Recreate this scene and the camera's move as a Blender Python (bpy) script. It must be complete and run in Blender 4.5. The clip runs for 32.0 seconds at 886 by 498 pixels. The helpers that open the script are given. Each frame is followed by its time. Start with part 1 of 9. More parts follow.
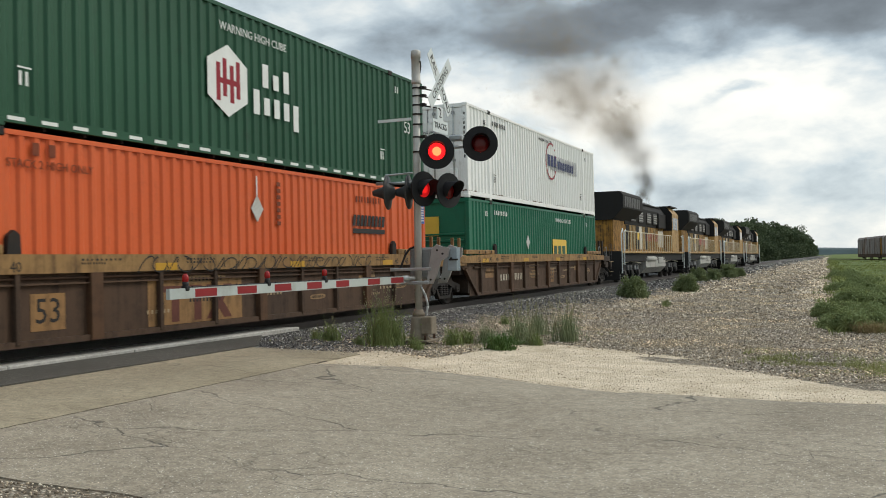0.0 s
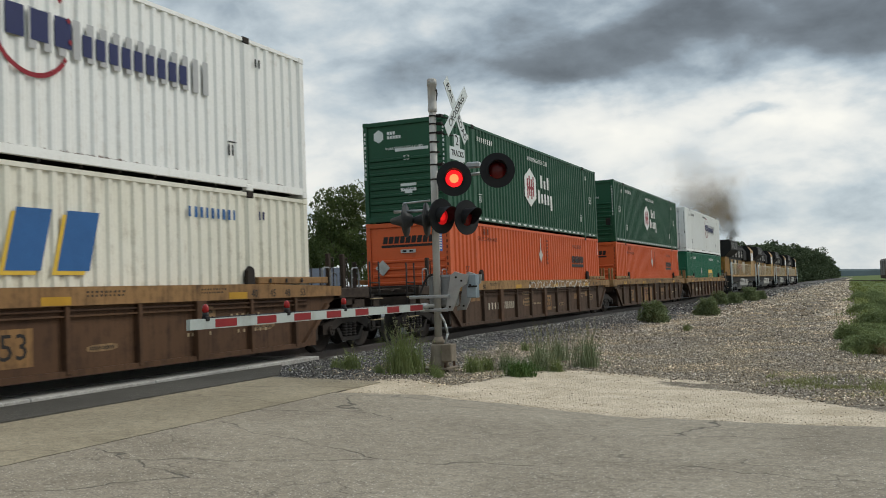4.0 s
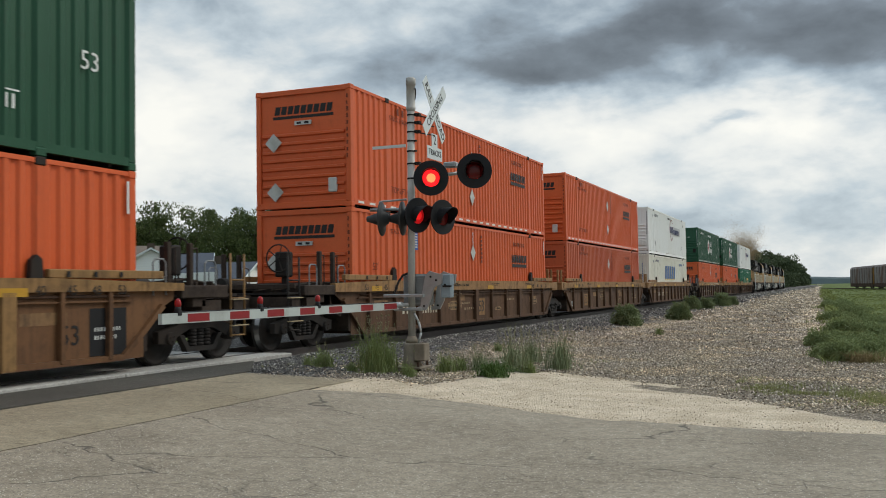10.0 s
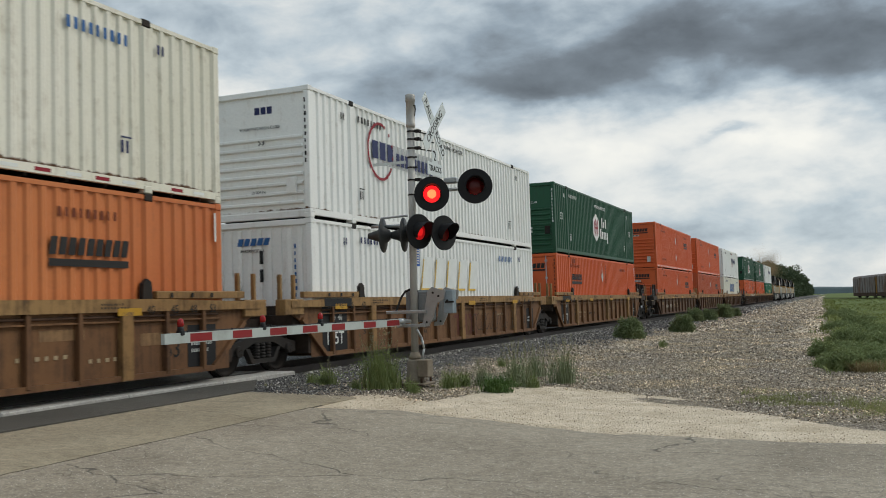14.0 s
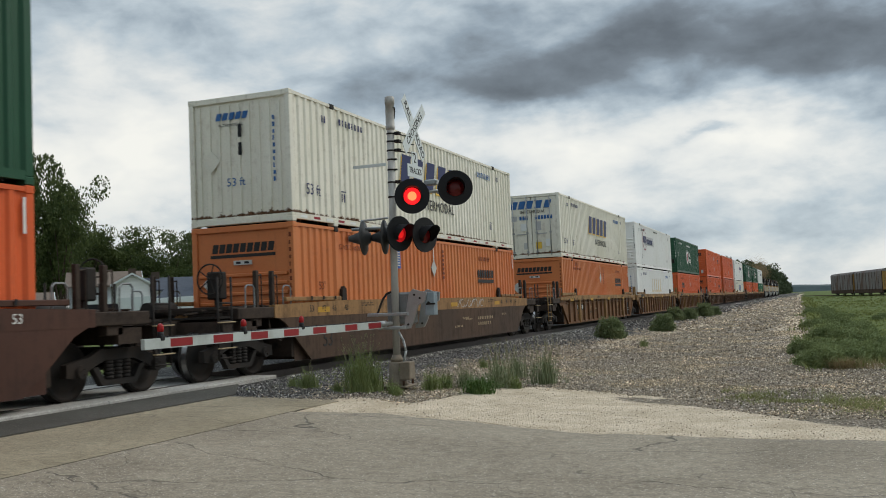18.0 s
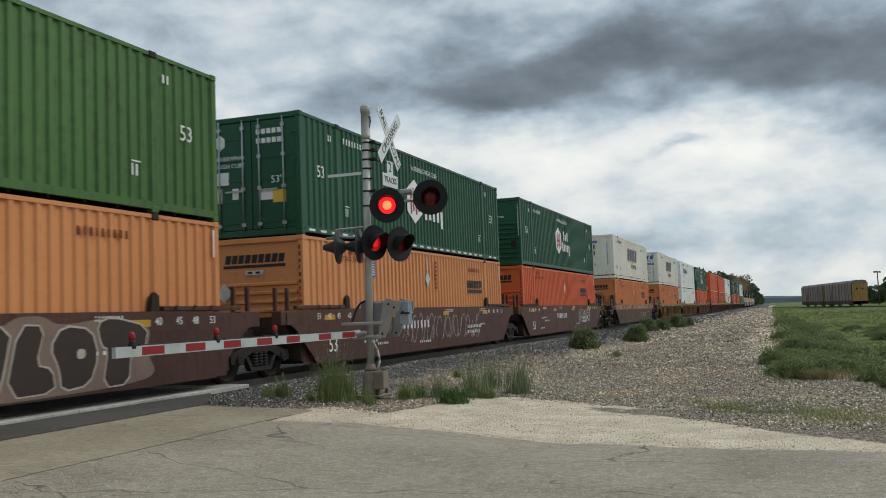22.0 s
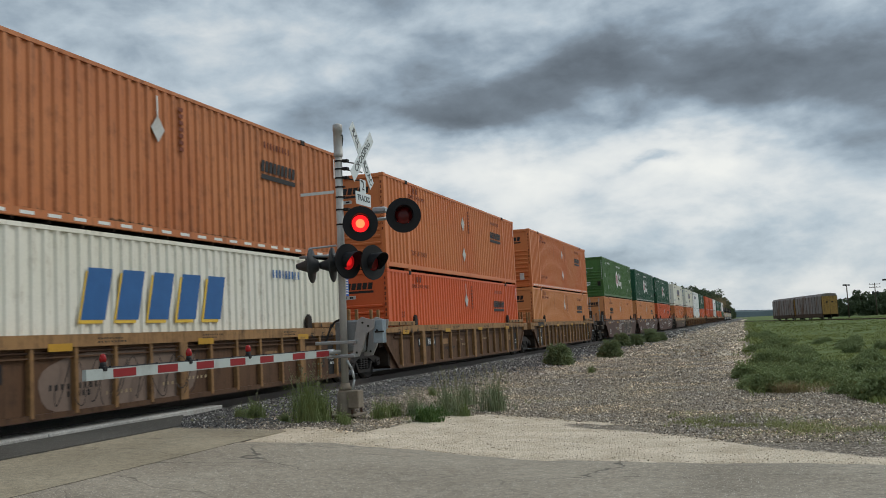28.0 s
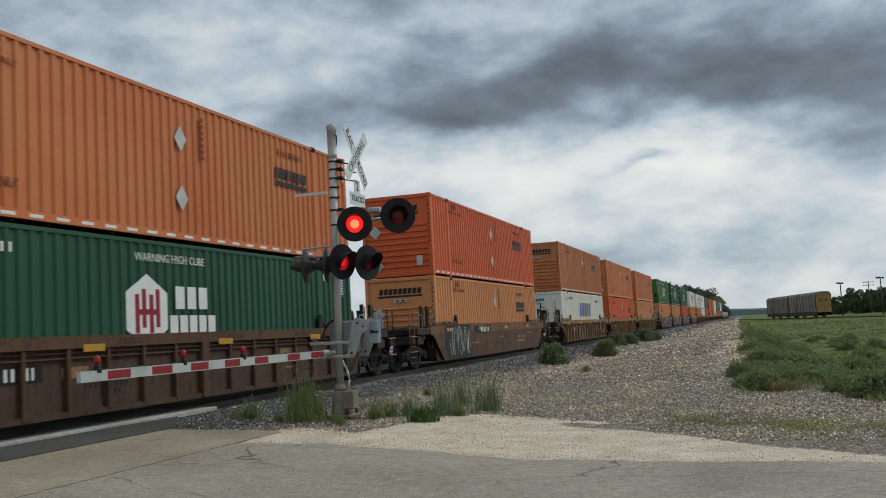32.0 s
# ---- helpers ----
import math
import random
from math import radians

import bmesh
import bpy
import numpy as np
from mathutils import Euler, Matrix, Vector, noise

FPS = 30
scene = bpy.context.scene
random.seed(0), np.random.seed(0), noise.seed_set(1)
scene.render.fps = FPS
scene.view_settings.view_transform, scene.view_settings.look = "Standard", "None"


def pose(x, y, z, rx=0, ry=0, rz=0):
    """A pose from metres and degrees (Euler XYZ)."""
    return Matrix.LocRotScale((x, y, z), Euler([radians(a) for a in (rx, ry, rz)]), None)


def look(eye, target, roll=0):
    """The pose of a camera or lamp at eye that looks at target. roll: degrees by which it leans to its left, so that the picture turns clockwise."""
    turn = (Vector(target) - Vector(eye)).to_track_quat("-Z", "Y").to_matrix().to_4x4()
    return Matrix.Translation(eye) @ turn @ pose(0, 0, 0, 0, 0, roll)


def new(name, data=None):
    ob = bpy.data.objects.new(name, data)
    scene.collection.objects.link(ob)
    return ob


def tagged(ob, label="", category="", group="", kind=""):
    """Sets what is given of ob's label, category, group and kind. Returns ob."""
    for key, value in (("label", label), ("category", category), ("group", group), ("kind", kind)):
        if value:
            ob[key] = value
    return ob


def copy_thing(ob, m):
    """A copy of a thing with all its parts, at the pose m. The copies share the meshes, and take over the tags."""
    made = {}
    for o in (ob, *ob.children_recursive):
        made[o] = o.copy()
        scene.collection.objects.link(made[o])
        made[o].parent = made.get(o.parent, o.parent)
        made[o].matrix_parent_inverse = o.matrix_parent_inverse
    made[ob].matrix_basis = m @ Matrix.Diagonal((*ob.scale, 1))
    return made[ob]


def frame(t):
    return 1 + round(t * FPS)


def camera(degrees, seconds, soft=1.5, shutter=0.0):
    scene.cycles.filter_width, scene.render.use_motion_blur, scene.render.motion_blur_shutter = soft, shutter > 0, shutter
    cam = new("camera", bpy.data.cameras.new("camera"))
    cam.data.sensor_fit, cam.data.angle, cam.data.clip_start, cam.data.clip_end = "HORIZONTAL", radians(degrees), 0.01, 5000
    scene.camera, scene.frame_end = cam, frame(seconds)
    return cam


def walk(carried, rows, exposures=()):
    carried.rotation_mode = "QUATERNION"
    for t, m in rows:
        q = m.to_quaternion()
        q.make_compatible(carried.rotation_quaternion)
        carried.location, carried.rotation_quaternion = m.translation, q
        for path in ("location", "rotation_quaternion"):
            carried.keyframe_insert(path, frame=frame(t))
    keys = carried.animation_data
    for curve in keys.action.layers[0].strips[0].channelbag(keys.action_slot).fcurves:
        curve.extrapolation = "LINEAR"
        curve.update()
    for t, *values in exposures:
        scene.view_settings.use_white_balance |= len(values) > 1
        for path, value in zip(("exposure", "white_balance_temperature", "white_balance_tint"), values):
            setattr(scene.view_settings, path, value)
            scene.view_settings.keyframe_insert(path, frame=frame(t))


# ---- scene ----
# ---- camera and its walk ----
EYE_Z = 1.60
RAIL_Z = 0.38
TRACK_X = -11.63
cam = camera(49.828, 32.0, 0.95, 0.15)


def gaze(yaw, pitch, roll):
    return pose(0, 0, EYE_Z, 90 + pitch, 0, yaw) @ pose(0, 0, 0, 0, 0, -roll)


PATH = (
    (0, 22.568, 0.843, 1.328),
    (0.5, 22.567, 1.408, 1.414),
    (1, 22.555, 1.669, 1.399),
    (1.5, 22.630, 2.212, 1.440),
    (2, 22.627, 2.332, 1.987),
    (2.5, 22.689, 2.438, 2.451),
    (3, 22.789, 2.327, 2.177),
    (3.5, 23.111, 2.357, 1.967),
    (4, 23.632, 2.503, 2.125),
    (4.5, 23.863, 2.709, 2.198),
    (6.5, 23.104, 2.506, 2.264),
    (7, 22.772, 2.838, 1.972),
    (7.5, 22.798, 3.087, 1.842),
    (8, 22.992, 3.120, 1.697),
    (8.5, 22.697, 3.238, 1.297),
    (9, 22.400, 3.354, 1.175),
    (9.5, 22.195, 3.025, 1.083),
    (10, 22.154, 2.429, 0.938),
    (10.5, 22.192, 2.502, 0.859),
    (11, 22.316, 2.890, 0.877),
    (11.5, 22.217, 3.093, 1.017),
    (12, 22.110, 3.453, 1.167),
    (12.5, 22.185, 3.645, 1.588),
    (13, 22.314, 3.563, 1.938),
    (13.5, 22.361, 3.559, 1.971),
    (14, 22.234, 3.376, 1.816),
    (14.5, 22.108, 3.117, 1.742),
    (15, 22.837, 3.308, 1.937),
    (15.5, 25.151, 3.567, 2.507),
    (17.5, 21.859, 3.685, 2.885),
    (18, 21.079, 3.447, 2.453),
    (18.5, 20.487, 3.433, 2.059),
    (19, 19.773, 3.292, 1.562),
    (19.5, 19.607, 3.256, 1.527),
    (20, 19.647, 3.277, 1.573),
    (20.5, 19.573, 3.526, 1.774),
    (21, 19.386, 3.822, 1.862),
    (21.5, 19.398, 3.889, 1.884),
    (22, 19.533, 3.954, 2.170),
    (22.5, 19.638, 4.283, 2.493),
    (23, 19.434, 4.289, 2.400),
    (23.5, 19.392, 4.429, 2.313),
    (24, 18.935, 4.730, 2.222),
    (24.5, 17.892, 4.814, 2.386),
    (25, 17.578, 4.843, 2.436),
    (25.5, 17.847, 4.778, 2.596),
    (27.5, 18.137, 4.996, 2.963),
    (28, 17.903, 4.948, 2.876),
    (28.5, 17.636, 4.955, 2.973),
    (29, 17.502, 4.906, 3.005),
    (29.5, 17.477, 4.869, 3.148),
    (30, 17.532, 4.923, 3.151),
    (30.5, 17.496, 5.155, 3.184),
    (31, 17.215, 5.177, 3.042),
    (31.5, 17.204, 5.087, 3.074),
    (32, 17.570, 4.930, 3.165),
)
EXPOSURES = ((0.0, 0.0, 6850, 9), (3.0, -0.02, 6780, 9), (4.0, -0.27, 6700, 9), (5.5, -0.25, 6650, 9), (9.0, -0.22, 6650, 9), (15.0, -0.32, 6650, 9), (23.0, -0.31, 6500, 9), (32.0, -0.46, 6400, 9))
walk(cam, [(t, gaze(y, p, r)) for t, y, p, r in PATH], EXPOSURES)

# ---- sky, sun and exposure ----
SUN_AZ, SUN_EL = -50.0, 42.0
world = bpy.data.worlds.new("overcast_sky")
scene.world = world
world.use_nodes = True


class Nodes:
    """Short hand for wiring node trees."""

    def __init__(self, tree):
        self.tree = tree
        tree.nodes.clear()

    def add(self, kind, **values):
        n = self.tree.nodes.new(kind)
        ins = values.pop("ins", {})
        for k, v in values.items():
            setattr(n, k, v)
        for k, v in ins.items():
            s = n.inputs[k]
            if hasattr(v, "links") and hasattr(v, "is_output"):
                self.tree.links.new(v, s)
            else:
                s.default_value = v
        return n

    def math(self, op, a, b=0.0, clamp=False):
        n = self.add("ShaderNodeMath", operation=op, use_clamp=clamp, ins={0: a, 1: b})
        return n.outputs[0]

    def mix(self, f, a, b, blend="MIX"):
        n = self.add("ShaderNodeMix", data_type="RGBA", blend_type=blend, ins={0: f, 6: a, 7: b})
        return n.outputs[2]

    def noise(self, vec, scale, detail=4.0, rough=0.55, dist=0.0):
        n = self.add("ShaderNodeTexNoise", ins={"Vector": vec, "Scale": scale, "Detail": detail, "Roughness": rough, "Distortion": dist})
        return n.outputs["Fac"]

    def ramp(self, f, stops):
        n = self.add("ShaderNodeValToRGB", ins={0: f})
        e = n.color_ramp.elements
        while len(e) < len(stops):
            e.new(0.5)
        for el, (p, c) in zip(e, stops):
            el.position = p
            el.color = (c, c, c, 1) if isinstance(c, (int, float)) else (*c, 1)
        return n.outputs[0]


# the cloud deck, in degrees: azimuth, elevation, half width, half height, tilt, lighter (+) or darker (-)
CLOUDS = (
    (9.5, 9.6, 7.0, 1.5, 0, 0.13), (2.2, 9.4, 2.6, 1.5, 0, 0.13), (20.0, 9.4, 5.5, 1.8, 8, 0.07), (5.0, 6.0, 7.5, 1.2, 0, 0.06),
    (42.0, 10.0, 9.0, 4.5, 0, 0.14), (12.5, 14.2, 7.0, 1.5, -6, -0.16), (-3.0, 13.4, 8.0, 2.0, 6, -0.19), (17.0, 12.4, 4.5, 0.8, 12, -0.10),
    (-6.5, 9.4, 5.0, 1.1, 8, -0.11), (25.5, 12.6, 5.5, 2.2, 0, -0.05), (-6.0, 16.9, 6.0, 0.9, 5, 0.03), (14.0, 18.4, 7.0, 1.2, 0, 0.05),
    (5.6, 9.2, 1.7, 0.30, -16, -0.13), (4.2, 9.6, 0.8, 0.35, -10, -0.08), (1.0, 3.6, 9.0, 0.8, 3, -0.05), (2.0, 5.0, 4.0, 0.5, 10, -0.05),
    (31.0, 15.5, 6.0, 3.0, -10, 0.06), (22.0, 17.5, 6.0, 2.0, 0, 0.03),
)


def build_sky():
    w = Nodes(world.node_tree)
    geo = w.add("ShaderNodeTexCoord").outputs["Generated"]
    sep = w.add("ShaderNodeSeparateXYZ", ins={0: geo})
    x, y, z = sep.outputs
    up = w.math("MAXIMUM", z, 0.0)
    den = w.math("ADD", up, 0.15)
    px, py = w.math("DIVIDE", x, den), w.math("DIVIDE", y, den)
    vec = w.add("ShaderNodeCombineXYZ", ins={0: px, 1: py, 2: 0.0}).outputs[0]
    shifted = w.add("ShaderNodeMapping", ins={0: vec, 1: CLOUD_SHIFT, 2: (0, 0, radians(CLOUD_TURN)), 3: (1.0, 0.55, 1.0)}).outputs[0]
    big = w.noise(shifted, 0.9, 5.0, 0.50, 0.2)
    middle = w.noise(shifted, 2.4, 5.0, 0.50, 0.2)
    fine = w.noise(shifted, 7.0, 5.0, 0.52, 0.2)
    # the deck in degrees, with ragged edges
    az = w.math("MULTIPLY", w.math("ARCTAN2", w.math("MULTIPLY", x, -1.0), y), 57.2958)
    el = w.math("MULTIPLY", w.math("ARCSINE", z), 57.2958)
    grid = w.add("ShaderNodeCombineXYZ", ins={0: az, 1: w.math("MULTIPLY", el, 2.4), 2: 0.0}).outputs[0]
    ragged = w.noise(grid, 0.15, 5.0, 0.52, 0.0)
    other = w.noise(w.add("ShaderNodeMapping", ins={0: grid, 1: (40, 17, 5)}).outputs[0], 0.17, 5.0, 0.52, 0.0)
    az = w.math("ADD", az, w.math("MULTIPLY", w.math("SUBTRACT", ragged, 0.5), 7.0))
    el = w.math("ADD", el, w.math("MULTIPLY", w.math("SUBTRACT", other, 0.5), 3.2))
    wisps = w.noise(w.add("ShaderNodeMapping", ins={0: grid, 2: (0, 0, radians(16)), 3: (0.80, 0.64, 1.0)}).outputs[0], 0.22, 6.0, 0.55, 0.15)
    mask = w.math("ADD", w.math("ADD", w.math("MULTIPLY", big, 0.14), w.math("MULTIPLY", middle, 0.07)), w.math("ADD", w.math("MULTIPLY", fine, 0.02), w.math("MULTIPLY", wisps, 0.50)))
    mask = w.math("SUBTRACT", mask, 0.362)
    low = w.math("MULTIPLY", w.math("MAXIMUM", el, 0.0), 1.0 / 60.0)
    base = w.ramp(low, ((0.0, 0.665), (0.05, 0.635), (0.10, 0.655), (0.15, 0.655), (0.20, 0.565), (0.27, 0.53), (0.34, 0.52), (1.0, 0.50)))
    mask = w.math("ADD", mask, base)
    for a0, e0, sa, se, tilt, amount in CLOUDS:
        c, s = math.cos(radians(tilt)), math.sin(radians(tilt))
        u, v = w.math("SUBTRACT", az, a0), w.math("SUBTRACT", el, e0)
        p = w.math("ADD", w.math("MULTIPLY", u, c / sa), w.math("MULTIPLY", v, s / sa))
        q = w.math("ADD", w.math("MULTIPLY", u, -s / se), w.math("MULTIPLY", v, c / se))
        r = w.math("ADD", w.math("MULTIPLY", p, p), w.math("MULTIPLY", q, q))
        mask = w.math("ADD", mask, w.math("MULTIPLY", w.math("POWER", 2.71828, w.math("MULTIPLY", r, -0.8)), amount * 1.25))
    clouds = w.ramp(mask, ((0.28, (0.146, 0.170, 0.195)), (0.40, (0.220, 0.260, 0.302)), (0.50, (0.362, 0.445, 0.525)), (0.60, (0.595, 0.690, 0.765)), (0.72, (0.92, 0.95, 0.95)), (0.84, (1.10, 1.10, 1.05))))
    nishita = w.add("ShaderNodeTexSky", sky_type="NISHITA", sun_disc=False, sun_elevation=radians(SUN_EL), sun_rotation=radians(-SUN_AZ))
    lit = w.mix(1.0, clouds, w.mix(1.0, nishita.outputs[0], (0.008, 0.008, 0.008, 1), "MULTIPLY"), "ADD")
    # an overcast sky is about three times as bright overhead as at the horizon
    zenith = w.ramp(up, ((0.0, 1.0), (0.38, 1.0), (1.0, 3.0)))
    zenith.node.color_ramp.elements[2].color = (ZENITH, ZENITH, ZENITH, 1)
    lit = w.mix(1.0, lit, zenith, "MULTIPLY")
    bg = w.add("ShaderNodeBackground", ins={0: lit, 1: SKY_STRENGTH})
    w.add("ShaderNodeOutputWorld", ins={0: bg.outputs[0]})


ZENITH = 2.35
CLOUD_SHIFT, CLOUD_TURN, SKY_STRENGTH = (2.417, 2.013, 0.0), -28.0, 1.0
build_sky()
sun = new("sun", bpy.data.lights.new("sun", "SUN"))
sun.data.energy, sun.data.angle, sun.data.color = 1.9, radians(30), (1.0, 0.95, 0.87)
sun.matrix_world = look((-math.sin(radians(SUN_AZ)), math.cos(radians(SUN_AZ)), math.tan(radians(SUN_EL))), (0, 0, 0))


# ---- materials ----
def surface(name, col, rough=0.6, metal=0.0, var=0.25, scale=2.0, fine=30.0, bump=0.15, bump_size=0.004, stretch=(1, 1, 1), dirt=None, dirt_amount=0.45, dirt_scale=1.2, emit=0.0):
    """A painted, stony or earthy surface with variation at two scales, dirt and fine relief."""
    m = bpy.data.materials.new(name)
    m.use_nodes = True
    w = Nodes(m.node_tree)
    co = w.add("ShaderNodeTexCoord").outputs["Object"]
    vec = w.add("ShaderNodeMapping", ins={0: co, 3: stretch}).outputs[0]
    a = w.noise(vec, scale, 5.0, 0.6)
    b = w.noise(vec, fine, 3.0, 0.6)
    shade = w.math("ADD", w.math("MULTIPLY", w.math("SUBTRACT", a, 0.5), var * 2), w.math("MULTIPLY", w.math("SUBTRACT", b, 0.5), var))
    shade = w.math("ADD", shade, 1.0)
    c = w.mix(1.0, (*col, 1), w.add("ShaderNodeCombineXYZ", ins={0: shade, 1: shade, 2: shade}).outputs[0], "MULTIPLY")
    r = rough
    if dirt:
        d = w.noise(vec, dirt_scale, 8.0, 0.68, 0.3)
        f = w.ramp(d, ((0.62 - 0.35 * dirt_amount, 0.0), (0.80 - 0.2 * dirt_amount, 1.0)))
        f = w.math("MULTIPLY", f, min(1.0, 0.4 + dirt_amount))
        c = w.mix(f, c, (*dirt, 1))
        r = w.math("ADD", w.math("MULTIPLY", f, 0.25), rough, True)
    bsdf = w.add("ShaderNodeBsdfPrincipled", ins={"Base Color": c, "Roughness": r, "Metallic": metal, "Specular IOR Level": 0.28})
    if bump:
        bn = w.add("ShaderNodeBump", ins={"Strength": bump, "Distance": bump_size, "Height": b})
        w.tree.links.new(bn.outputs[0], bsdf.inputs["Normal"])
    if emit:
        bsdf.inputs["Emission Color"].default_value = (*col, 1)
        bsdf.inputs["Emission Strength"].default_value = emit
    w.add("ShaderNodeOutputMaterial", ins={0: bsdf.outputs[0]})
    return m


def paint(name, col, grime=(0.10, 0.075, 0.055), amount=0.3, rough=0.45, faded=None, rust=0.0):
    """Sprayed container or wagon paint: slow fading, fine grime, runs below the seams, rust along the foot of the sheets."""
    m = bpy.data.materials.new(name)
    m.use_nodes = True
    w = Nodes(m.node_tree)
    co = w.add("ShaderNodeTexCoord").outputs["Object"]
    rnd = w.add("ShaderNodeObjectInfo").outputs["Random"]
    shift = w.add("ShaderNodeCombineXYZ", ins={0: 0.0, 1: w.math("MULTIPLY", rnd, 3.0), 2: 0.0}).outputs[0]
    place = w.add("ShaderNodeVectorMath", operation="ADD", ins={0: co, 1: shift}).outputs[0]
    slow = w.noise(co, 0.32, 4.0, 0.55)
    c = w.mix(w.ramp(slow, ((0.36, 0.0), (0.64, 1.0))), (*col, 1), (*(faded or tuple(min(1.0, v * 1.12 + 0.004) for v in col)), 1))
    grain = w.noise(co, 26.0, 3.0, 0.6)
    shade = w.math("ADD", w.math("MULTIPLY", w.math("SUBTRACT", grain, 0.5), 0.22), 1.0)
    shade = w.math("MULTIPLY", shade, w.math("ADD", w.math("MULTIPLY", rnd, 0.10), 0.95))
    c = w.mix(1.0, c, w.add("ShaderNodeCombineXYZ", ins={0: shade, 1: shade, 2: shade}).outputs[0], "MULTIPLY")
    runs = w.noise(w.add("ShaderNodeMapping", ins={0: place, 3: (9.0, 9.0, 0.35)}).outputs[0], 1.0, 5.0, 0.6)
    spots = w.noise(place, 3.2, 8.0, 0.72)
    f = w.ramp(w.math("ADD", w.math("MULTIPLY", runs, 0.45), w.math("MULTIPLY", spots, 0.55)), ((0.60 - 0.22 * amount, 0.0), (0.78 - 0.18 * amount, 1.0)))
    f = w.math("MULTIPLY", f, min(1.0, 0.25 + amount))
    c = w.mix(f, c, (*grime, 1))
    if rust:
        z = w.add("ShaderNodeSeparateXYZ", ins={0: co}).outputs[2]
        foot = w.ramp(z, ((0.18, 0.0), (0.198, 1.0), (0.27, 0.55), (0.50, 0.0)))
        flake = w.noise(w.add("ShaderNodeMapping", ins={0: co, 3: (1.0, 1.0, 0.7)}).outputs[0], 5.0, 7.0, 0.7)
        patch = w.noise(co, 0.5, 3.0, 0.5)
        fr = w.ramp(w.math("ADD", w.math("MULTIPLY", foot, 0.36), w.math("ADD", w.math("MULTIPLY", flake, 0.55), w.math("MULTIPLY", patch, 0.35))), ((0.80 - 0.10 * rust, 0.0), (0.86 - 0.10 * rust, 1.0)))
        c = w.mix(fr, c, w.mix(flake, (0.045, 0.022, 0.010, 1), (0.16, 0.07, 0.025, 1)))
    r = w.math("ADD", w.math("MULTIPLY", f, 0.25), rough, True)
    bsdf = w.add("ShaderNodeBsdfPrincipled", ins={"Base Color": c, "Roughness": r, "Specular IOR Level": 0.28})
    bn = w.add("ShaderNodeBump", ins={"Strength": 0.12, "Distance": 0.003, "Height": w.noise(co, 5.0, 4.0, 0.6)})
    w.tree.links.new(bn.outputs[0], bsdf.inputs["Normal"])
    w.add("ShaderNodeOutputMaterial", ins={0: bsdf.outputs[0]})
    return m


M = {}
M["green"] = paint("hub_green", (0.013, 0.066, 0.032), (0.028, 0.040, 0.028), 0.28, 0.45, (0.018, 0.082, 0.042))
M["leaf_green"] = paint("faded_green", (0.050, 0.120, 0.028), (0.030, 0.040, 0.020), 0.5, 0.45, (0.066, 0.150, 0.036))
M["teal_green"] = paint("teal_green", (0.008, 0.115, 0.062), (0.03, 0.05, 0.04), 0.3)
M["orange_red"] = paint("orange_red", (0.60, 0.100, 0.026), (0.28, 0.06, 0.025), 0.26, 0.45, (0.62, 0.118, 0.036))
M["red_faded"] = paint("faded_red_orange", (0.44, 0.080, 0.032), (0.26, 0.06, 0.03), 0.3, 0.45, (0.50, 0.11, 0.044))
M["orange"] = paint("orange", (0.54, 0.145, 0.044), (0.26, 0.09, 0.04), 0.30, 0.45, (0.57, 0.190, 0.064))
M["tan_orange"] = paint("tan_orange", (0.57, 0.215, 0.074), (0.30, 0.12, 0.05), 0.32, 0.45, (0.61, 0.250, 0.094))
M["brown_orange"] = paint("weathered_orange", (0.46, 0.150, 0.052), (0.14, 0.055, 0.03), 0.5, 0.5, (0.52, 0.19, 0.07), 0.3)
M["white"] = paint("white", (0.80, 0.795, 0.755), (0.33, 0.25, 0.17), 0.26, 0.45, (0.83, 0.83, 0.80), 0.15)
M["cream"] = paint("cream_white", (0.70, 0.67, 0.55), (0.28, 0.21, 0.13), 0.36, 0.5, (0.76, 0.73, 0.63), 1.0)
M["car_tan"] = paint("wagon_tan", (0.245, 0.130, 0.050), (0.055, 0.034, 0.022), 0.60, 0.6, (0.300, 0.165, 0.066))
M["stencil_tan"] = paint("worn_stencil_field", (0.24, 0.135, 0.060), (0.060, 0.036, 0.024), 0.65, 0.6)
M["notice_buff"] = paint("worn_notice_buff", (0.25, 0.155, 0.075), (0.080, 0.048, 0.028), 0.6, 0.6)
M["car_brown"] = paint("wagon_brown", (0.060, 0.036, 0.023), (0.024, 0.017, 0.013), 0.55, 0.7, (0.086, 0.048, 0.028))
M["car_rust"] = paint("wagon_rust", (0.078, 0.038, 0.019), (0.030, 0.018, 0.013), 0.55, 0.65, (0.108, 0.054, 0.026))
M["mast_paint"] = surface("weathered_aluminium_paint", (0.42, 0.405, 0.375), 0.5, 0.1, 0.22, 3.0, 26.0, 0.1, 0.002, (1, 1, 0.4), (0.22, 0.18, 0.14), 0.4, 2.0)
M["arm_white"] = surface("dull_white_sheeting", (0.40, 0.44, 0.42), 0.5, 0.0, 0.12, 2.0, 30.0, 0.03, dirt=(0.22, 0.21, 0.18), dirt_amount=0.35)
M["machine_grey"] = surface("machine_grey", (0.23, 0.235, 0.235), 0.5, 0.35, 0.2, 3.0, 24.0, 0.08, 0.002, dirt=(0.12, 0.11, 0.095), dirt_amount=0.4)
M["lamp_grey"] = surface("lamp_back_grey", (0.055, 0.056, 0.056), 0.5, 0.3, 0.2, 4.0, 24.0, 0.06, dirt=(0.07, 0.065, 0.06), dirt_amount=0.3)
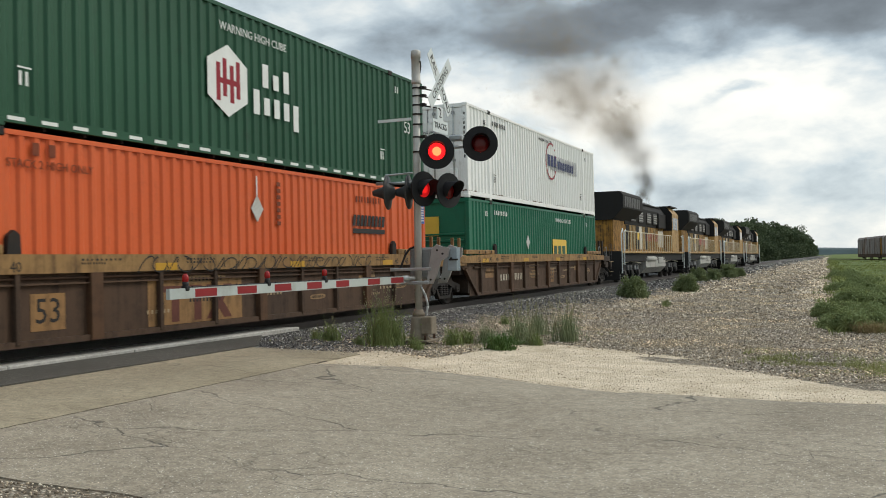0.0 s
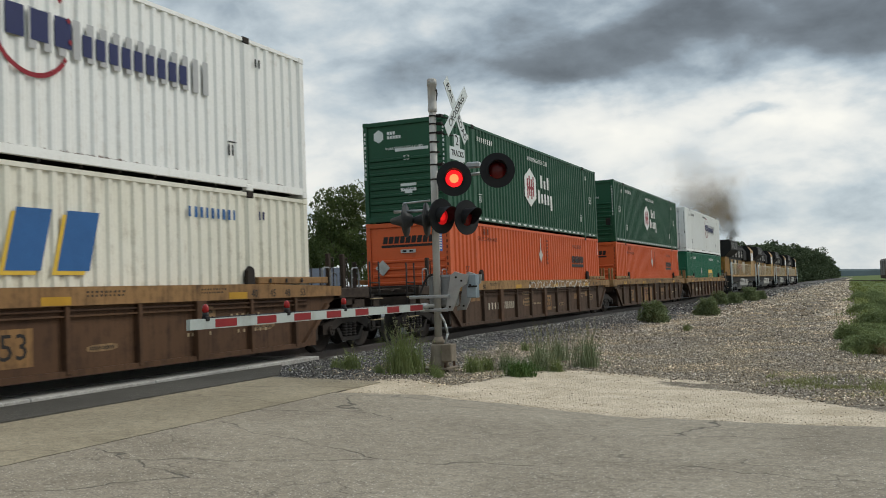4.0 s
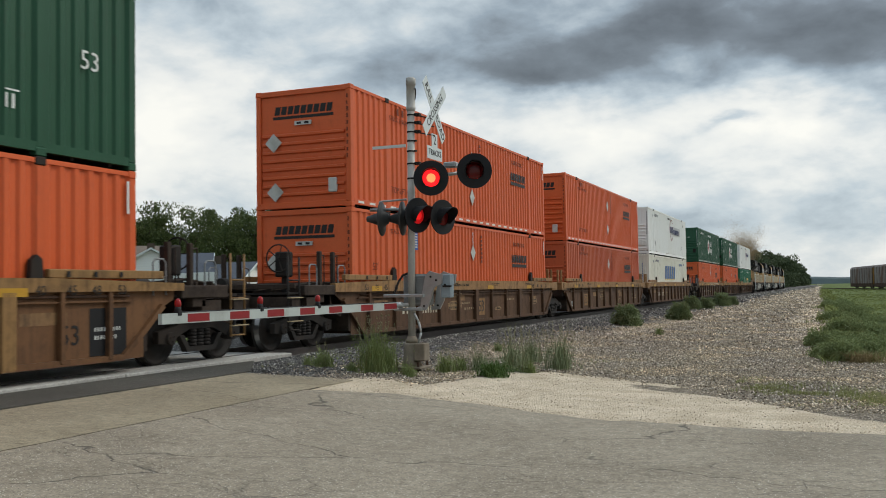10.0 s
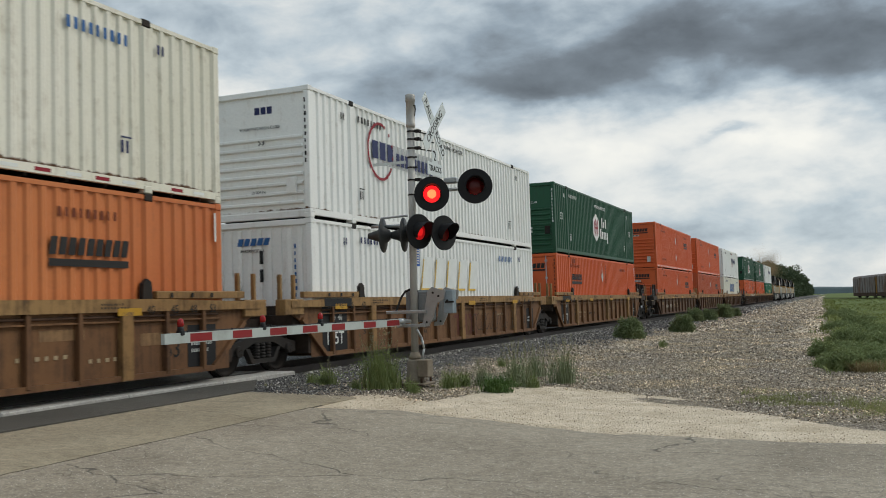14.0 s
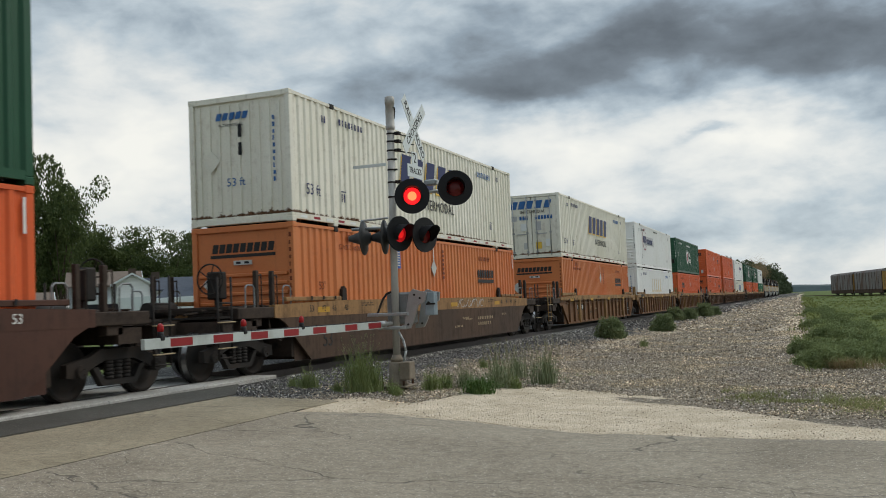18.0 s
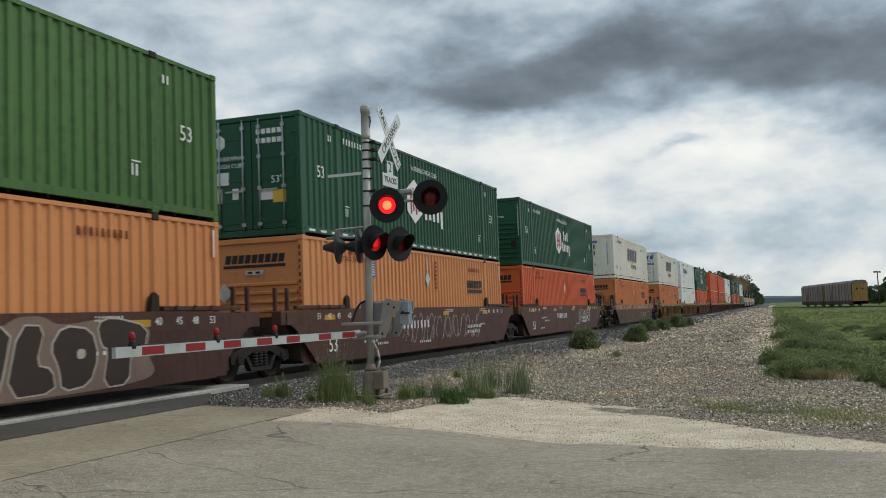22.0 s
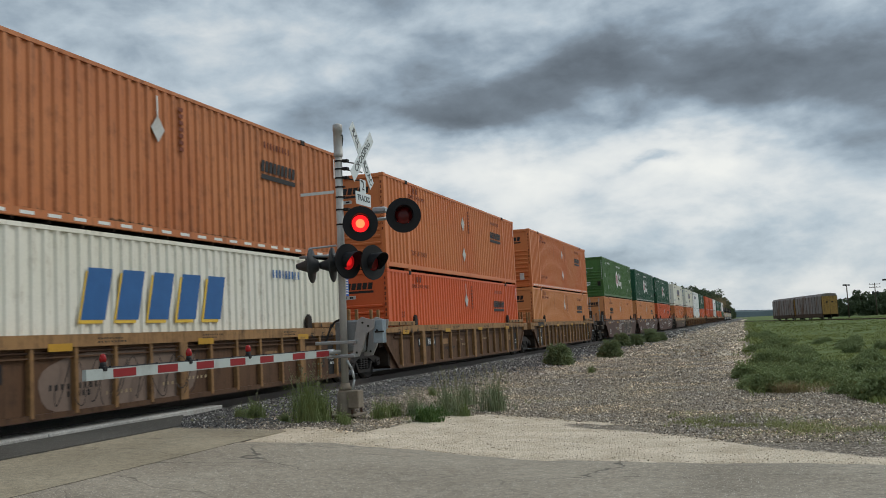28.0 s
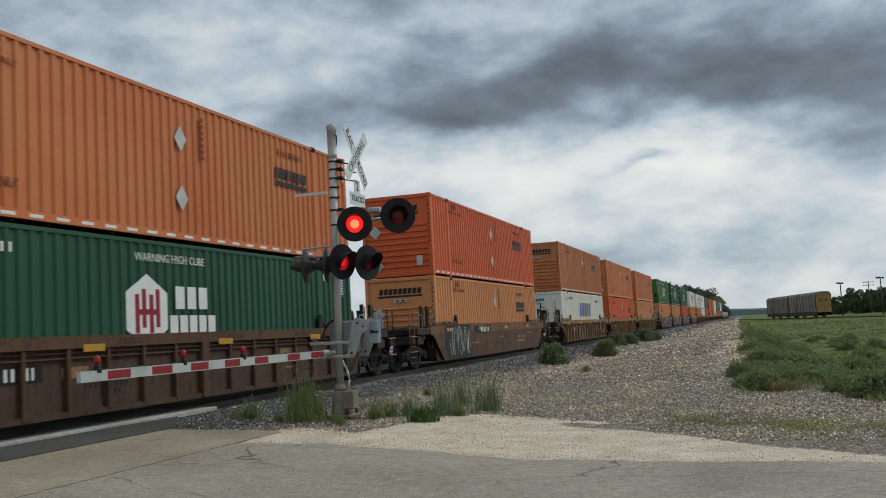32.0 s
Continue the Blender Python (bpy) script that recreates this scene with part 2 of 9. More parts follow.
M["base_grey"] = surface("cast_base_grey", (0.24, 0.20, 0.15), 0.7, 0.1, 0.3, 5.0, 30.0, 0.2, 0.003, dirt=(0.11, 0.085, 0.06), dirt_amount=0.5)
M["car_ochre"] = paint("wagon_ochre", (0.128, 0.060, 0.026), (0.048, 0.026, 0.017), 0.55, 0.6, (0.180, 0.086, 0.035))
# chord tan, with the sunlit look of the top edge put into the paint
M["chord_sunlit_tan"] = paint("wagon_chord_sunlit_tan", (0.245, 0.132, 0.048), (0.055, 0.032, 0.018), 0.62, 0.6, (0.300, 0.175, 0.068))
M["car_maroon"] = paint("wagon_maroon", (0.058, 0.024, 0.016), (0.030, 0.018, 0.013), 0.5, 0.6, (0.078, 0.034, 0.022))
M["yellow"] = paint("yellow", (0.70, 0.36, 0.02), (0.25, 0.14, 0.04), 0.25)
M["loco_yellow"] = paint("loco_yellow", (0.44, 0.225, 0.032), (0.030, 0.022, 0.016), 0.85, 0.6, (0.34, 0.17, 0.03))
M["loco_grey"] = paint("loco_grey", (0.040, 0.037, 0.034), (0.05, 0.045, 0.04), 0.5)
M["tank_grey"] = paint("tank_grey", (0.36, 0.35, 0.32), (0.08, 0.07, 0.06), 0.5)
M["rail_cream"] = paint("hand_rail_cream", (0.60, 0.54, 0.40), (0.25, 0.2, 0.14), 0.3)
M["loco_black"] = paint("loco_sooty_black", (0.010, 0.0095, 0.009), (0.022, 0.018, 0.015), 0.4, 0.8)
M["steel_dark"] = surface("dark_steel", (0.022, 0.019, 0.017), 0.7, 0.2, 0.4, 3.0, 40.0, 0.3, 0.004, dirt=(0.050, 0.033, 0.023), dirt_amount=0.4)
M["rust"] = surface("rusty_steel", (0.075, 0.040, 0.024), 0.8, 0.1, 0.4, 4.0, 50.0, 0.3, 0.003, dirt=(0.035, 0.023, 0.018))
M["rail"] = surface("worn_rail", (0.13, 0.11, 0.10), 0.45, 0.7, 0.2, 5.0, 60.0, 0.05)
M["grimy_steel"] = surface("grimy_brown_steel", (0.050, 0.033, 0.023), 0.7, 0.1, 0.5, 2.5, 34.0, 0.3, 0.004, dirt=(0.018, 0.014, 0.012), dirt_amount=0.6, dirt_scale=2.5)
M["tyre_steel"] = surface("polished_tyre_steel", (0.32, 0.31, 0.30), 0.28, 0.9, 0.2, 5.0, 60.0, 0.05)
M["galv"] = surface("galvanised_steel", (0.40, 0.41, 0.41), 0.42, 0.75, 0.2, 3.0, 26.0, 0.08, 0.002, dirt=(0.20, 0.18, 0.15), dirt_amount=0.35)
M["alu"] = surface("painted_aluminium", (0.44, 0.46, 0.46), 0.5, 0.35, 0.15, 2.0, 20.0, 0.06, 0.002, dirt=(0.22, 0.20, 0.17), dirt_amount=0.3)
M["black"] = surface("matt_black", (0.012, 0.012, 0.013), 0.6, 0.0, 0.3, 6.0, 40.0, 0.06)
M["white_sheet"] = surface("white_sheeting", (0.60, 0.64, 0.63), 0.4, 0.0, 0.08, 2.0, 30.0, 0.03)
M["red_sheet"] = surface("red_sheeting", (0.23, 0.014, 0.017), 0.4, 0.0, 0.1, 2.0, 30.0, 0.03)
M["blue_sheet"] = surface("blue_sheeting", (0.02, 0.10, 0.42), 0.4, 0.0, 0.1, 2.0, 30.0, 0.03)
M["mark_white"] = surface("white_lettering", (0.70, 0.71, 0.68), 0.5, 0.0, 0.15, 3.0, 30.0, 0.0)
M["mark_black"] = surface("black_lettering", (0.020, 0.018, 0.017), 0.55, 0.0, 0.2, 3.0, 30.0, 0.0)
M["mark_brown"] = surface("worn_dark_lettering", (0.16, 0.035, 0.012), 0.55, 0.0, 0.3, 3.0, 30.0, 0.0)
M["mark_navy"] = surface("navy_lettering", (0.018, 0.025, 0.095), 0.5, 0.0, 0.15, 3.0, 30.0, 0.0)
M["mark_blue"] = surface("blue_lettering", (0.030, 0.115, 0.300), 0.5, 0.0, 0.2, 3.0, 30.0, 0.0)
M["mark_red"] = surface("maroon_lettering", (0.26, 0.012, 0.022), 0.5, 0.0, 0.15, 3.0, 30.0, 0.0)
M["mark_yellow"] = surface("yellow_lettering", (0.68, 0.44, 0.06), 0.5, 0.0, 0.15, 3.0, 30.0, 0.0)
M["mark_faded"] = surface("faded_maroon_mark", (0.115, 0.038, 0.026), 0.6, 0.0, 0.4, 3.0, 30.0, 0.0)
M["mark_buff"] = surface("buff_stencil", (0.36, 0.27, 0.16), 0.6, 0.0, 0.4, 3.0, 30.0, 0.0)
M["reflector"] = surface("dirty_yellow_reflector", (0.46, 0.25, 0.025), 0.5, 0.0, 0.3, 3.0, 30.0, 0.0)
M["mark_cream"] = surface("worn_cream_lettering", (0.50, 0.45, 0.35), 0.6, 0.0, 0.4, 3.0, 30.0, 0.0)
M["mark_grey"] = surface("grey_ghost_lettering", (0.42, 0.42, 0.42), 0.5, 0.0, 0.15, 3.0, 30.0, 0.0)
M["placard"] = surface("placard_grey", (0.50, 0.50, 0.47), 0.5, 0.2, 0.2, 4.0, 30.0, 0.05, dirt=(0.25, 0.2, 0.15), dirt_amount=0.3)
M["lamp_side_on"] = surface("side_lit_red_lens", (0.8, 0.012, 0.016), 0.3, emit=0.30, bump=0.0)
M["lamp_side_hot"] = surface("side_lit_red_core", (1.0, 0.02, 0.02), 0.3, emit=0.75, bump=0.0)
M["spray_dust"] = surface("dusty_taupe_spray", (0.190, 0.135, 0.105), 0.7, 0.0, 0.3, 2.0, 20.0, 0.0)
M["spray_pale"] = surface("pale_spray", (0.420, 0.370, 0.310), 0.7, 0.0, 0.25, 2.5, 24.0, 0.0)
M["spray_dark"] = surface("dark_brown_spray", (0.040, 0.028, 0.022), 0.7, 0.0, 0.35, 2.0, 20.0, 0.0)
M["lamp_on"] = surface("lit_red_lens", (1.0, 0.014, 0.018), 0.3, emit=1.7, bump=0.0)
M["lamp_hot"] = surface("lit_red_core", (1.0, 0.17, 0.06), 0.3, emit=2.6, bump=0.0)
M["lamp_off"] = surface("unlit_red_lens", (0.11, 0.006, 0.006), 0.25, bump=0.0)
M["lamp_small"] = surface("small_red_lens", (0.30, 0.012, 0.012), 0.2, bump=0.0)
M["rubber"] = surface("rubber", (0.02, 0.02, 0.02), 0.8)
M["glass"] = surface("dark_window_glass", (0.02, 0.025, 0.03), 0.08, 0.0, 0.1, bump=0.0)


# ---- mesh helpers ----
def box(bm, x0, x1, y0, y1, z0, z1, m=None, chamfer=0.0):
    vs = [bm.verts.new((x, y, z)) for x in (x0, x1) for y in (y0, y1) for z in (z0, z1)]
    if m:
        for v in vs:
            v.co = m @ v.co
    faces = [bm.faces.new([vs[i] for i in f]) for f in ((0, 1, 3, 2), (4, 6, 7, 5), (0, 4, 5, 1), (2, 3, 7, 6), (0, 2, 6, 4), (1, 5, 7, 3))]
    if chamfer:
        edges = list({e for f in faces for e in f.edges})
        bmesh.ops.bevel(bm, geom=edges, offset=chamfer, segments=1, affect="EDGES", profile=0.5)


def tube(bm, p, q, r, seg=8, r2=None, caps=True):
    p, q = Vector(p), Vector(q)
    d = (q - p).normalized()
    a = d.orthogonal().normalized()
    b = d.cross(a)
    r2 = r if r2 is None else r2
    rings = []
    for c, rr in ((p, r), (q, r2)):
        rings.append([bm.verts.new(c + (a * math.cos(2 * math.pi * i / seg) + b * math.sin(2 * math.pi * i / seg)) * rr) for i in range(seg)])
    for i in range(seg):
        f = bm.faces.new((rings[0][i], rings[0][(i + 1) % seg], rings[1][(i + 1) % seg], rings[1][i]))
        f.smooth = seg > 6
    if caps:
        bm.faces.new(rings[0][::-1])
        bm.faces.new(rings[1])


def pipe(bm, pts, r, seg=6):
    for p, q in zip(pts, pts[1:]):
        tube(bm, p, q, r, seg)


def turned(bm, profile, axis_from, axis_to, seg=16):
    """A body turned about the line axis_from - axis_to: profile of (distance along, radius)."""
    p, q = Vector(axis_from), Vector(axis_to)
    d = (q - p).normalized()
    a = d.orthogonal().normalized()
    b = d.cross(a)
    rings = []
    for s, r in profile:
        rings.append([bm.verts.new(p + d * s + (a * math.cos(2 * math.pi * i / seg) + b * math.sin(2 * math.pi * i / seg)) * max(r, 1e-4)) for i in range(seg)])
    for r0, r1 in zip(rings, rings[1:]):
        for i in range(seg):
            f = bm.faces.new((r0[i], r0[(i + 1) % seg], r1[(i + 1) % seg], r1[i]))
            f.smooth = True
    bm.faces.new(rings[0][::-1])
    bm.faces.new(rings[-1])


def prism(bm, outline, axis, a0, a1):
    """An outline of 2D points drawn out along an axis (0: outline is y, z; 1: x, z; 2: x, y)."""
    def put(u, v, w):
        return {0: (w, u, v), 1: (u, w, v), 2: (u, v, w)}[axis]
    lo = [bm.verts.new(put(u, v, a0)) for u, v in outline]
    hi = [bm.verts.new(put(u, v, a1)) for u, v in outline]
    n = len(outline)
    bm.faces.new(lo[::-1])
    bm.faces.new(hi)
    for i in range(n):
        bm.faces.new((lo[i], lo[(i + 1) % n], hi[(i + 1) % n], hi[i]))


def done(bm):
    bmesh.ops.recalc_face_normals(bm, faces=bm.faces)
    return bm


def mesh_of(name, bm, material):
    done(bm)
    me = bpy.data.meshes.new(name)
    bm.to_mesh(me)
    bm.free()
    me.materials.append(material)
    return me


def part(name, bm, material, parent, label=""):
    """Links a bmesh (or a finished mesh) as one mesh object under a thing or a part."""
    me = bm if isinstance(bm, bpy.types.Mesh) else mesh_of(name, bm, material)
    ob = new(name, me)
    ob.parent = parent
    return tagged(ob, label) if label else ob


def thing(name, label, category, group="", kind="", at=None):
    ob = tagged(new(name), label, category, group, kind)
    if at:
        ob.matrix_basis = at
    return ob


GLYPHS = {}


def lettering(words, size, material, m, name="lettering", bold=0.0):
    """A mesh of the given words, lying in the plane that m gives (x along the line, y up, z outwards)."""
    key = (words, size, bold)
    if key not in GLYPHS:
        cu = bpy.data.curves.new(name, "FONT")
        cu.body, cu.size, cu.extrude, cu.offset = words, size, 0.002, bold
        cu.align_x, cu.align_y = "CENTER", "CENTER"
        cu.resolution_u = 2
        ob = bpy.data.objects.new(name, cu)
        GLYPHS[key] = bpy.data.meshes.new_from_object(ob)
        bpy.data.objects.remove(ob)
        bpy.data.curves.remove(cu)
    me = GLYPHS[key].copy()
    me.name = name
    me.transform(m)
    me.materials.clear()
    me.materials.append(material)
    return me


SIDE = Matrix(((0, 0, 1, 0), (1, 0, 0, 0), (0, 1, 0, 0), (0, 0, 0, 1)))   # plane that faces +x, reading towards +y
REAR = Matrix(((1, 0, 0, 0), (0, 0, -1, 0), (0, 1, 0, 0), (0, 0, 0, 1)))   # plane that faces -y, reading towards +x


# ---- containers ----
C_LEN, C_W, C_H = 16.154, 1.30, 2.896
POST = 6.08


def corrugated(bm, x, sign, y0, y1, z0, z1, pitch=0.272, depth=0.038):
    """A side sheet with upright trapezoid ribs; sign is the side that it faces."""
    n = max(1, round((y1 - y0) / pitch))
    p = (y1 - y0) / n
    pts = []
    for i in range(n):
        a = y0 + i * p
        pts += [(a, 0), (a + p * 0.30, 0), (a + p * 0.46, 1), (a + p * 0.84, 1)]
    pts.append((y1, 0))
    lo = [bm.verts.new((x - sign * depth * d, y, z0)) for y, d in pts]
    hi = [bm.verts.new((x - sign * depth * d, y, z1)) for y, d in pts]
    back_lo = [bm.verts.new((x - sign * (depth + 0.012), y, z)) for z, y in ((z0, y0), (z0, y1))]
    back_hi = [bm.verts.new((x - sign * (depth + 0.012), y, z)) for z, y in ((z1, y0), (z1, y1))]
    for i in range(len(pts) - 1):
        bm.faces.new((lo[i], lo[i + 1], hi[i + 1], hi[i]))
    bm.faces.new((back_lo[0], back_hi[0], back_hi[1], back_lo[1]))


def ribbed_end(bm, y, sign):
    """An end wall: framed, with a smooth name panel on top and level ribs below."""
    box(bm, -1.16, 1.16, *sorted((y - sign * 0.05, y - sign * 0.10)), 0.16, 2.78)
    level_ribs(bm, y, sign)


def level_ribs(bm, y, sign):
    for i in range(8):
        z = 0.30 + i * 0.205
        prism(bm, [(y - sign * 0.062, z), (y - sign * 0.002, z + 0.035), (y - sign * 0.002, z + 0.085), (y - sign * 0.062, z + 0.105)], 0, -1.12, 1.12)


def slanted_blocks(bm, y0, y1, z0, z1, n, lean, thick, x, gap=0.22):
    """A row of slanted blocks on a side wall, in place of a trade name."""
    w = (y1 - y0) / n
    for i in range(n):
        a, b = y0 + i * w, y0 + (i + 0.88 - gap) * w
        prism(bm, [(a, z0), (b, z0), (b + lean, z1), (a + lean, z1)], 0, x, x + thick)


def bars(bm, y0, y1, z, h, n, x, seed):
    """Small bars, in place of writing that is a code or too small to read."""
    rng = random.Random(seed)
    w = (y1 - y0) / n
    for i in range(n):
        wide = rng.uniform(0.30, 0.50) * w
        prism(bm, [(y0 + i * w, z - h / 2), (y0 + i * w + wide, z - h / 2), (y0 + i * w + wide, z + h / 2), (y0 + i * w, z + h / 2)], 0, x, x + 0.004)


def upright_bars(bm, x, y, z0, z1, n, w, seed):
    rng = random.Random(seed)
    h = (z1 - z0) / n
    for i in range(n):
        wide = w * rng.uniform(0.4, 0.75)
        box(bm, x, x + wide, y - 0.004, y, z0 + i * h, z0 + (i + rng.uniform(0.5, 0.7)) * h)


def side_words(ob, words, size, y, z, material, name="lettering"):
    me = lettering(words, size, material, Matrix.Translation((C_W + 0.002, y, z)) @ SIDE)
    return part(name, me, material, ob)


def rear_words(ob, words, size, x, z, material, y=-C_LEN / 2 - 0.004):
    me = lettering(words, size, material, Matrix.Translation((x, y, z)) @ REAR)
    return part("lettering", me, material, ob)


def container(style, label, paint_key, rear="ribs", dashes=True, seed=0):
    """A 53 foot container; its base centre is the origin, its rear end faces -y."""
    ob = thing("shipping_container", label, "container", "stacked containers on the train")
    mat = M[paint_key]
    half = C_LEN / 2
    for s in (1, -1):
        for a, b in ((-half + 0.16, -POST - 0.09), (-POST + 0.09, POST - 0.09), (POST + 0.09, half - 0.16)):
            bm = bmesh.new()
            corrugated(bm, s * (C_W - 0.012), s, a, b, 0.20, C_H - 0.09)
            part("side_panel", bm, mat, ob)
        bm = bmesh.new()
        box(bm, *sorted((s * (C_W - 0.09), s * C_W)), -half + 0.16, half - 0.16, 0.065, 0.20)
        part("bottom_rail", bm, mat, ob)
        bm = bmesh.new()
        box(bm, *sorted((s * (C_W - 0.09), s * (C_W - 0.004))), -half + 0.16, half - 0.16, C_H - 0.09, C_H - 0.02)
        part("top_rail", bm, mat, ob)
        for e in (1, -1):
            bm = bmesh.new()
            box(bm, *sorted((s * (C_W - 0.13), s * C_W)), *sorted((e * half, e * (half - 0.16))), 0.12, C_H - 0.12, chamfer=0.012)
            part("corner_post", bm, mat, ob)
            bm = bmesh.new()
            box(bm, *sorted((s * (C_W - 0.10), s * (C_W + 0.004))), *sorted((e * (POST + 0.09), e * (POST - 0.09))), 0.12, C_H - 0.12, chamfer=0.02)
            part("stacking_post", bm, mat, ob)
            for z in (0.0, C_H - 0.12):
                bm = bmesh.new()
                box(bm, *sorted((s * (C_W - 0.16), s * (C_W + 0.006))), *sorted((e * (half + 0.004), e * (half - 0.17))), z, z + 0.12, chamfer=0.012)
                part("corner_casting", bm, mat, ob)
                bm = bmesh.new()
                box(bm, *sorted((s * (C_W - 0.16), s * (C_W + 0.012))), *sorted((e * (POST + 0.10), e * (POST - 0.10))), z, z + 0.12, chamfer=0.012)
                part("stacking_casting", bm, M["steel_dark"] if z else mat, ob)
    bm = bmesh.new()
    box(bm, -C_W + 0.09, C_W - 0.09, -half + 0.1, half - 0.1, C_H - 0.07, C_H - 0.035)
    for i in range(40):
        y = -half + 0.4 + i * (C_LEN - 0.8) / 39
        box(bm, -C_W + 0.12, C_W - 0.12, y - 0.07, y + 0.07, C_H - 0.035, C_H - 0.016)
    part("roof", bm, mat, ob)
    bm = bmesh.new()
    box(bm, -C_W + 0.09, C_W - 0.09, -half + 0.1, half - 0.1, 0.10, 0.16)
    for i in range(20):
        y = -half + 0.5 + i * (C_LEN - 1.0) / 19
        box(bm, -C_W + 0.09, C_W - 0.09, y - 0.03, y + 0.03, 0.02, 0.10)
    part("floor_frame", bm, M["steel_dark"], ob)
    # front end
    bm = bmesh.new()
    ribbed_end(bm, half, 1)
    part("front_wall", bm, mat, ob)
    for e in (1, -1):
        bm = bmesh.new()
        box(bm, -C_W + 0.13, C_W - 0.13, *sorted((e * half, e * (half - 0.12))), C_H - 0.14, C_H - 0.01, chamfer=0.012)
        part("header", bm, mat, ob)
        bm = bmesh.new()
        box(bm, -C_W + 0.13, C_W - 0.13, *sorted((e * half, e * (half - 0.12))), 0.02, 0.17, chamfer=0.012)
        part("end_sill", bm, mat, ob)
    y = -half
    if rear == "ribs":
        bm = bmesh.new()
        box(bm, -1.16, 1.16, y + 0.05, y + 0.10, 0.16, 2.78)
        part("rear_wall", bm, mat, ob)
        blocks_part(ob, "rear_rib", mat, lambda b: level_ribs(b, y, -1))
    elif rear == "plain":
        bm = bmesh.new()
        box(bm, -1.16, 1.16, y + 0.05, y + 0.09, 0.17, C_H - 0.14)
        part("rear_wall", bm, mat, ob)
        blocks_part(ob, "rear_rib", mat, lambda b: [box(b, -1.10 + i * 0.256, -1.0 + i * 0.256, y + 0.02, y + 0.06, 0.2, C_H - 0.2) for i in range(9)])
    else:
        for s in (-1, 1):
            bm = bmesh.new()
            box(bm, *sorted((s * 0.012, s * 1.165)), y + 0.02, y + 0.07, 0.18, C_H - 0.15, chamfer=0.01)
            for k in range(5):
                box(bm, *sorted((s * 0.08, s * 1.10)), y + 0.008, y + 0.02, 0.34 + k * 0.50, 0.42 + k * 0.50)
            door = part("door", bm, mat, ob)
            for x in (0.22, 0.86):
                bm = bmesh.new()
                tube(bm, (s * x, y - 0.015, 0.12), (s * x, y - 0.015, C_H - 0.10), 0.019)
                for z in (0.3, 1.15, 1.9, 2.6):
                    box(bm, s * x - 0.05, s * x + 0.05, y - 0.03, y + 0.02, z - 0.04, z + 0.04)
                part("lock_rod", bm, M["galv"], door)
            bm = bmesh.new()
            box(bm, *sorted((s * 0.22, s * 0.70)), y - 0.035, y - 0.02, 1.08, 1.12)
            part("lock_handle", bm, M["galv"], door)
            for k in range(4):
                bm = bmesh.new()
                box(bm, *sorted((s * 1.12, s * 1.22)), y - 0.008, y + 0.03, 0.4 + k * 0.66, 0.55 + k * 0.66, chamfer=0.01)
                part("hinge", bm, mat, door)
    if dashes:
        k = 0
        yy = -half + 0.35
        while yy < half - 0.5:
            if abs(abs(yy + 0.1) - POST) > 0.25:
                bm = bmesh.new()
                box(bm, C_W, C_W + 0.004, yy, yy + 0.30, 0.10, 0.155)
                part("reflective_strip", bm, M["mark_red" if paint_key == "cream" and k % 2 else "mark_white"], ob)
                k += 1
            yy += 0.60
    style(ob, mat, seed)
    return ob


ONE_BY_ONE = {"vent_slot": "vent_slot", "name_blocks": "name_block", "maroon_bars": "maroon_bar", "rear_rib": "rear_rib"}


def blocks_part(ob, name, material, fill, label=""):
    """One part from a fill function; rows of large blocks become a part for each block."""
    bm = bmesh.new()
    fill(bm)
    if name not in ONE_BY_ONE:
        made = part(name, bm, material, ob, label)
        return tagged(made, kind="stuff") if name.endswith("bars") else made
    for piece in islands(bm):
        made = part(ONE_BY_ONE[name], piece, material, ob, label)
    bm.free()
    return made


def islands(bm):
    """Each joined piece of a bmesh as a bmesh of its own."""
    left = set(bm.verts)
    bm.verts.index_update()
    while left:
        stack = [min(left, key=lambda v: v.index)]
        left.discard(stack[0])
        group = []
        while stack:
            v = stack.pop()
            group.append(v)
            for e in v.link_edges:
                o = e.other_vert(v)
                if o in left:
                    left.discard(o)
                    stack.append(o)
        out = bmesh.new()
        twin = {v: out.verts.new(v.co) for v in group}
        for f in {f for v in group for f in v.link_faces}:
            out.faces.new([twin[v] for v in f.verts])
        yield out


def side_codes(ob, mat_key, seed):
    """Short codes that each long side carries."""
    blocks_part(ob, "code_bars", M[mat_key], lambda bm: bars(bm, -5.75, -4.4, 2.52, 0.15, 8, C_W, seed))
    blocks_part(ob, "code_bars", M[mat_key], lambda bm: bars(bm, -6.62, -6.38, 2.46, 0.16, 2, C_W, seed + 1))
    blocks_part(ob, "code_bars", M[mat_key], lambda bm: bars(bm, 6.35, 6.6, 2.46, 0.16, 2, C_W, seed + 2))
    blocks_part(ob, "lift_mark", M[mat_key], lambda bm: (bars(bm, -5.72, -5.50, 0.70, 0.20, 2, C_W, seed + 3), box(bm, C_W, C_W + 0.004, -5.74, -5.5, 0.84, 0.865)))
    blocks_part(ob, "lift_mark", M[mat_key], lambda bm: (bars(bm, 5.45, 5.67, 0.70, 0.20, 2, C_W, seed + 4), box(bm, C_W, C_W + 0.004, 5.45, 5.69, 0.84, 0.865)))


def diamond(bm, y, z, r, x):
    prism(bm, [(y - r * 0.80, z), (y, z - r), (y + r * 0.80, z), (y, z + r)], 0, x, x + 0.012)


def rear_diamond(bm, x, z, r, y):
    prism(bm, [(x - r, z), (x, z - r), (x + r, z), (x, z + r)], 1, y - 0.012, y)


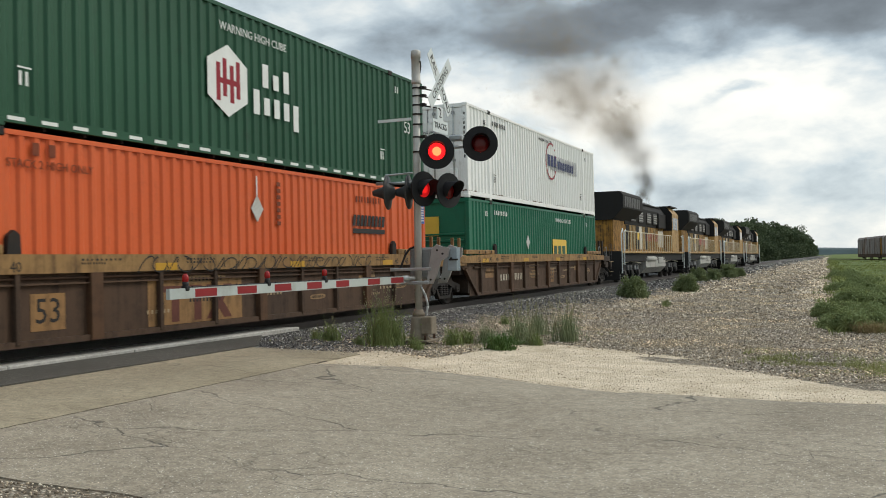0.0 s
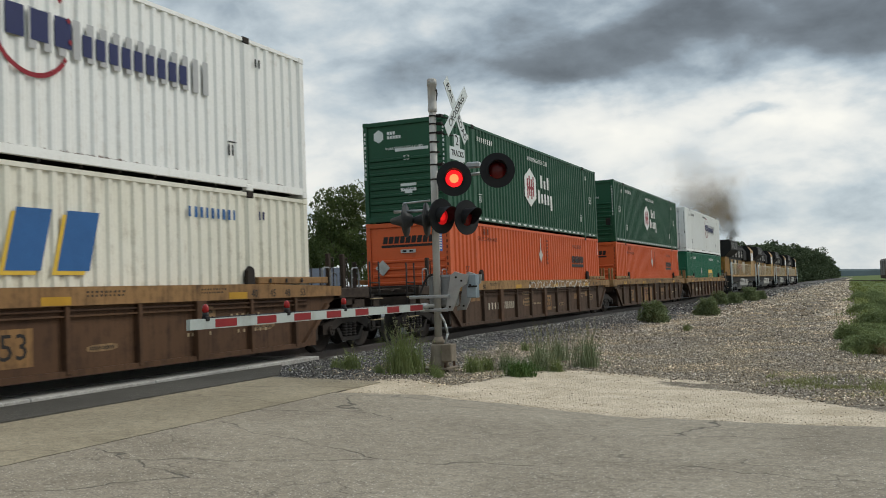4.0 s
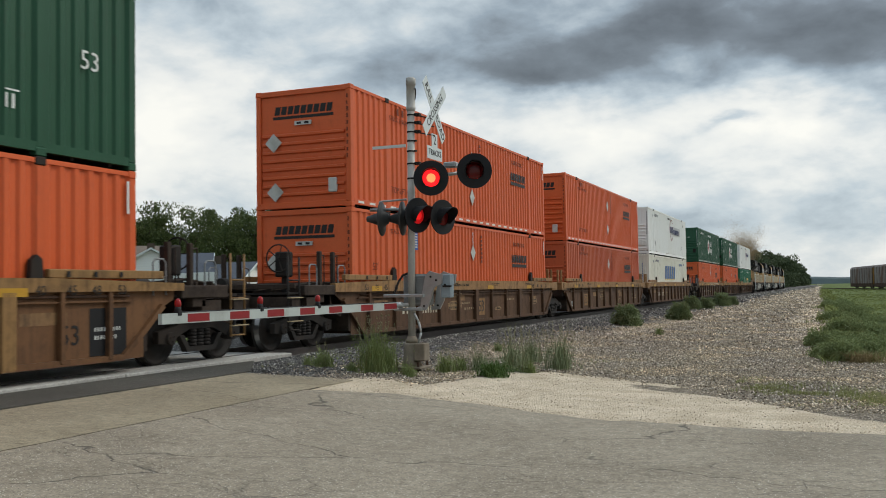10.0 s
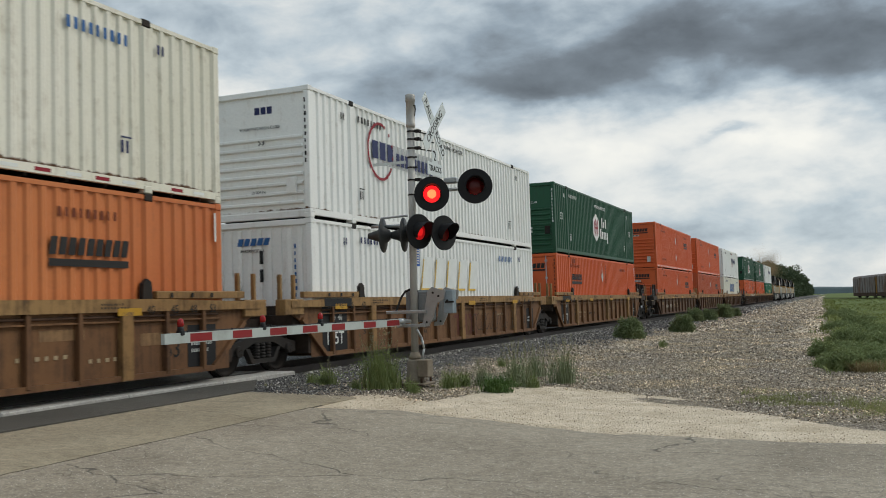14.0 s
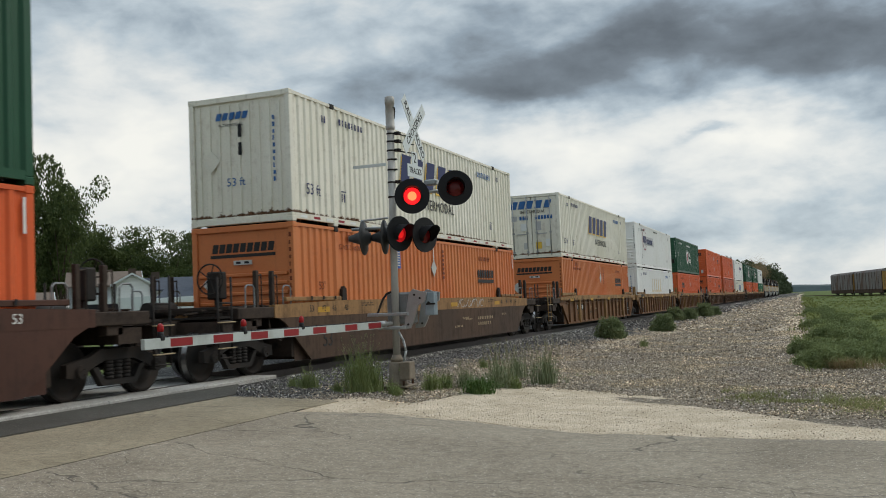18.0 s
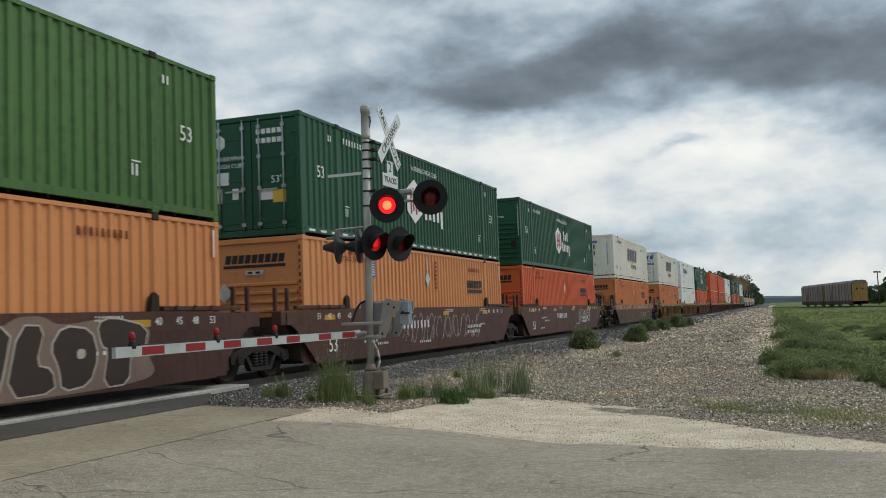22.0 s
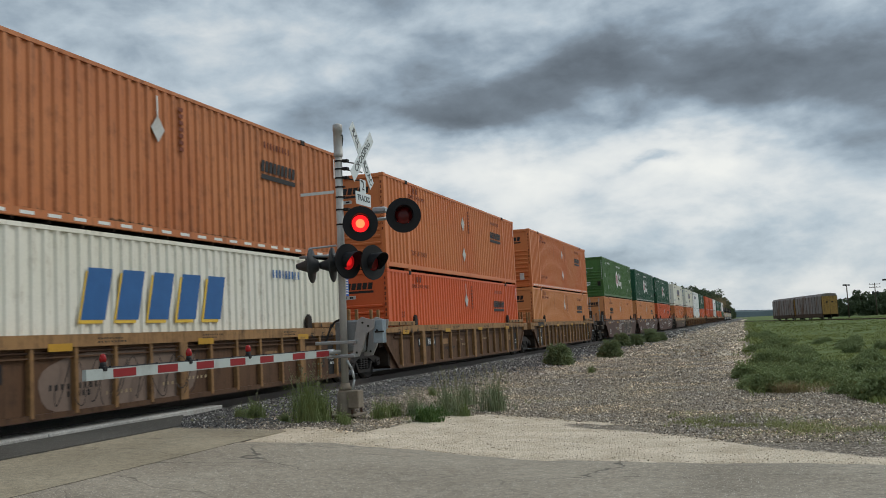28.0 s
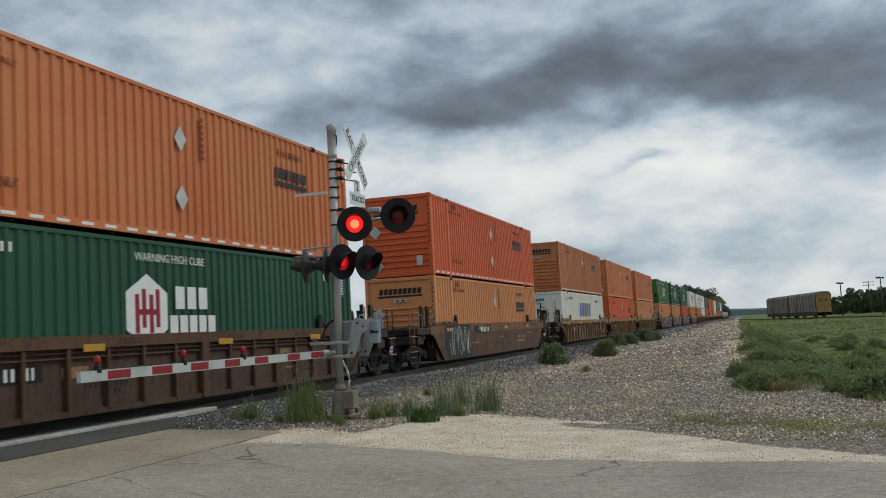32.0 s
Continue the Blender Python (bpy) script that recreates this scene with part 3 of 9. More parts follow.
def hexagon_mark(ob, zc, h, yc=-0.85):
    blocks_part(ob, "hexagon_mark", M["mark_white"], lambda bm: prism(bm, [(yc - 0.62, zc - h * 0.25), (yc, zc - h * 0.5), (yc + 0.62, zc - h * 0.25), (yc + 0.62, zc + h * 0.25), (yc, zc + h * 0.5), (yc - 0.62, zc + h * 0.25)], 0, C_W, C_W + 0.003), "white hexagon mark with maroon bars")
    def inner(bm):
        for k, (a, b) in enumerate(((-0.36, -0.24), (-0.16, -0.04), (0.06, 0.18), (0.26, 0.38))):
            lift = 0.05 if k % 2 else -0.05
            box(bm, C_W + 0.003, C_W + 0.007, yc + a, yc + b, zc - h * 0.26 + lift, zc + h * 0.26 + lift)
        box(bm, C_W + 0.003, C_W + 0.0065, yc - 0.24, yc + 0.26, zc - 0.07, zc + 0.03)
    blocks_part(ob, "maroon_bars", M["mark_red"], inner)


def hub_style(ob, mat, seed):
    white = M["mark_white"]
    hexagon_mark(ob, 1.47, 1.34)
    def name_rows(bm):
        for k in range(3):
            box(bm, C_W, C_W + 0.004, 0.30 + k * 0.38, 0.50 + k * 0.38, 1.54, (2.0, 1.84, 1.98)[k])
        for k in range(5):
            y0 = -0.02 + k * 0.36
            box(bm, C_W, C_W + 0.004, y0, y0 + 0.20, (0.98, 1.0, 0.98, 0.98, 0.80)[k], (1.46, 1.34, 1.36, 1.34, 1.34)[k])
    blocks_part(ob, "name_blocks", white, name_rows, "rows of white blocks where a trade name stands")
    side_words(ob, "WARNING HIGH CUBE", 0.22, 0.05, 2.46, white)
    side_words(ob, "53", 0.42, -7.05, 1.55, white)
    side_words(ob, "53", 0.42, 7.05, 1.55, white)
    side_codes(ob, "mark_white", seed)
    if ob.get("doors"):
        return rear_door_labels(ob, white, seed)
    y = -C_LEN / 2
    blocks_part(ob, "hexagon_mark", white, lambda bm: prism(bm, [(-0.82 + 0.17 * math.sin(k * math.pi / 3), 2.48 + 0.19 * math.cos(k * math.pi / 3)) for k in range(6)], 1, y + 0.046, y + 0.05))
    blocks_part(ob, "name_blocks", white, lambda bm: [box(bm, -0.55 + k * 0.09, -0.48 + k * 0.09, y + 0.046, y + 0.05, z, z + 0.09) for z, n in ((2.5, 3), (2.38, 5)) for k in range(n)])
    rear_words(ob, "WARNING HIGH CUBE", 0.115, 0.0, 2.09, white, y + 0.006)
    rear_words(ob, "53", 0.20, 0.06, 1.80, white, y + 0.006)
    def plate(bm):
        box(bm, -0.15, 0.33, y + 0.004, y + 0.03, 0.86, 1.08)
        box(bm, -0.02, 0.20, y + 0.004, y + 0.03, 0.74, 0.86)
    blocks_part(ob, "weight_plate", white, plate, "white weight plate")
    rear_words(ob, "24,000 lbs", 0.085, 0.09, 0.93, M["mark_black"], y + 0.003)
    blocks_part(ob, "document_holder", M["steel_dark"], lambda bm: box(bm, 0.86, 1.08, y - 0.01, y + 0.04, 0.78, 1.10, chamfer=0.01))
    blocks_part(ob, "code_bars", white, lambda bm: upright_bars(bm, 1.19, y - 0.0, 1.25, 2.66, 11, 0.07, seed + 9))
    blocks_part(ob, "code_bars", white, lambda bm: upright_bars(bm, -1.26, y - 0.0, 1.25, 2.66, 11, 0.07, seed + 10))


def rear_door_labels(ob, white, seed):
    y = -C_LEN / 2 + 0.005
    blocks_part(ob, "code_bars", white, lambda bm: [box(bm, 0.15 + k * 0.14, 0.25 + k * 0.14, y - 0.004, y + 0.02, z, z + 0.12) for z in (2.42, 2.20) for k in range(5)])
    rear_words(ob, "WARNING", 0.15, -0.56, 1.90, white, y - 0.002)
    rear_words(ob, "HIGH CUBE", 0.15, -0.56, 1.72, white, y - 0.002)
    rear_words(ob, "53'", 0.24, 0.66, 1.32, white, y - 0.002)
    blocks_part(ob, "hexagon_mark", white, lambda bm: prism(bm, [(-0.84 + 0.15 * math.sin(k * math.pi / 3), 2.30 + 0.19 * math.cos(k * math.pi / 3)) for k in range(6)], 1, y - 0.002, y + 0.02))
    for x, z, w, h, key in ((-0.98, 1.28, 0.36, 0.30, "mark_white"), (0.22, 0.86, 0.34, 0.26, "mark_white"), (-0.98, 0.85, 0.18, 0.36, "placard"), (-0.52, 0.92, 0.16, 0.26, "mark_white"), (0.56, 0.78, 0.34, 0.30, "mark_yellow")):
        blocks_part(ob, "door_label", M[key], lambda bm: box(bm, x, x + w, y - 0.003, y + 0.02, z, z + h))


def orange_style(ob, mat, seed):
    ink = M["mark_black"]
    flip = seed % 3 == 0
    yn = -5.7 if flip else 3.92
    def trade(bm):
        slanted_blocks(bm, yn, yn + 1.68, 1.83, 2.09, 9, 0.05, 0.004, C_W, 0.16)
        box(bm, C_W, C_W + 0.004, yn, yn + 1.66, 1.66, 1.77)
    blocks_part(ob, "name_blocks", ink, trade, "black slanted blocks over a bar where a trade name stands")
    blocks_part(ob, "placard_holder", M["placard"], lambda bm: diamond(bm, 0.02, 2.05, 0.26, C_W - 0.004), "grey metal placard holder")
    if seed % 2:
        blocks_part(ob, "placard_holder", M["placard"], lambda bm: diamond(bm, 0.02, 0.88, 0.26, C_W - 0.004), "grey metal placard holder")
    else:
        blocks_part(ob, "hanging_strap", M["mark_white"], lambda bm: box(bm, C_W, C_W + 0.004, 0.0, 0.04, 2.30, 2.68))
    dark = M["mark_brown"]
    side_words(ob, "STACK 2 HIGH ONLY", 0.17, -5.15, 2.42, dark)
    blocks_part(ob, "stack_symbol", dark, lambda bm: [box(bm, C_W, C_W + 0.004, y, y + 0.12, 2.55, 2.73) for y in (-5.5, -5.2)])
    if seed % 2:
        side_words(ob, "TOP LIFT ONLY", 0.22, -5.1, 0.58, dark)
    if seed % 4 == 0:
        side_words(ob, "53'", 0.26, -6.85, 1.5, dark)
    blocks_part(ob, "code_bars", dark, lambda bm: bars(bm, 4.1, 5.4, 2.46, 0.14, 9, C_W, seed))
    blocks_part(ob, "code_bars", dark, lambda bm: [box(bm, C_W, C_W + 0.004, 0.72, 0.86, 1.75 + k * 0.13, 1.83 + k * 0.13) for k in range(7)])
    blocks_part(ob, "post_stripe", M["mark_white"], lambda bm: box(bm, C_W, C_W + 0.004, 7.86, 7.91, 2.2, 2.72))
    y = -C_LEN / 2
    if ob.get("doors"):
        y -= 0.042
    def rear_trade(bm):
        for k in range(9):
            x0 = -0.80 + k * 0.178
            prism(bm, [(x0, 2.30), (x0 + 0.145, 2.30), (x0 + 0.185, 2.50), (x0 + 0.04, 2.50)], 1, y + 0.044, y + 0.05)
        box(bm, -0.84, 0.82, y + 0.044, y + 0.05, 2.19, 2.26)
    blocks_part(ob, "name_blocks", ink, rear_trade, "black slanted blocks over a bar where a trade name stands")
    def vent(bm):
        box(bm, -0.22, 0.24, y + 0.008, y + 0.03, 2.02, 2.12)
    blocks_part(ob, "vent_plate", M["placard"], vent)
    blocks_part(ob, "vent_slot", M["black"], lambda bm: [box(bm, a, a + 0.12, y + 0.004, y + 0.01, 2.045, 2.095) for a in (-0.16, 0.05)])
    blocks_part(ob, "placard_holder", M["placard"], lambda bm: rear_diamond(bm, -0.80, 1.62, 0.23, y), "grey metal placard holder")
    if seed % 2:
        blocks_part(ob, "placard_holder", M["placard"], lambda bm: rear_diamond(bm, -0.76, 0.42, 0.23, y), "grey metal placard holder")
        blocks_part(ob, "document_box", M["placard"], lambda bm: box(bm, 0.70, 0.92, y - 0.03, y + 0.04, 0.36, 0.70, chamfer=0.015))
    blocks_part(ob, "code_bars", dark, lambda bm: upright_bars(bm, 1.19, y, 1.15, 2.72, 10, 0.075, seed + 5))


def white_style(ob, mat, seed):
    ink = M["mark_navy"]
    yb = -8.08
    def ring(bm):
        n = 26
        for i in range(n):
            a0, a1 = math.radians(75 + i * 9.5), math.radians(75 + (i + 1) * 9.5)
            c, r0, r1 = (yb + 3.52, 1.90), 0.66, 0.73
            prism(bm, [(c[0] + r * math.cos(a), c[1] + r * math.sin(a)) for r, a in ((r0, a0), (r1, a0), (r1, a1), (r0, a1))], 0, C_W + 0.006, C_W + 0.010)
        for k in range(6):
            a = math.radians(70 - k * 26)
            diamond(bm, yb + 3.52 + 0.69 * math.cos(a), 1.90 + 0.69 * math.sin(a), 0.05, C_W + 0.004)
    front = bool(seed % 2)
    if front:
        yb += 5.6
    blocks_part(ob, "ring_mark", M["mark_red"], ring, "maroon ring of arcs and dots")
    blocks_part(ob, "faded_panel", M["mark_grey"], lambda bm: [box(bm, C_W, C_W + 0.002, yb + 3.45 + k * 0.272, yb + 3.45 + k * 0.272 + 0.14, 1.58, 2.16) for k in range(15)], "ghost of removed lettering")
    blocks_part(ob, "name_blocks", ink, lambda bm: (slanted_blocks(bm, yb + 3.06, yb + 4.35, 1.70, 2.14, 3, 0.0, 0.006, C_W + 0.002, 0.16), slanted_blocks(bm, yb + 4.45, yb + 6.9, 1.66, 1.98, 9, 0.0, 0.006, C_W + 0.002, 0.2)), "navy blocks where a trade name stands")
    side_words(ob, "WARNING HIGH CUBE", 0.17, 0.3, 2.62, M["mark_black"])
    side_codes(ob, "mark_black", seed)
    rear_words(ob, "53'", 0.18, 0.1, 1.72, M["mark_black"], -C_LEN / 2 + 0.006)
    rear_words(ob, "WARNING HIGH CUBE", 0.10, 0.05, 2.04, M["mark_black"], -C_LEN / 2 + 0.006)
    y = -C_LEN / 2
    blocks_part(ob, "name_blocks", ink, lambda bm: [box(bm, -0.1 + k * 0.16, 0.03 + k * 0.16, y + 0.044, y + 0.05, 2.36, 2.52) for k in range(3)])
    blocks_part(ob, "document_box", mat, lambda bm: box(bm, 0.72, 0.96, y - 0.02, y + 0.04, 0.55, 0.9, chamfer=0.015))
    blocks_part(ob, "code_bars", M["mark_black"], lambda bm: upright_bars(bm, 1.19, y, 1.2, 2.66, 10, 0.07, seed + 5))
    rear_words(ob, "24,000 lbs", 0.09, 0.0, 0.62, M["mark_black"], y + 0.006)


def blue_name(ob, zc, size, seed):
    """Five slanted blocks in blue with a yellow edge, where the haulier's name stands."""
    ghost = seed % 4 == 3
    y0, y1 = -2.22, 2.3
    h = size / 2
    blocks_part(ob, "name_shadow", M["mark_yellow"], lambda bm: slanted_blocks(bm, y0 - 0.06, y1 - 0.10, zc - h - 0.06, zc + h - 0.06, 5, 0.22, 0.003, C_W + 0.001, 0.2), "yellow edge of the slanted name blocks")
    blocks_part(ob, "name_blocks", M["mark_white"] if ghost else M["mark_blue" if seed % 2 else "mark_navy"], lambda bm: slanted_blocks(bm, y0, y1, zc - h, zc + h, 5, 0.22, 0.006, C_W + 0.001, 0.2), "slanted blocks where a trade name stands")


def swift_style(ob, mat, seed):
    lower = ob.get("lower", 0)
    blue_name(ob, 1.83, 0.86, seed)
    if not lower:
        side_words(ob, "INTERMODAL", 0.44, 0.55, 0.98, M["mark_black"])
    side_words(ob, "53 ft", 0.36, -7.1, 0.75, M["mark_navy"])
    side_codes(ob, "mark_navy", seed)
    blocks_part(ob, "code_bars", M["mark_blue"], lambda bm: bars(bm, 4.3, 5.7, 2.42, 0.18, 9, C_W, seed))
    y = -C_LEN / 2
    if ob.get("doors"):
        blocks_part(ob, "name_blocks", M["mark_blue"], lambda bm: [prism(bm, [(a, 2.25), (a + 0.28, 2.25), (a + 0.38, 2.60), (a + 0.1, 2.60)], 1, y - 0.001, y + 0.02) for a in (-0.98, -0.62, -0.26, 0.16, 0.58)])
        rear_words(ob, "INTERMODAL", 0.19, 0.06, 2.10, M["mark_black"], y - 0.002)
        blocks_part(ob, "code_bars", M["mark_blue"], lambda bm: [box(bm, a, a + 0.10, y - 0.002, y + 0.02, 1.75, 1.92) for a in (-0.56, -0.42, -0.28, 0.16, 0.3, 0.44, 0.58, 0.72, 0.86)])
        for x, z, w, h, key in ((-0.98, 1.72, 0.3, 0.22, "mark_grey"), (-0.52, 1.25, 0.3, 0.34, "mark_white"), (0.18, 1.25, 0.24, 0.40, "mark_grey"), (0.62, 0.5, 0.2, 0.34, "mark_white"), (0.16, 0.42, 0.26, 0.3, "mark_yellow"), (-0.4, 0.42, 0.16, 0.3, "placard")):
            blocks_part(ob, "door_label", M[key], lambda bm: box(bm, x, x + w, y - 0.002, y + 0.02, z, z + h))
    else:
        blocks_part(ob, "name_blocks", M["mark_blue"], lambda bm: [prism(bm, [(a, 2.36), (a + 0.13, 2.36), (a + 0.18, 2.52), (a + 0.05, 2.52)], 1, y + 0.014, y + 0.02) for a in (-0.6, -0.43, -0.26, -0.09, 0.08)])
        rear_words(ob, "INTERMODAL", 0.10, -0.2, 2.24, M["mark_black"], y + 0.015)
        rear_words(ob, "53 ft", 0.26, -0.1, 0.95, M["mark_blue"], y + 0.015)
        blocks_part(ob, "vent_slot", M["black"], lambda bm: [box(bm, -0.02, 0.06, y + 0.014, y + 0.03, z, z + 0.28) for z in (1.55, 1.95)])
        blocks_part(ob, "placard_holder", mat, lambda bm: rear_diamond(bm, -0.72, 1.45, 0.25, y))
        blocks_part(ob, "code_bars", M["mark_blue"], lambda bm: upright_bars(bm, 0.86, y + 0.018, 0.9, 2.4, 10, 0.08, seed + 5))


def teal_style(ob, mat, seed):
    blocks_part(ob, "name_panel", M["mark_yellow"], lambda bm: box(bm, C_W, C_W + 0.004, 1.0, 3.0, 0.85, 1.75), "yellow name panel")
    blocks_part(ob, "name_blocks", M["green"], lambda bm: [box(bm, C_W + 0.004, C_W + 0.008, 1.15 + k * 0.6, 1.6 + k * 0.6, 1.0, 1.5) for k in range(3)])
    side_words(ob, "WARNING HIGH CUBE", 0.22, 2.6, 2.5, M["mark_white"])
    blocks_part(ob, "placard_holder", M["placard"], lambda bm: diamond(bm, -2.2, 1.6, 0.26, C_W - 0.004), "grey metal placard holder")
    side_words(ob, "53'", 0.36, 7.1, 0.7, M["mark_white"])
    side_codes(ob, "mark_white", seed)
    blocks_part(ob, "name_panel", M["mark_yellow"], lambda bm: box(bm, -0.9, 0.3, -C_LEN / 2 + 0.006, -C_LEN / 2 + 0.02, 1.75, 2.35), "yellow name panel")
    rear_words(ob, "53'", 0.22, -0.6, 0.9, M["mark_white"], -C_LEN / 2 + 0.006)


def house_style(ob, mat, seed):
    """Green box whose mark is cut off by the wagon side."""
    hexagon_mark(ob, 1.58, 1.34, -1.2)
    blocks_part(ob, "name_blocks", M["mark_white"], lambda bm: ([box(bm, C_W, C_W + 0.004, -0.3 + k * 0.4, 0.0 + k * 0.4, 1.62, 2.05) for k in range(3)], [box(bm, C_W, C_W + 0.004, -0.5 + k * 0.33, -0.24 + k * 0.33, 1.12, 1.5) for k in range(5)]), "rows of white blocks where a trade name stands")
    side_words(ob, "WARNING HIGH CUBE", 0.22, -0.4, 2.55, M["mark_white"])
    side_words(ob, "53", 0.42, 7.05, 0.95, M["mark_white"])
    side_codes(ob, "mark_white", seed)


BOX_KINDS = {
    # key: style, label, paint, rear, dashes
    "hub": (hub_style, "dark green corrugated steel container with a white hexagon mark", "green", "ribs", True),
    "hub_plain": (hub_style, "dark green corrugated steel container with a white hexagon mark", "green", "ribs", False),
    "hub_doors": (hub_style, "dark green corrugated container with barred doors and white marks", "green", "doors", True),
    "hub_light": (hub_style, "faded leaf-green corrugated container with a white hexagon mark", "leaf_green", "ribs", False),
    "hub_low": (house_style, "dark green corrugated container sunk in a well wagon", "green", "ribs", False),
    "teal": (teal_style, "teal green corrugated container with a yellow name panel", "teal_green", "ribs", False),
    "red": (orange_style, "bright orange-red corrugated container with black name blocks", "orange_red", "ribs", False),
    "red_top": (orange_style, "bright orange-red corrugated container with a row of white strips", "orange_red", "ribs", True),
    "red_faded": (orange_style, "faded red-orange corrugated container with a row of white strips", "red_faded", "ribs", True),
    "red_doors": (orange_style, "bright orange-red corrugated container with barred doors", "orange_red", "doors", False),
    "orange": (orange_style, "orange corrugated steel container with black name blocks", "orange", "ribs", False),
    "orange_top": (orange_style, "orange corrugated steel container with a row of white strips", "orange", "ribs", True),
    "tan": (orange_style, "tan-orange sun-faded corrugated container with black name blocks", "tan_orange", "ribs", False),
    "tan_top": (orange_style, "tan-orange sun-faded corrugated container with a row of white strips", "tan_orange", "ribs", True),
    "tan_doors": (orange_style, "tan-orange corrugated container with barred doors", "tan_orange", "doors", False),
    "brown": (orange_style, "weathered brown-orange corrugated container with sooty ribs", "brown_orange", "ribs", True),
    "white": (white_style, "white corrugated container with a maroon ring mark and navy blocks", "white", "ribs", False),
    "white_doors": (white_style, "white corrugated container with barred rear doors and a ring mark", "white", "doors", False),
    "white_low": (swift_style, "white corrugated container with slanted blue name blocks", "cream", "plain", False),
    "white_ghost": (swift_style, "clean white corrugated container with pale yellow-edged name blocks", "white", "plain", False),
    "cream": (swift_style, "cream-white corrugated container with navy slanted name blocks", "cream", "plain", True),
    "cream_doors": (swift_style, "cream-white corrugated container with barred rear doors and blue blocks", "cream", "doors", True),
}


def make_box(key, seed):
    style, label, paint_key, rear, dashes = BOX_KINDS[key]
    def styled(ob, mat, s):
        if rear == "doors":
            ob["doors"] = 1
        if key in ("white_low", "white_ghost"):
            ob["lower"] = 1
        style(ob, mat, s)
        for k in ("doors", "lower"):
            if k in ob:
                del ob[k]
    return container(styled, label, paint_key, rear, dashes, seed)


# ---- well wagons ----
def scribble(bm, y0, y1, z0, z1, x, n, width, seed):
    """Loops of sprayed paint as a flat ribbon on a wagon side."""
    rng = random.Random(seed)
    step = (y1 - y0) / n
    for i in range(n):
        c = y0 + (i + 0.5) * step
        zc, hh, ww = (z0 + z1) / 2, (z1 - z0) / 2 * rng.uniform(0.7, 1), step * rng.uniform(0.4, 0.62)
        a0, sweep, skew = rng.uniform(0, 6), rng.uniform(3.4, 6.0), rng.uniform(-0.5, 0.5)
        pts = []
        for k in range(13):
            a = a0 + sweep * k / 12
            pts.append((c + ww * math.cos(a) + skew * hh * math.sin(a), zc + hh * math.sin(a * (1 if i % 2 else 1.3))))
        for (u0, v0), (u1, v1) in zip(pts, pts[1:]):
            d = Vector((u1 - u0, v1 - v0))
            if d.length < 1e-4:
                continue
            nn = Vector((-d.y, d.x)).normalized() * width / 2
            vs = [bm.verts.new((x, u0 + s * nn.x, v0 + s * nn.y)) for s in (1, -1)] + [bm.verts.new((x, u1 + s * nn.x, v1 + s * nn.y)) for s in (-1, 1)]
            bm.faces.new(vs)
            x += 0.00002


def truck(parent, y, name="truck"):
    """A two-axle truck with side frames, springs and two turning wheel sets."""
    bm = bmesh.new()
    for s in (1, -1):
        x0, x1 = sorted((s * 1.02, s * 1.14))
        prism(bm, [(y - 1.18, 0.38), (y - 1.18, 0.58), (y - 0.72, 0.66), (y - 0.42, 0.78), (y + 0.42, 0.78), (y + 0.72, 0.66), (y + 1.18, 0.58), (y + 1.18, 0.38), (y + 0.95, 0.36), (y + 0.62, 0.50), (y + 0.34, 0.60), (y - 0.34, 0.60), (y - 0.62, 0.50), (y - 0.95, 0.36)], 0, x0, x1)
        prism(bm, [(y - 0.62, 0.50), (y - 0.40, 0.20), (y + 0.40, 0.20), (y + 0.62, 0.50), (y + 0.50, 0.50), (y + 0.34, 0.29), (y - 0.34, 0.29), (y - 0.50, 0.50)], 0, x0, x1)
        for e in (-0.89, 0.89):
            tube(bm, (s * 1.0, y + e, 0.457), (s * 1.20, y + e, 0.457), 0.11, 10)
    box(bm, -1.0, 1.0, y - 0.2, y + 0.2, 0.55, 0.80)
    tr = part(name, bm, M["steel_dark"], parent)
    for s in (1, -1):
        for k in (-0.2, 0.0, 0.2):
            bm = bmesh.new()
            for j in range(5):
                turned(bm, [(0, 0.075), (0.028, 0.085), (0.056, 0.075)], (s * 1.08, y + k, 0.295 + j * 0.06), (s * 1.08, y + k, 1), 10)
            part("spring", bm, M["steel_dark"], tr)
    for e in (-0.89, 0.89):
        ws = part("wheel_set", wheel_mesh(), None, tr)
        ws.matrix_basis = pose(0, y + e, 0.457)
        tread = part("worn_tread", tread_mesh(), None, tr, "bright worn wheel treads")
        tread.matrix_basis = pose(0, y + e, 0.457)


WHEEL = []


def tread_mesh():
    if len(WHEEL) < 2:
        bm = bmesh.new()
        for s in (1, -1):
            n = 28
            for (x0, r0), (x1, r1) in (((0.848, 0.448), (0.848, 0.4605)), ((0.848, 0.4605), (0.74, 0.4655))):
                for i in range(n):
                    a0, a1 = 2 * math.pi * i / n, 2 * math.pi * (i + 1) / n
                    bm.faces.new([bm.verts.new((s * (x + 0.0135), r * math.cos(a), r * math.sin(a))) for x, r, a in ((x0, r0, a0), (x0, r0, a1), (x1, r1, a1), (x1, r1, a0))])
        WHEEL.append(mesh_of("tread", bm, M["tyre_steel"]))
    return WHEEL[1]


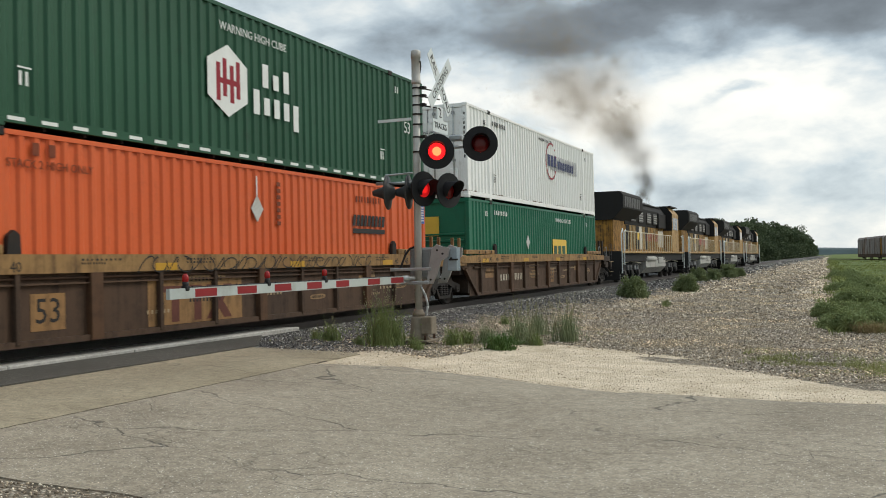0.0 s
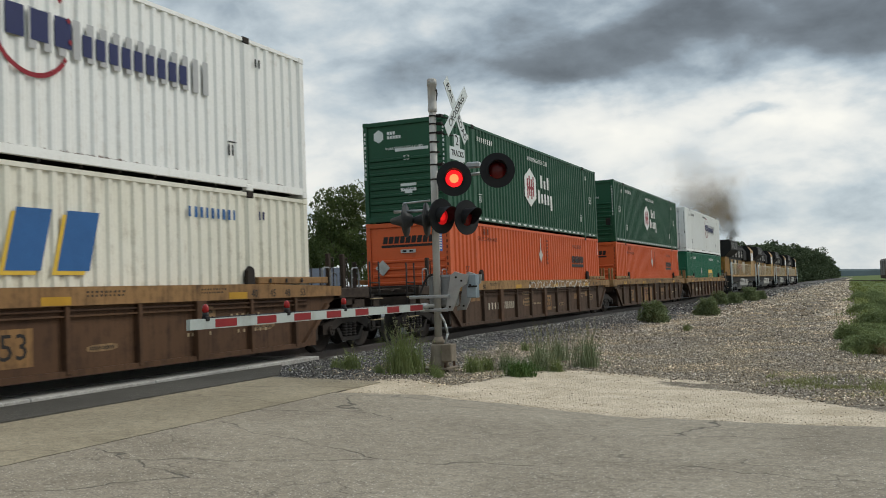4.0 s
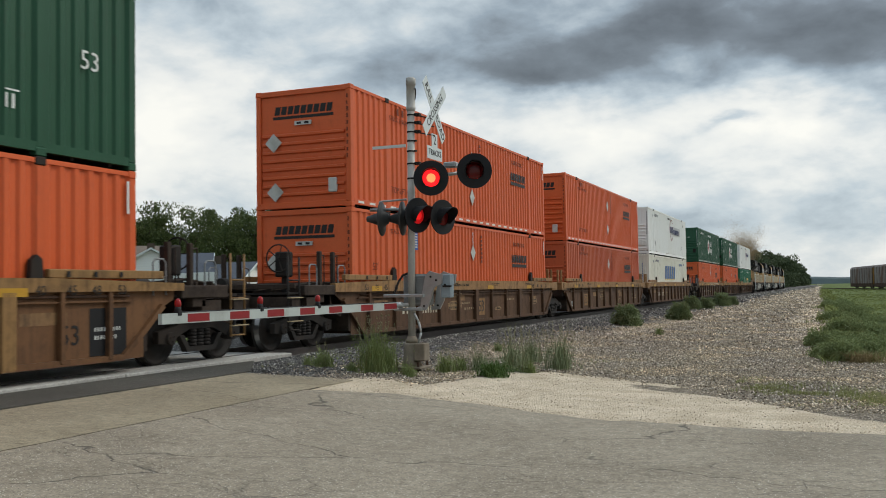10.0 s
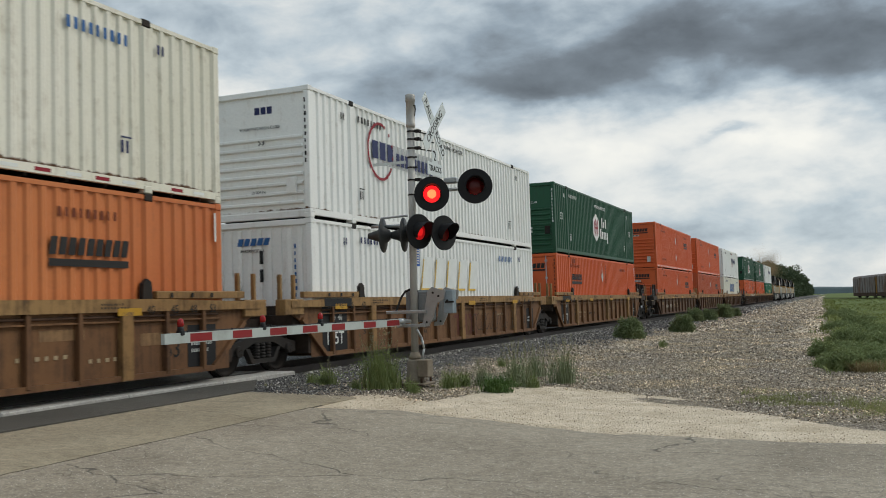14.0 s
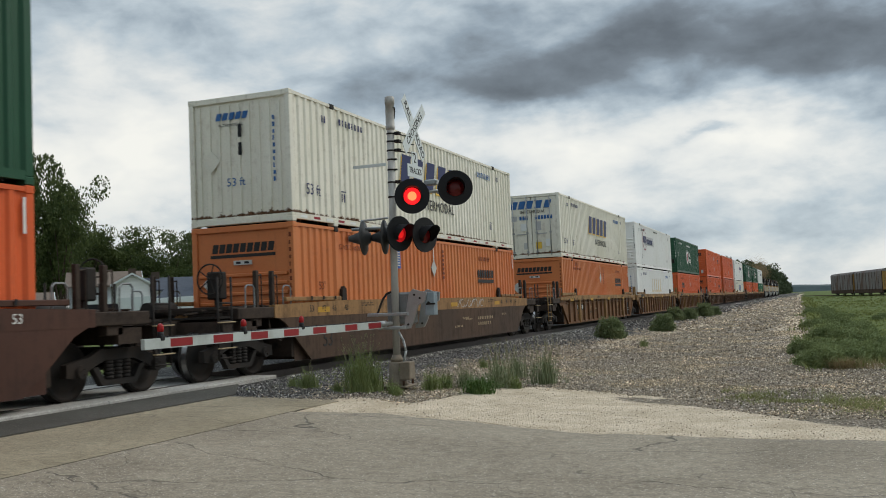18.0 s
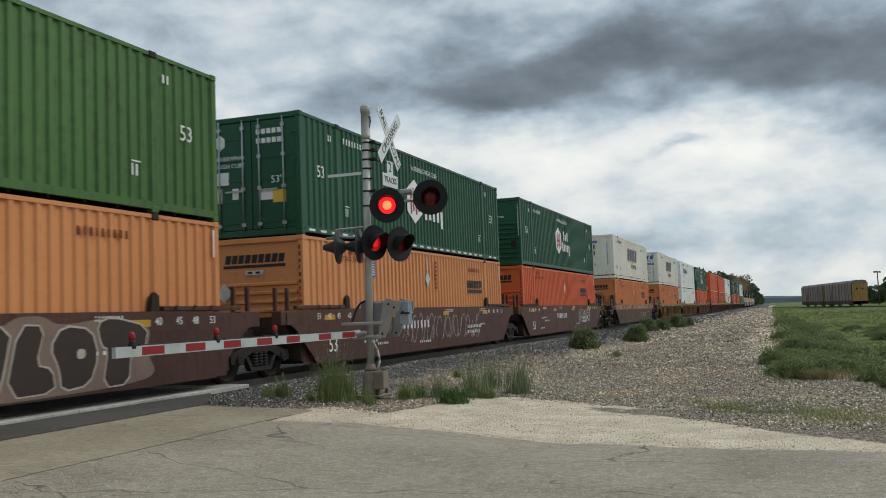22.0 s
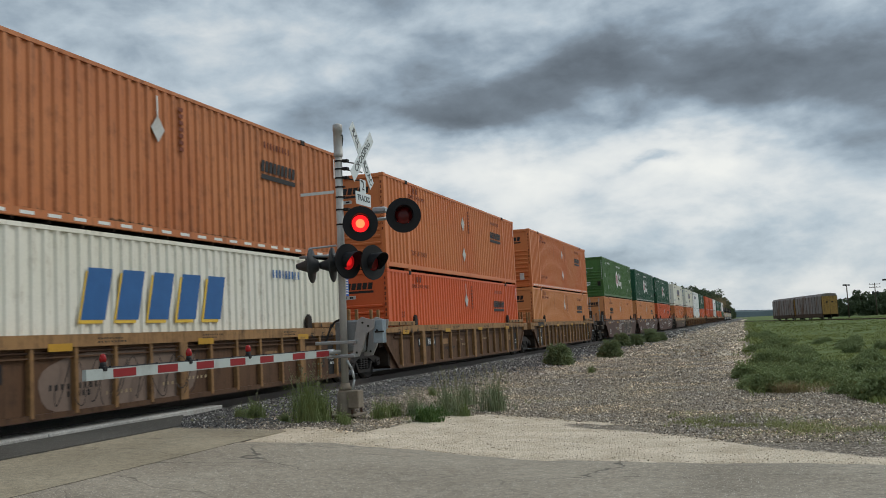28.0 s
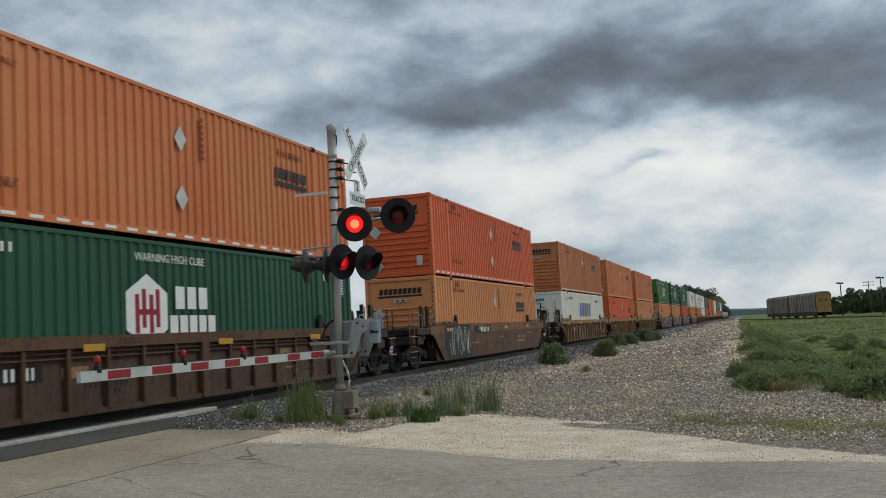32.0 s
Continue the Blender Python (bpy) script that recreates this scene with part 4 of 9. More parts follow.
def wheel_mesh():
    if not WHEEL:
        bm = bmesh.new()
        for s in (1, -1):
            turned(bm, [(0, 0.13), (0.02, 0.30), (0.05, 0.34), (0.0, 0.40), (-0.01, 0.457), (0.125, 0.462), (0.125, 0.49), (0.15, 0.49), (0.15, 0.40), (0.11, 0.3), (0.13, 0.14)], (s * 0.86, 0, 0), (0, 0, 0), 28)
        tube(bm, (-0.98, 0, 0), (0.98, 0, 0), 0.085, 10)
        for s in (1, -1):
            for k in range(3):
                a = k * 2.094
                tube(bm, (s * 0.98, 0.05 * math.cos(a), 0.05 * math.sin(a)), (s * 1.215, 0.05 * math.cos(a), 0.05 * math.sin(a)), 0.018, 6)
        WHEEL.append(mesh_of("wheel_set", bm, M["steel_dark"]))
    return WHEEL[0]


WX = 1.43


def well_car(kind, rear_end, front_end, seed, label):
    """One well wagon unit, origin at rail height under the middle of its container. Ends: 'coupler' or 'joint'."""
    ob = thing("well_wagon", label, "rail wagon", "well wagons of the train")
    body = {"ruddy": M["car_rust"], "ribbed": M["car_brown"], "ochre": M["car_ochre"], "rusty": M["car_rust"], "maroon": M["car_maroon"], "smooth": M["car_brown"], "smooth_tan": M["car_rust"]}[kind]
    chord = {"ruddy": M["car_tan"], "ribbed": M["chord_sunlit_tan"], "ochre": M["chord_sunlit_tan"], "rusty": M["car_tan"], "maroon": M["car_maroon"], "smooth": M["car_tan"], "smooth_tan": M["car_ochre"]}[kind]
    if seed == 18:
        body, chord = M["car_brown"], M["car_rust"]
    half = C_LEN / 2
    reach = {"coupler": 2.55, "joint": 1.10}
    ya, yb = -half - reach[rear_end], half + reach[front_end]
    smooth = kind in ("maroon", "smooth", "smooth_tan")
    la, lb = -half - 0.05, half + 0.05
    for s in (1, -1):
        def sx(a, b):
            return sorted((s * a, s * b))
        # side web, cut back over the trucks
        bm = bmesh.new()
        x0, x1 = sx(WX - 0.14 if not smooth else WX - 0.05, WX - 0.10 if not smooth else WX - 0.004)
        prism(bm, [(la + 0.45, 0.20), (lb - 0.45, 0.20), (lb + 0.10, 0.62), (lb + 0.55, 1.0), (lb + 0.85, 1.13), (lb + 0.85, 1.30), (la - 0.85, 1.30), (la - 0.85, 1.13), (la - 0.55, 1.0), (la - 0.10, 0.62)], 0, x0, x1)
        part("side_wall", bm, body, ob)
        bm = bmesh.new()
        x0, x1 = sx(WX - 0.14, WX)
        zc = 1.13 if smooth else 1.20 if kind in ("ribbed", "ruddy") else 1.27
        prism(bm, [(la - 1.0, zc), (lb + 1.0, zc), (lb + 1.0, 1.40), (lb - 1.9, 1.47), (la + 1.9, 1.47), (la - 1.0, 1.40)], 0, x0, x1)
        part("top_chord", bm, chord, ob)
        if not smooth:
            bm = bmesh.new()
            x0, x1 = sx(WX - 0.10, WX - 0.03)
            box(bm, x0, x1, la + 0.45, lb - 0.45, 0.20, 0.29)
            for e, y0 in ((1, lb - 0.45), (-1, la + 0.45)):
                prism(bm, [(y0, 0.20), (y0 + e * 0.55, 0.62), (y0 + e * 1.0, 1.0), (y0 + e * 0.93, 1.06), (y0 + e * 0.46, 0.66), (y0, 0.30)], 0, x0, x1)
            part("bottom_sill", bm, body, ob)
            n = 11 if kind in ("ribbed", "ruddy") else 16
            rib = RIBS.get((kind, s, seed == 18))
            if rib is None:
                bm = bmesh.new()
                x0, x1 = sx(WX - 0.11, WX - 0.012)
                box(bm, x0, x1, -0.045, 0.045, 0.235, zc + 0.01, chamfer=0.01)
                wide = bmesh.new()
                box(wide, *sx(WX - 0.11, WX + 0.004), -0.13, 0.13, 0.20, zc + 0.01, chamfer=0.012)
                rib = RIBS[(kind, s, seed == 18)] = (mesh_of("rib", bm, chord if kind == "rusty" else body), mesh_of("post", wide, M["car_rust"] if kind in ("ribbed", "ruddy") else chord))
            for i in range(n):
                stout = i in (2, n // 2, n - 3)
                r = part("post" if stout else "rib", rib[1 if stout else 0], None, ob)
                r.location = (0, la + 0.75 + i * (lb - la - 1.5) / (n - 1), 0)
            bm = bmesh.new()
            box(bm, *sx(WX - 0.105, WX - 0.04), la + 0.2, lb - 0.2, zc - 0.16, zc - 0.135)
            part("stringer", bm, body, ob)
            bm = bmesh.new()
            tube(bm, (s * (WX - 0.07), la + 0.3, zc - 0.07), (s * (WX - 0.07), lb - 0.3, zc - 0.07), 0.022, 8)
            part("brake_pipe", bm, M["rust"], ob)
        # raised guide boxes at both ends
        for e in (1, -1):
            bm = bmesh.new()
            x0, x1 = sx(WX - 0.12, WX - 0.02)
            a, b = sorted((e * (half - 1.95), e * (half + 0.55)))
            box(bm, x0, x1, a, b, 1.47, 1.60 if not smooth else 1.56, chamfer=0.012)
            part("guide_box", bm, chord, ob)
            bm = bmesh.new()
            yk = e * (half - 2.15)
            prism(bm, [(yk - 0.12, 1.47), (yk + 0.12, 1.47), (yk + 0.10, 1.74), (yk, 1.80), (yk - 0.10, 1.72)], 0, *sx(WX - 0.12, WX - 0.04))
            part("guide_flap", bm, M["steel_dark"], ob)
            for k in range(3):
                bm = bmesh.new()
                box(bm, *sx(WX + 0.0, WX + 0.008), e * (half - 0.5 - k * 0.55) - 0.03, e * (half - 0.5 - k * 0.55) + 0.03, 1.49, 1.57)
                part("guide_hole", bm, M["black"], ob)
    # plates that close the well beside the trucks
    for s in (1, -1):
        for e in (1, -1):
            bm = bmesh.new()
            box(bm, *sorted((s * 1.309, s * 1.318)), *sorted((e * (half - 1.2), e * (half + 0.14))), 0.21, 1.12)
            part("end_plate", bm, body, ob)
    # floor of the well
    bm = bmesh.new()
    for i in range(7):
        y = la + 0.9 + i * (lb - la - 1.8) / 6
        box(bm, -WX + 0.08, WX - 0.08, y - 0.15, y + 0.15, 0.20, 0.285)
    box(bm, -0.12, 0.12, la + 0.6, lb - 0.6, 0.205, 0.26)
    part("well_floor", bm, body, ob)
    for e, kind_end, yend in ((-1, rear_end, ya), (1, front_end, yb)):
        edge = e * (half + 0.12)
        bm = bmesh.new()
        box(bm, -WX + 0.12, WX - 0.12, *sorted((edge, edge + e * 0.12)), 0.30, 1.32)
        part("bulkhead", bm, M["grimy_steel"], ob)
        if kind_end == "coupler":
            ty = e * (half + 1.92)
            truck(ob, ty)
            bm = bmesh.new()
            box(bm, -0.38, 0.38, *sorted((edge, e * (half + 3.25))), 0.84, 1.16)
            box(bm, -1.36, 1.36, *sorted((ty - e * 0.28, ty + e * 0.28)), 0.84, 1.10)
            box(bm, -1.40, 1.40, *sorted((e * (half + 2.55), e * (half + 2.85))), 0.86, 1.12)
            part("end_frame", bm, M["grimy_steel"], ob)
            bm = bmesh.new()
            box(bm, -1.30, 1.30, *sorted((edge, e * (half + 2.8))), 1.17, 1.21)
            part("end_platform", bm, M["steel_dark"], ob)
            bm = bmesh.new()
            box(bm, -0.10, 0.10, *sorted((e * (half + 3.2), e * (half + 3.74))), 0.80, 0.97)
            box(bm, -0.17, 0.17, *sorted((e * (half + 3.50), e * (half + 3.66))), 0.74, 1.04, chamfer=0.02)
            part("coupler", bm, M["rust"], ob)
            bm = bmesh.new()
            pipe(bm, [(0.35, e * (half + 3.3), 0.75), (0.38, e * (half + 3.45), 0.45), (0.30, e * (half + 3.62), 0.38)], 0.025)
            part("air_hose", bm, M["rubber"], ob)
            for s in (1, -1):
                bm = bmesh.new()
                box(bm, *sorted((s * (WX - 0.26), s * (WX - 0.02))), *sorted((e * (half + 1.02), e * (half + 2.35))), 1.14, 1.36, chamfer=0.015)
                part("end_sill", bm, M["grimy_steel"], ob)
            # ladder, hand rails and posts on the visible corner
            for s in (1, -1):
                bm = bmesh.new()
                yl = e * (half + 2.72)
                for yy in (yl - 0.22, yl + 0.22):
                    tube(bm, (s * 1.36, yy, 0.42), (s * 1.36, yy, 1.95), 0.022)
                for k in range(4):
                    tube(bm, (s * 1.36, yl - 0.22, 0.44 + k * 0.34), (s * 1.36, yl + 0.22, 0.44 + k * 0.34), 0.016)
                part("ladder", bm, chord if kind in ("ochre", "smooth_tan") else M["steel_dark"], ob)
                bm = bmesh.new()
                for zz in (0.62, 1.10):
                    pipe(bm, [(s * 1.36, yl - 0.24, zz), (s * 1.43, yl - 0.24, zz), (s * 1.43, yl + 0.24, zz), (s * 1.36, yl + 0.24, zz)], 0.013)
                part("grab_iron", bm, M["mark_buff"], ob, "pale painted grab irons")
                for yy in (e * (half + 0.85), e * (half + 1.45)):
                    bm = bmesh.new()
                    box(bm, *sorted((s * 1.20, s * 1.29)), yy - 0.05, yy + 0.05, 1.2, 2.1, chamfer=0.01)
                    pipe(bm, [(s * 1.25, yy + 0.07, 2.0), (s * 1.25, yy + 0.20, 2.02), (s * 1.25, yy + 0.20, 1.25)], 0.014)
                    part("hand_rail_post", bm, M["grimy_steel"], ob)
            end_ironwork(ob, e, half, seed)
            if e < 0 and seed % 2 == 0 or e > 0 and seed % 2:
                bm = bmesh.new()
                c = Vector((0.55, e * (half + 2.0), 1.95))
                for k in range(20):
                    a0, a1 = k * math.pi / 10, (k + 1) * math.pi / 10
                    tube(bm, c + Vector((0.30 * math.cos(a0), 0, 0.30 * math.sin(a0))), c + Vector((0.30 * math.cos(a1), 0, 0.30 * math.sin(a1))), 0.016, 6)
                for k in range(5):
                    a = k * 2 * math.pi / 5
                    tube(bm, c, c + Vector((0.30 * math.cos(a), 0, 0.30 * math.sin(a))), 0.012, 5)
                part("brake_wheel", bm, M["steel_dark"], ob)
                bm = bmesh.new()
                box(bm, 0.40, 0.72, *sorted((c.y + e * -0.08, c.y + e * -0.34)), 1.55, 2.1, chamfer=0.03)
                box(bm, 0.50, 0.62, *sorted((c.y - e * 0.2, c.y - e * 0.3)), 1.2, 1.56)
                part("brake_gear", bm, M["steel_dark"], ob)
                bm = bmesh.new()
                tube(bm, (-0.6, c.y - e * 0.3, 1.38), (-0.6, c.y + e * 0.5, 1.38), 0.16, 14)
                part("air_tank", bm, M["steel_dark"], ob)
        else:
            bm = bmesh.new()
            box(bm, -0.45, 0.45, *sorted((edge, e * (half + 1.62))), 0.70, 1.05)
            box(bm, -1.25, 1.25, *sorted((edge, e * (half + 0.75))), 0.86, 1.12)
            part("joint_frame", bm, M["grimy_steel"], ob)
            if e < 0:
                truck(ob, e * (half + 1.673))
            for s in (1, -1):
                bm = bmesh.new()
                box(bm, *sorted((s * (WX - 0.26), s * (WX - 0.02))), *sorted((e * (half + 0.55), e * (half + 1.28))), 1.12, 1.44, chamfer=0.015)
                part("end_sill", bm, chord, ob)
                for yy in (e * (half + 0.62), e * (half + 1.15)):
                    bm = bmesh.new()
                    box(bm, *sorted((s * 1.16, s * 1.24)), yy - 0.04, yy + 0.04, 1.2, 1.95, chamfer=0.01)
                    part("guide_post", bm, chord, ob)
    wagon_marks(ob, kind, seed, smooth)
    return ob


def end_ironwork(ob, e, half, seed):
    """Pipes, brackets, levers and rails that crowd the platform over a truck."""
    rng = random.Random(seed * 3 + e)
    for k in range(6):
        y = e * (half + 0.45 + k * 0.40 + rng.uniform(-0.08, 0.08))
        bm = bmesh.new()
        z = 1.24 + rng.uniform(0.0, 0.12)
        box(bm, -1.28, 1.28, y - 0.03, y + 0.03, z, z + rng.uniform(0.05, 0.10), chamfer=0.008)
        part("crossbar", bm, M["grimy_steel"], ob)
    for x in (0.35, 0.75, 1.12):
        bm = bmesh.new()
        z = 1.30 + rng.uniform(0.0, 0.10)
        y0, y1 = e * (half + 0.3), e * (half + 2.6)
        pipe(bm, [(x, y0, z), (x + rng.uniform(-0.1, 0.1), (y0 + y1) / 2, z + rng.uniform(-0.04, 0.08)), (x, y1, z - 0.05)], 0.024, 6)
        part("air_pipe", bm, M["grimy_steel"], ob)
    for s in (1, -1):
        for k in range(2):
            y = e * (half + 0.35 + 1.35 * k + rng.uniform(0, 0.3))
            bm = bmesh.new()
            pipe(bm, [(s * 1.34, y - 0.16, 1.2), (s * 1.34, y - 0.16, 1.74), (s * 1.34, y - 0.10, 1.80), (s * 1.34, y + 0.10, 1.80), (s * 1.34, y + 0.16, 1.74), (s * 1.34, y + 0.16, 1.2)], 0.016, 6)
            part("hand_loop", bm, M["machine_grey"], ob, "dull grey hand loop")
        bm = bmesh.new()
        y = e * (half + 1.6)
        box(bm, *sorted((s * 1.18, s * 1.36)), y - 0.22, y + 0.16, 0.98, 1.16, chamfer=0.015)
        part("valve_box", bm, M["grimy_steel"], ob)
        bm = bmesh.new()
        pipe(bm, [(s * 1.30, y + 0.5, 1.14), (s * 1.34, y + 0.5, 0.80), (s * 1.34, y + 0.9, 0.66), (s * 1.30, y + 1.1, 1.0)], 0.018, 6)
        part("pull_rod", bm, M["grimy_steel"], ob)
    bm = bmesh.new()
    pipe(bm, [(-0.30, e * (half + 3.1), 0.95), (-0.36, e * (half + 3.4), 0.55), (-0.20, e * (half + 3.66), 0.42)], 0.028)
    part("air_hose", bm, M["rubber"], ob)


RIBS = {}


def wagon_words(ob, words, size, y, z, material, x=None):
    me = lettering(words, size, material, Matrix.Translation((WX + 0.002 if x is None else x, y, z)) @ SIDE)
    part("lettering", me, material, ob)


def owner_mark(ob, y, z, x, field):
    """Maroon shapes where the wagon owner's mark stands."""
    if field:
        bm = bmesh.new()
        box(bm, x, x + 0.003, y - 1.3, y + 1.3, 0.30, 1.04)
        part("mark_field", bm, field, ob)
    for outline in ([(-0.95, 0.22), (0.10, 0.22), (0.10, 0.32), (-0.95, 0.32)], [(-0.72, -0.28), (-0.52, -0.28), (-0.52, 0.22), (-0.72, 0.22)], [(-0.12, -0.28), (0.08, -0.28), (0.08, 0.22), (-0.12, 0.22)],
                    [(0.22, -0.28), (0.46, -0.28), (0.98, 0.32), (0.74, 0.32)], [(0.74, -0.28), (0.98, -0.28), (0.46, 0.32), (0.22, 0.32)]):
        bm = bmesh.new()
        lift = 0.0002 * (outline[0][0] > 0.7)
        prism(bm, [(y + u, z + v) for u, v in outline], 0, x + 0.004, x + 0.006 + lift)
        part("mark_shape", bm, M["mark_faded"], ob)


def rounded(outline, grow, times=2):
    """An outline pushed outwards by grow, with its corners cut round."""
    mid = [sum(c) / len(outline) for c in zip(*outline)]
    pts = []
    for i, (u, v) in enumerate(outline):
        (a, b), (c, d) = outline[i - 1], outline[(i + 1) % len(outline)]
        e, f = Vector((u - a, v - b)).normalized(), Vector((c - u, d - v)).normalized()
        n = Vector((e.y + f.y, -e.x - f.x))
        n = n.normalized() if n.length > 0.01 else Vector((u - mid[0], v - mid[1])).normalized()
        pts.append((u + n.x * grow, v + n.y * grow))
    for k in range(times):
        pts = [q for i in range(len(pts)) for q in ((pts[i][0] * 0.78 + pts[i - 1][0] * 0.22, pts[i][1] * 0.78 + pts[i - 1][1] * 0.22),
                                                    (pts[i][0] * 0.78 + pts[(i + 1) % len(pts)][0] * 0.22, pts[i][1] * 0.78 + pts[(i + 1) % len(pts)][1] * 0.22))]
    return pts


def sprayed_letters(ob):
    """Fat sprayed shapes: dark bodies with pale rims on a dusty field of bubbles."""
    def sheet(name, outline, grow, x, key, times=2):
        bm = bmesh.new()
        prism(bm, rounded(outline, grow, times), 0, WX + x, WX + x + 0.002)
        part(name, bm, M[key], ob)
    field = [(-0.1, 0.24), (2.4, 0.22), (4.9, 0.26), (5.9, 0.38), (5.6, 0.80), (5.75, 1.22), (5.0, 1.30), (4.7, 1.43), (4.2, 1.33), (3.5, 1.28), (3.2, 1.43), (2.7, 1.42), (2.4, 1.26), (1.6, 1.30), (1.2, 1.42), (0.7, 1.28), (0.4, 0.75)]
    sheet("sprayed_field", field, 0.0, 0.0005, "spray_dust")
    bodies = ([(0.30, 0.30), (1.28, 0.32), (1.42, 0.66), (1.62, 0.90), (1.52, 1.24), (0.86, 1.24), (0.74, 0.82)],
              [(1.50, 0.30), (2.30, 0.30), (2.42, 0.66), (2.58, 1.26), (1.70, 1.26), (1.80, 0.90), (1.60, 0.64)],
              [(2.50, 0.30), (3.42, 0.32), (3.36, 0.62), (3.02, 0.70), (3.22, 1.26), (2.76, 1.27)],
              [(3.60, 0.32), (4.16, 0.38), (4.36, 0.78), (4.22, 1.18), (3.62, 1.24), (3.38, 0.95), (3.56, 0.66)],
              [(4.52, 0.30), (5.10, 0.32), (5.16, 0.84), (5.50, 0.80), (5.62, 1.20), (4.70, 1.36), (4.40, 1.26), (4.50, 0.95), (4.66, 0.90)])
    for k, outline in enumerate(bodies):
        sheet("sprayed_rim", outline, 0.060, 0.003 + 0.0002 * k, "spray_pale", 1)
        sheet("sprayed_body", outline, 0.022, 0.0062 + 0.0002 * k, "spray_dark", 1)
    sheet("sprayed_eye", [(3.90, 0.76), (4.08, 0.76), (4.10, 0.90), (3.92, 0.92)], 0.0, 0.0092, "spray_pale")


def wagon_marks(ob, kind, seed, smooth):
    """Sizes, codes, reflectors and sprayed scrawls on the side that faces the road."""
    rng = random.Random(seed)
    flat = WX - 0.002 if smooth else WX - 0.098
    pale = M["mark_white"] if kind == "maroon" else M["mark_buff"]
    ink = M["mark_black"]
    if kind in ("ribbed", "ruddy"):
        y53 = -5.3 if seed == 2 else -5.0 if seed == 5 else 0.6
        bm = bmesh.new()
        box(bm, flat, flat + 0.004, y53 - 0.32, y53 + 0.32, 0.40, 0.92)
        part("size_panel", bm, M["car_tan"], ob)
        wagon_words(ob, "53", 0.50, y53, 0.66, ink, flat + 0.006)
        if seed == 5:
            wagon_words(ob, "125T", 0.34, -7.4, 0.52, M["mark_white"], flat + 0.006)
        elif seed != 2:
            tagged(part("code_bars", fill_bars(-5.4, -4.35, 0.70, 0.20, 4, flat + 0.004, seed), M["mark_cream"], ob), kind="stuff")
            tagged(part("code_bars", fill_bars(-4.1, -3.0, 0.70, 0.22, 6, flat + 0.004, seed), M["mark_cream"], ob), kind="stuff")
        else:
            owner_mark(ob, -1.9, 0.62, flat, M["car_tan"])
    elif kind in ("ochre", "rusty"):
        if seed == 8:
            owner_mark(ob, 0.9, 0.62, flat, None)
        bm = bmesh.new()
        if seed in (7, 8, 14):
            box(bm, flat, flat + 0.003, -7.75, -6.62, 0.30, 1.26)
            wagon_words(ob, "125T", 0.40, -7.20, 0.56, M["mark_white"], flat + 0.006)
            wagon_words(ob, "48", 0.18, -6.95, 1.02, M["mark_white"], flat + 0.006)
            band = bmesh.new()
            box(band, WX + 0.001, WX + 0.004, -7.80, -6.55, 1.275, 1.45)
            part("code_panel", band, M["black"], ob)
            disc = bmesh.new()
            turned(disc, [(0, 0.10), (0.003, 0.10)], (flat + 0.004, -7.28, 1.02), (flat + 1, -7.28, 1.02), 16)
            part("round_mark", disc, M["mark_grey"], ob)
        else:
            box(bm, flat, flat + 0.003, -5.75, -3.95, 0.78, 1.06)
            tagged(part("code_bars", fill_bars(-5.65, -4.95, 0.92, 0.19, 4, flat + 0.005, seed + 5), M["mark_white"], ob), kind="stuff")
            tagged(part("code_bars", fill_bars(-4.75, -4.05, 0.92, 0.19, 5, flat + 0.005, seed + 6), M["mark_white"], ob), kind="stuff")
        part("code_panel", bm, M["black"], ob)
        bm = bmesh.new()
        box(bm, flat, flat + 0.003, 7.0, 7.8, 0.30, 1.02)
        part("code_panel", bm, M["black"], ob)
        tagged(part("code_bars", fill_bars(7.1, 7.7, 0.70, 0.06, 9, flat + 0.005, seed + 9), M["mark_white"], ob), kind="stuff")
        tagged(part("code_bars", fill_bars(7.1, 7.6, 0.58, 0.06, 8, flat + 0.005, seed + 8), M["mark_white"], ob), kind="stuff")
        wagon_words(ob, "40", 0.15, -5.95, 0.86, ink, WX + 0.006)
        wagon_words(ob, "20", 0.15, -5.95, 0.66, ink, WX + 0.006)
        wagon_words(ob, "53", 0.42, 6.6, 0.62, ink, flat + 0.006)
        tagged(part("code_bars", fill_bars(-3.0, -1.8, 0.66, 0.09, 9, flat + 0.004, seed), ink, ob), kind="stuff")
        tagged(part("code_bars", fill_bars(-2.6, -2.0, 0.54, 0.09, 5, flat + 0.004, seed + 1), ink, ob), kind="stuff")
    else:
        wagon_words(ob, "53", 0.50, -6.9, 0.60, M["mark_white"] if kind == "maroon" else ink, flat + 0.004)
        if seed == 13:
            sprayed_letters(ob)
            tagged(part("code_bars", fill_bars(-3.4, -2.4, 0.80, 0.24, 5, WX + 0.001, seed), M["mark_buff"], ob), kind="stuff")
            tagged(part("code_bars", fill_bars(-0.5, 0.5, 1.36, 0.09, 9, WX + 0.001, seed + 1), pale, ob), kind="stuff")
            tagged(part("code_bars", fill_bars(-0.7, 0.6, 1.16, 0.09, 12, WX + 0.001, seed + 2), pale, ob), kind="stuff")
        else:
            tagged(part("code_bars", fill_bars(-2.4, -0.2, 0.98, 0.22, 8, WX + 0.001, seed) if kind == "maroon" else fill_bars(-2.9, -1.6, 1.22, 0.19, 6, WX + 0.005, seed), M["mark_white"] if kind != "smooth" else ink, ob), kind="stuff")
            tagged(part("code_bars", fill_bars(3.4, 5.0, 0.80, 0.10, 9, flat + 0.004, seed + 2), pale, ob), kind="stuff")
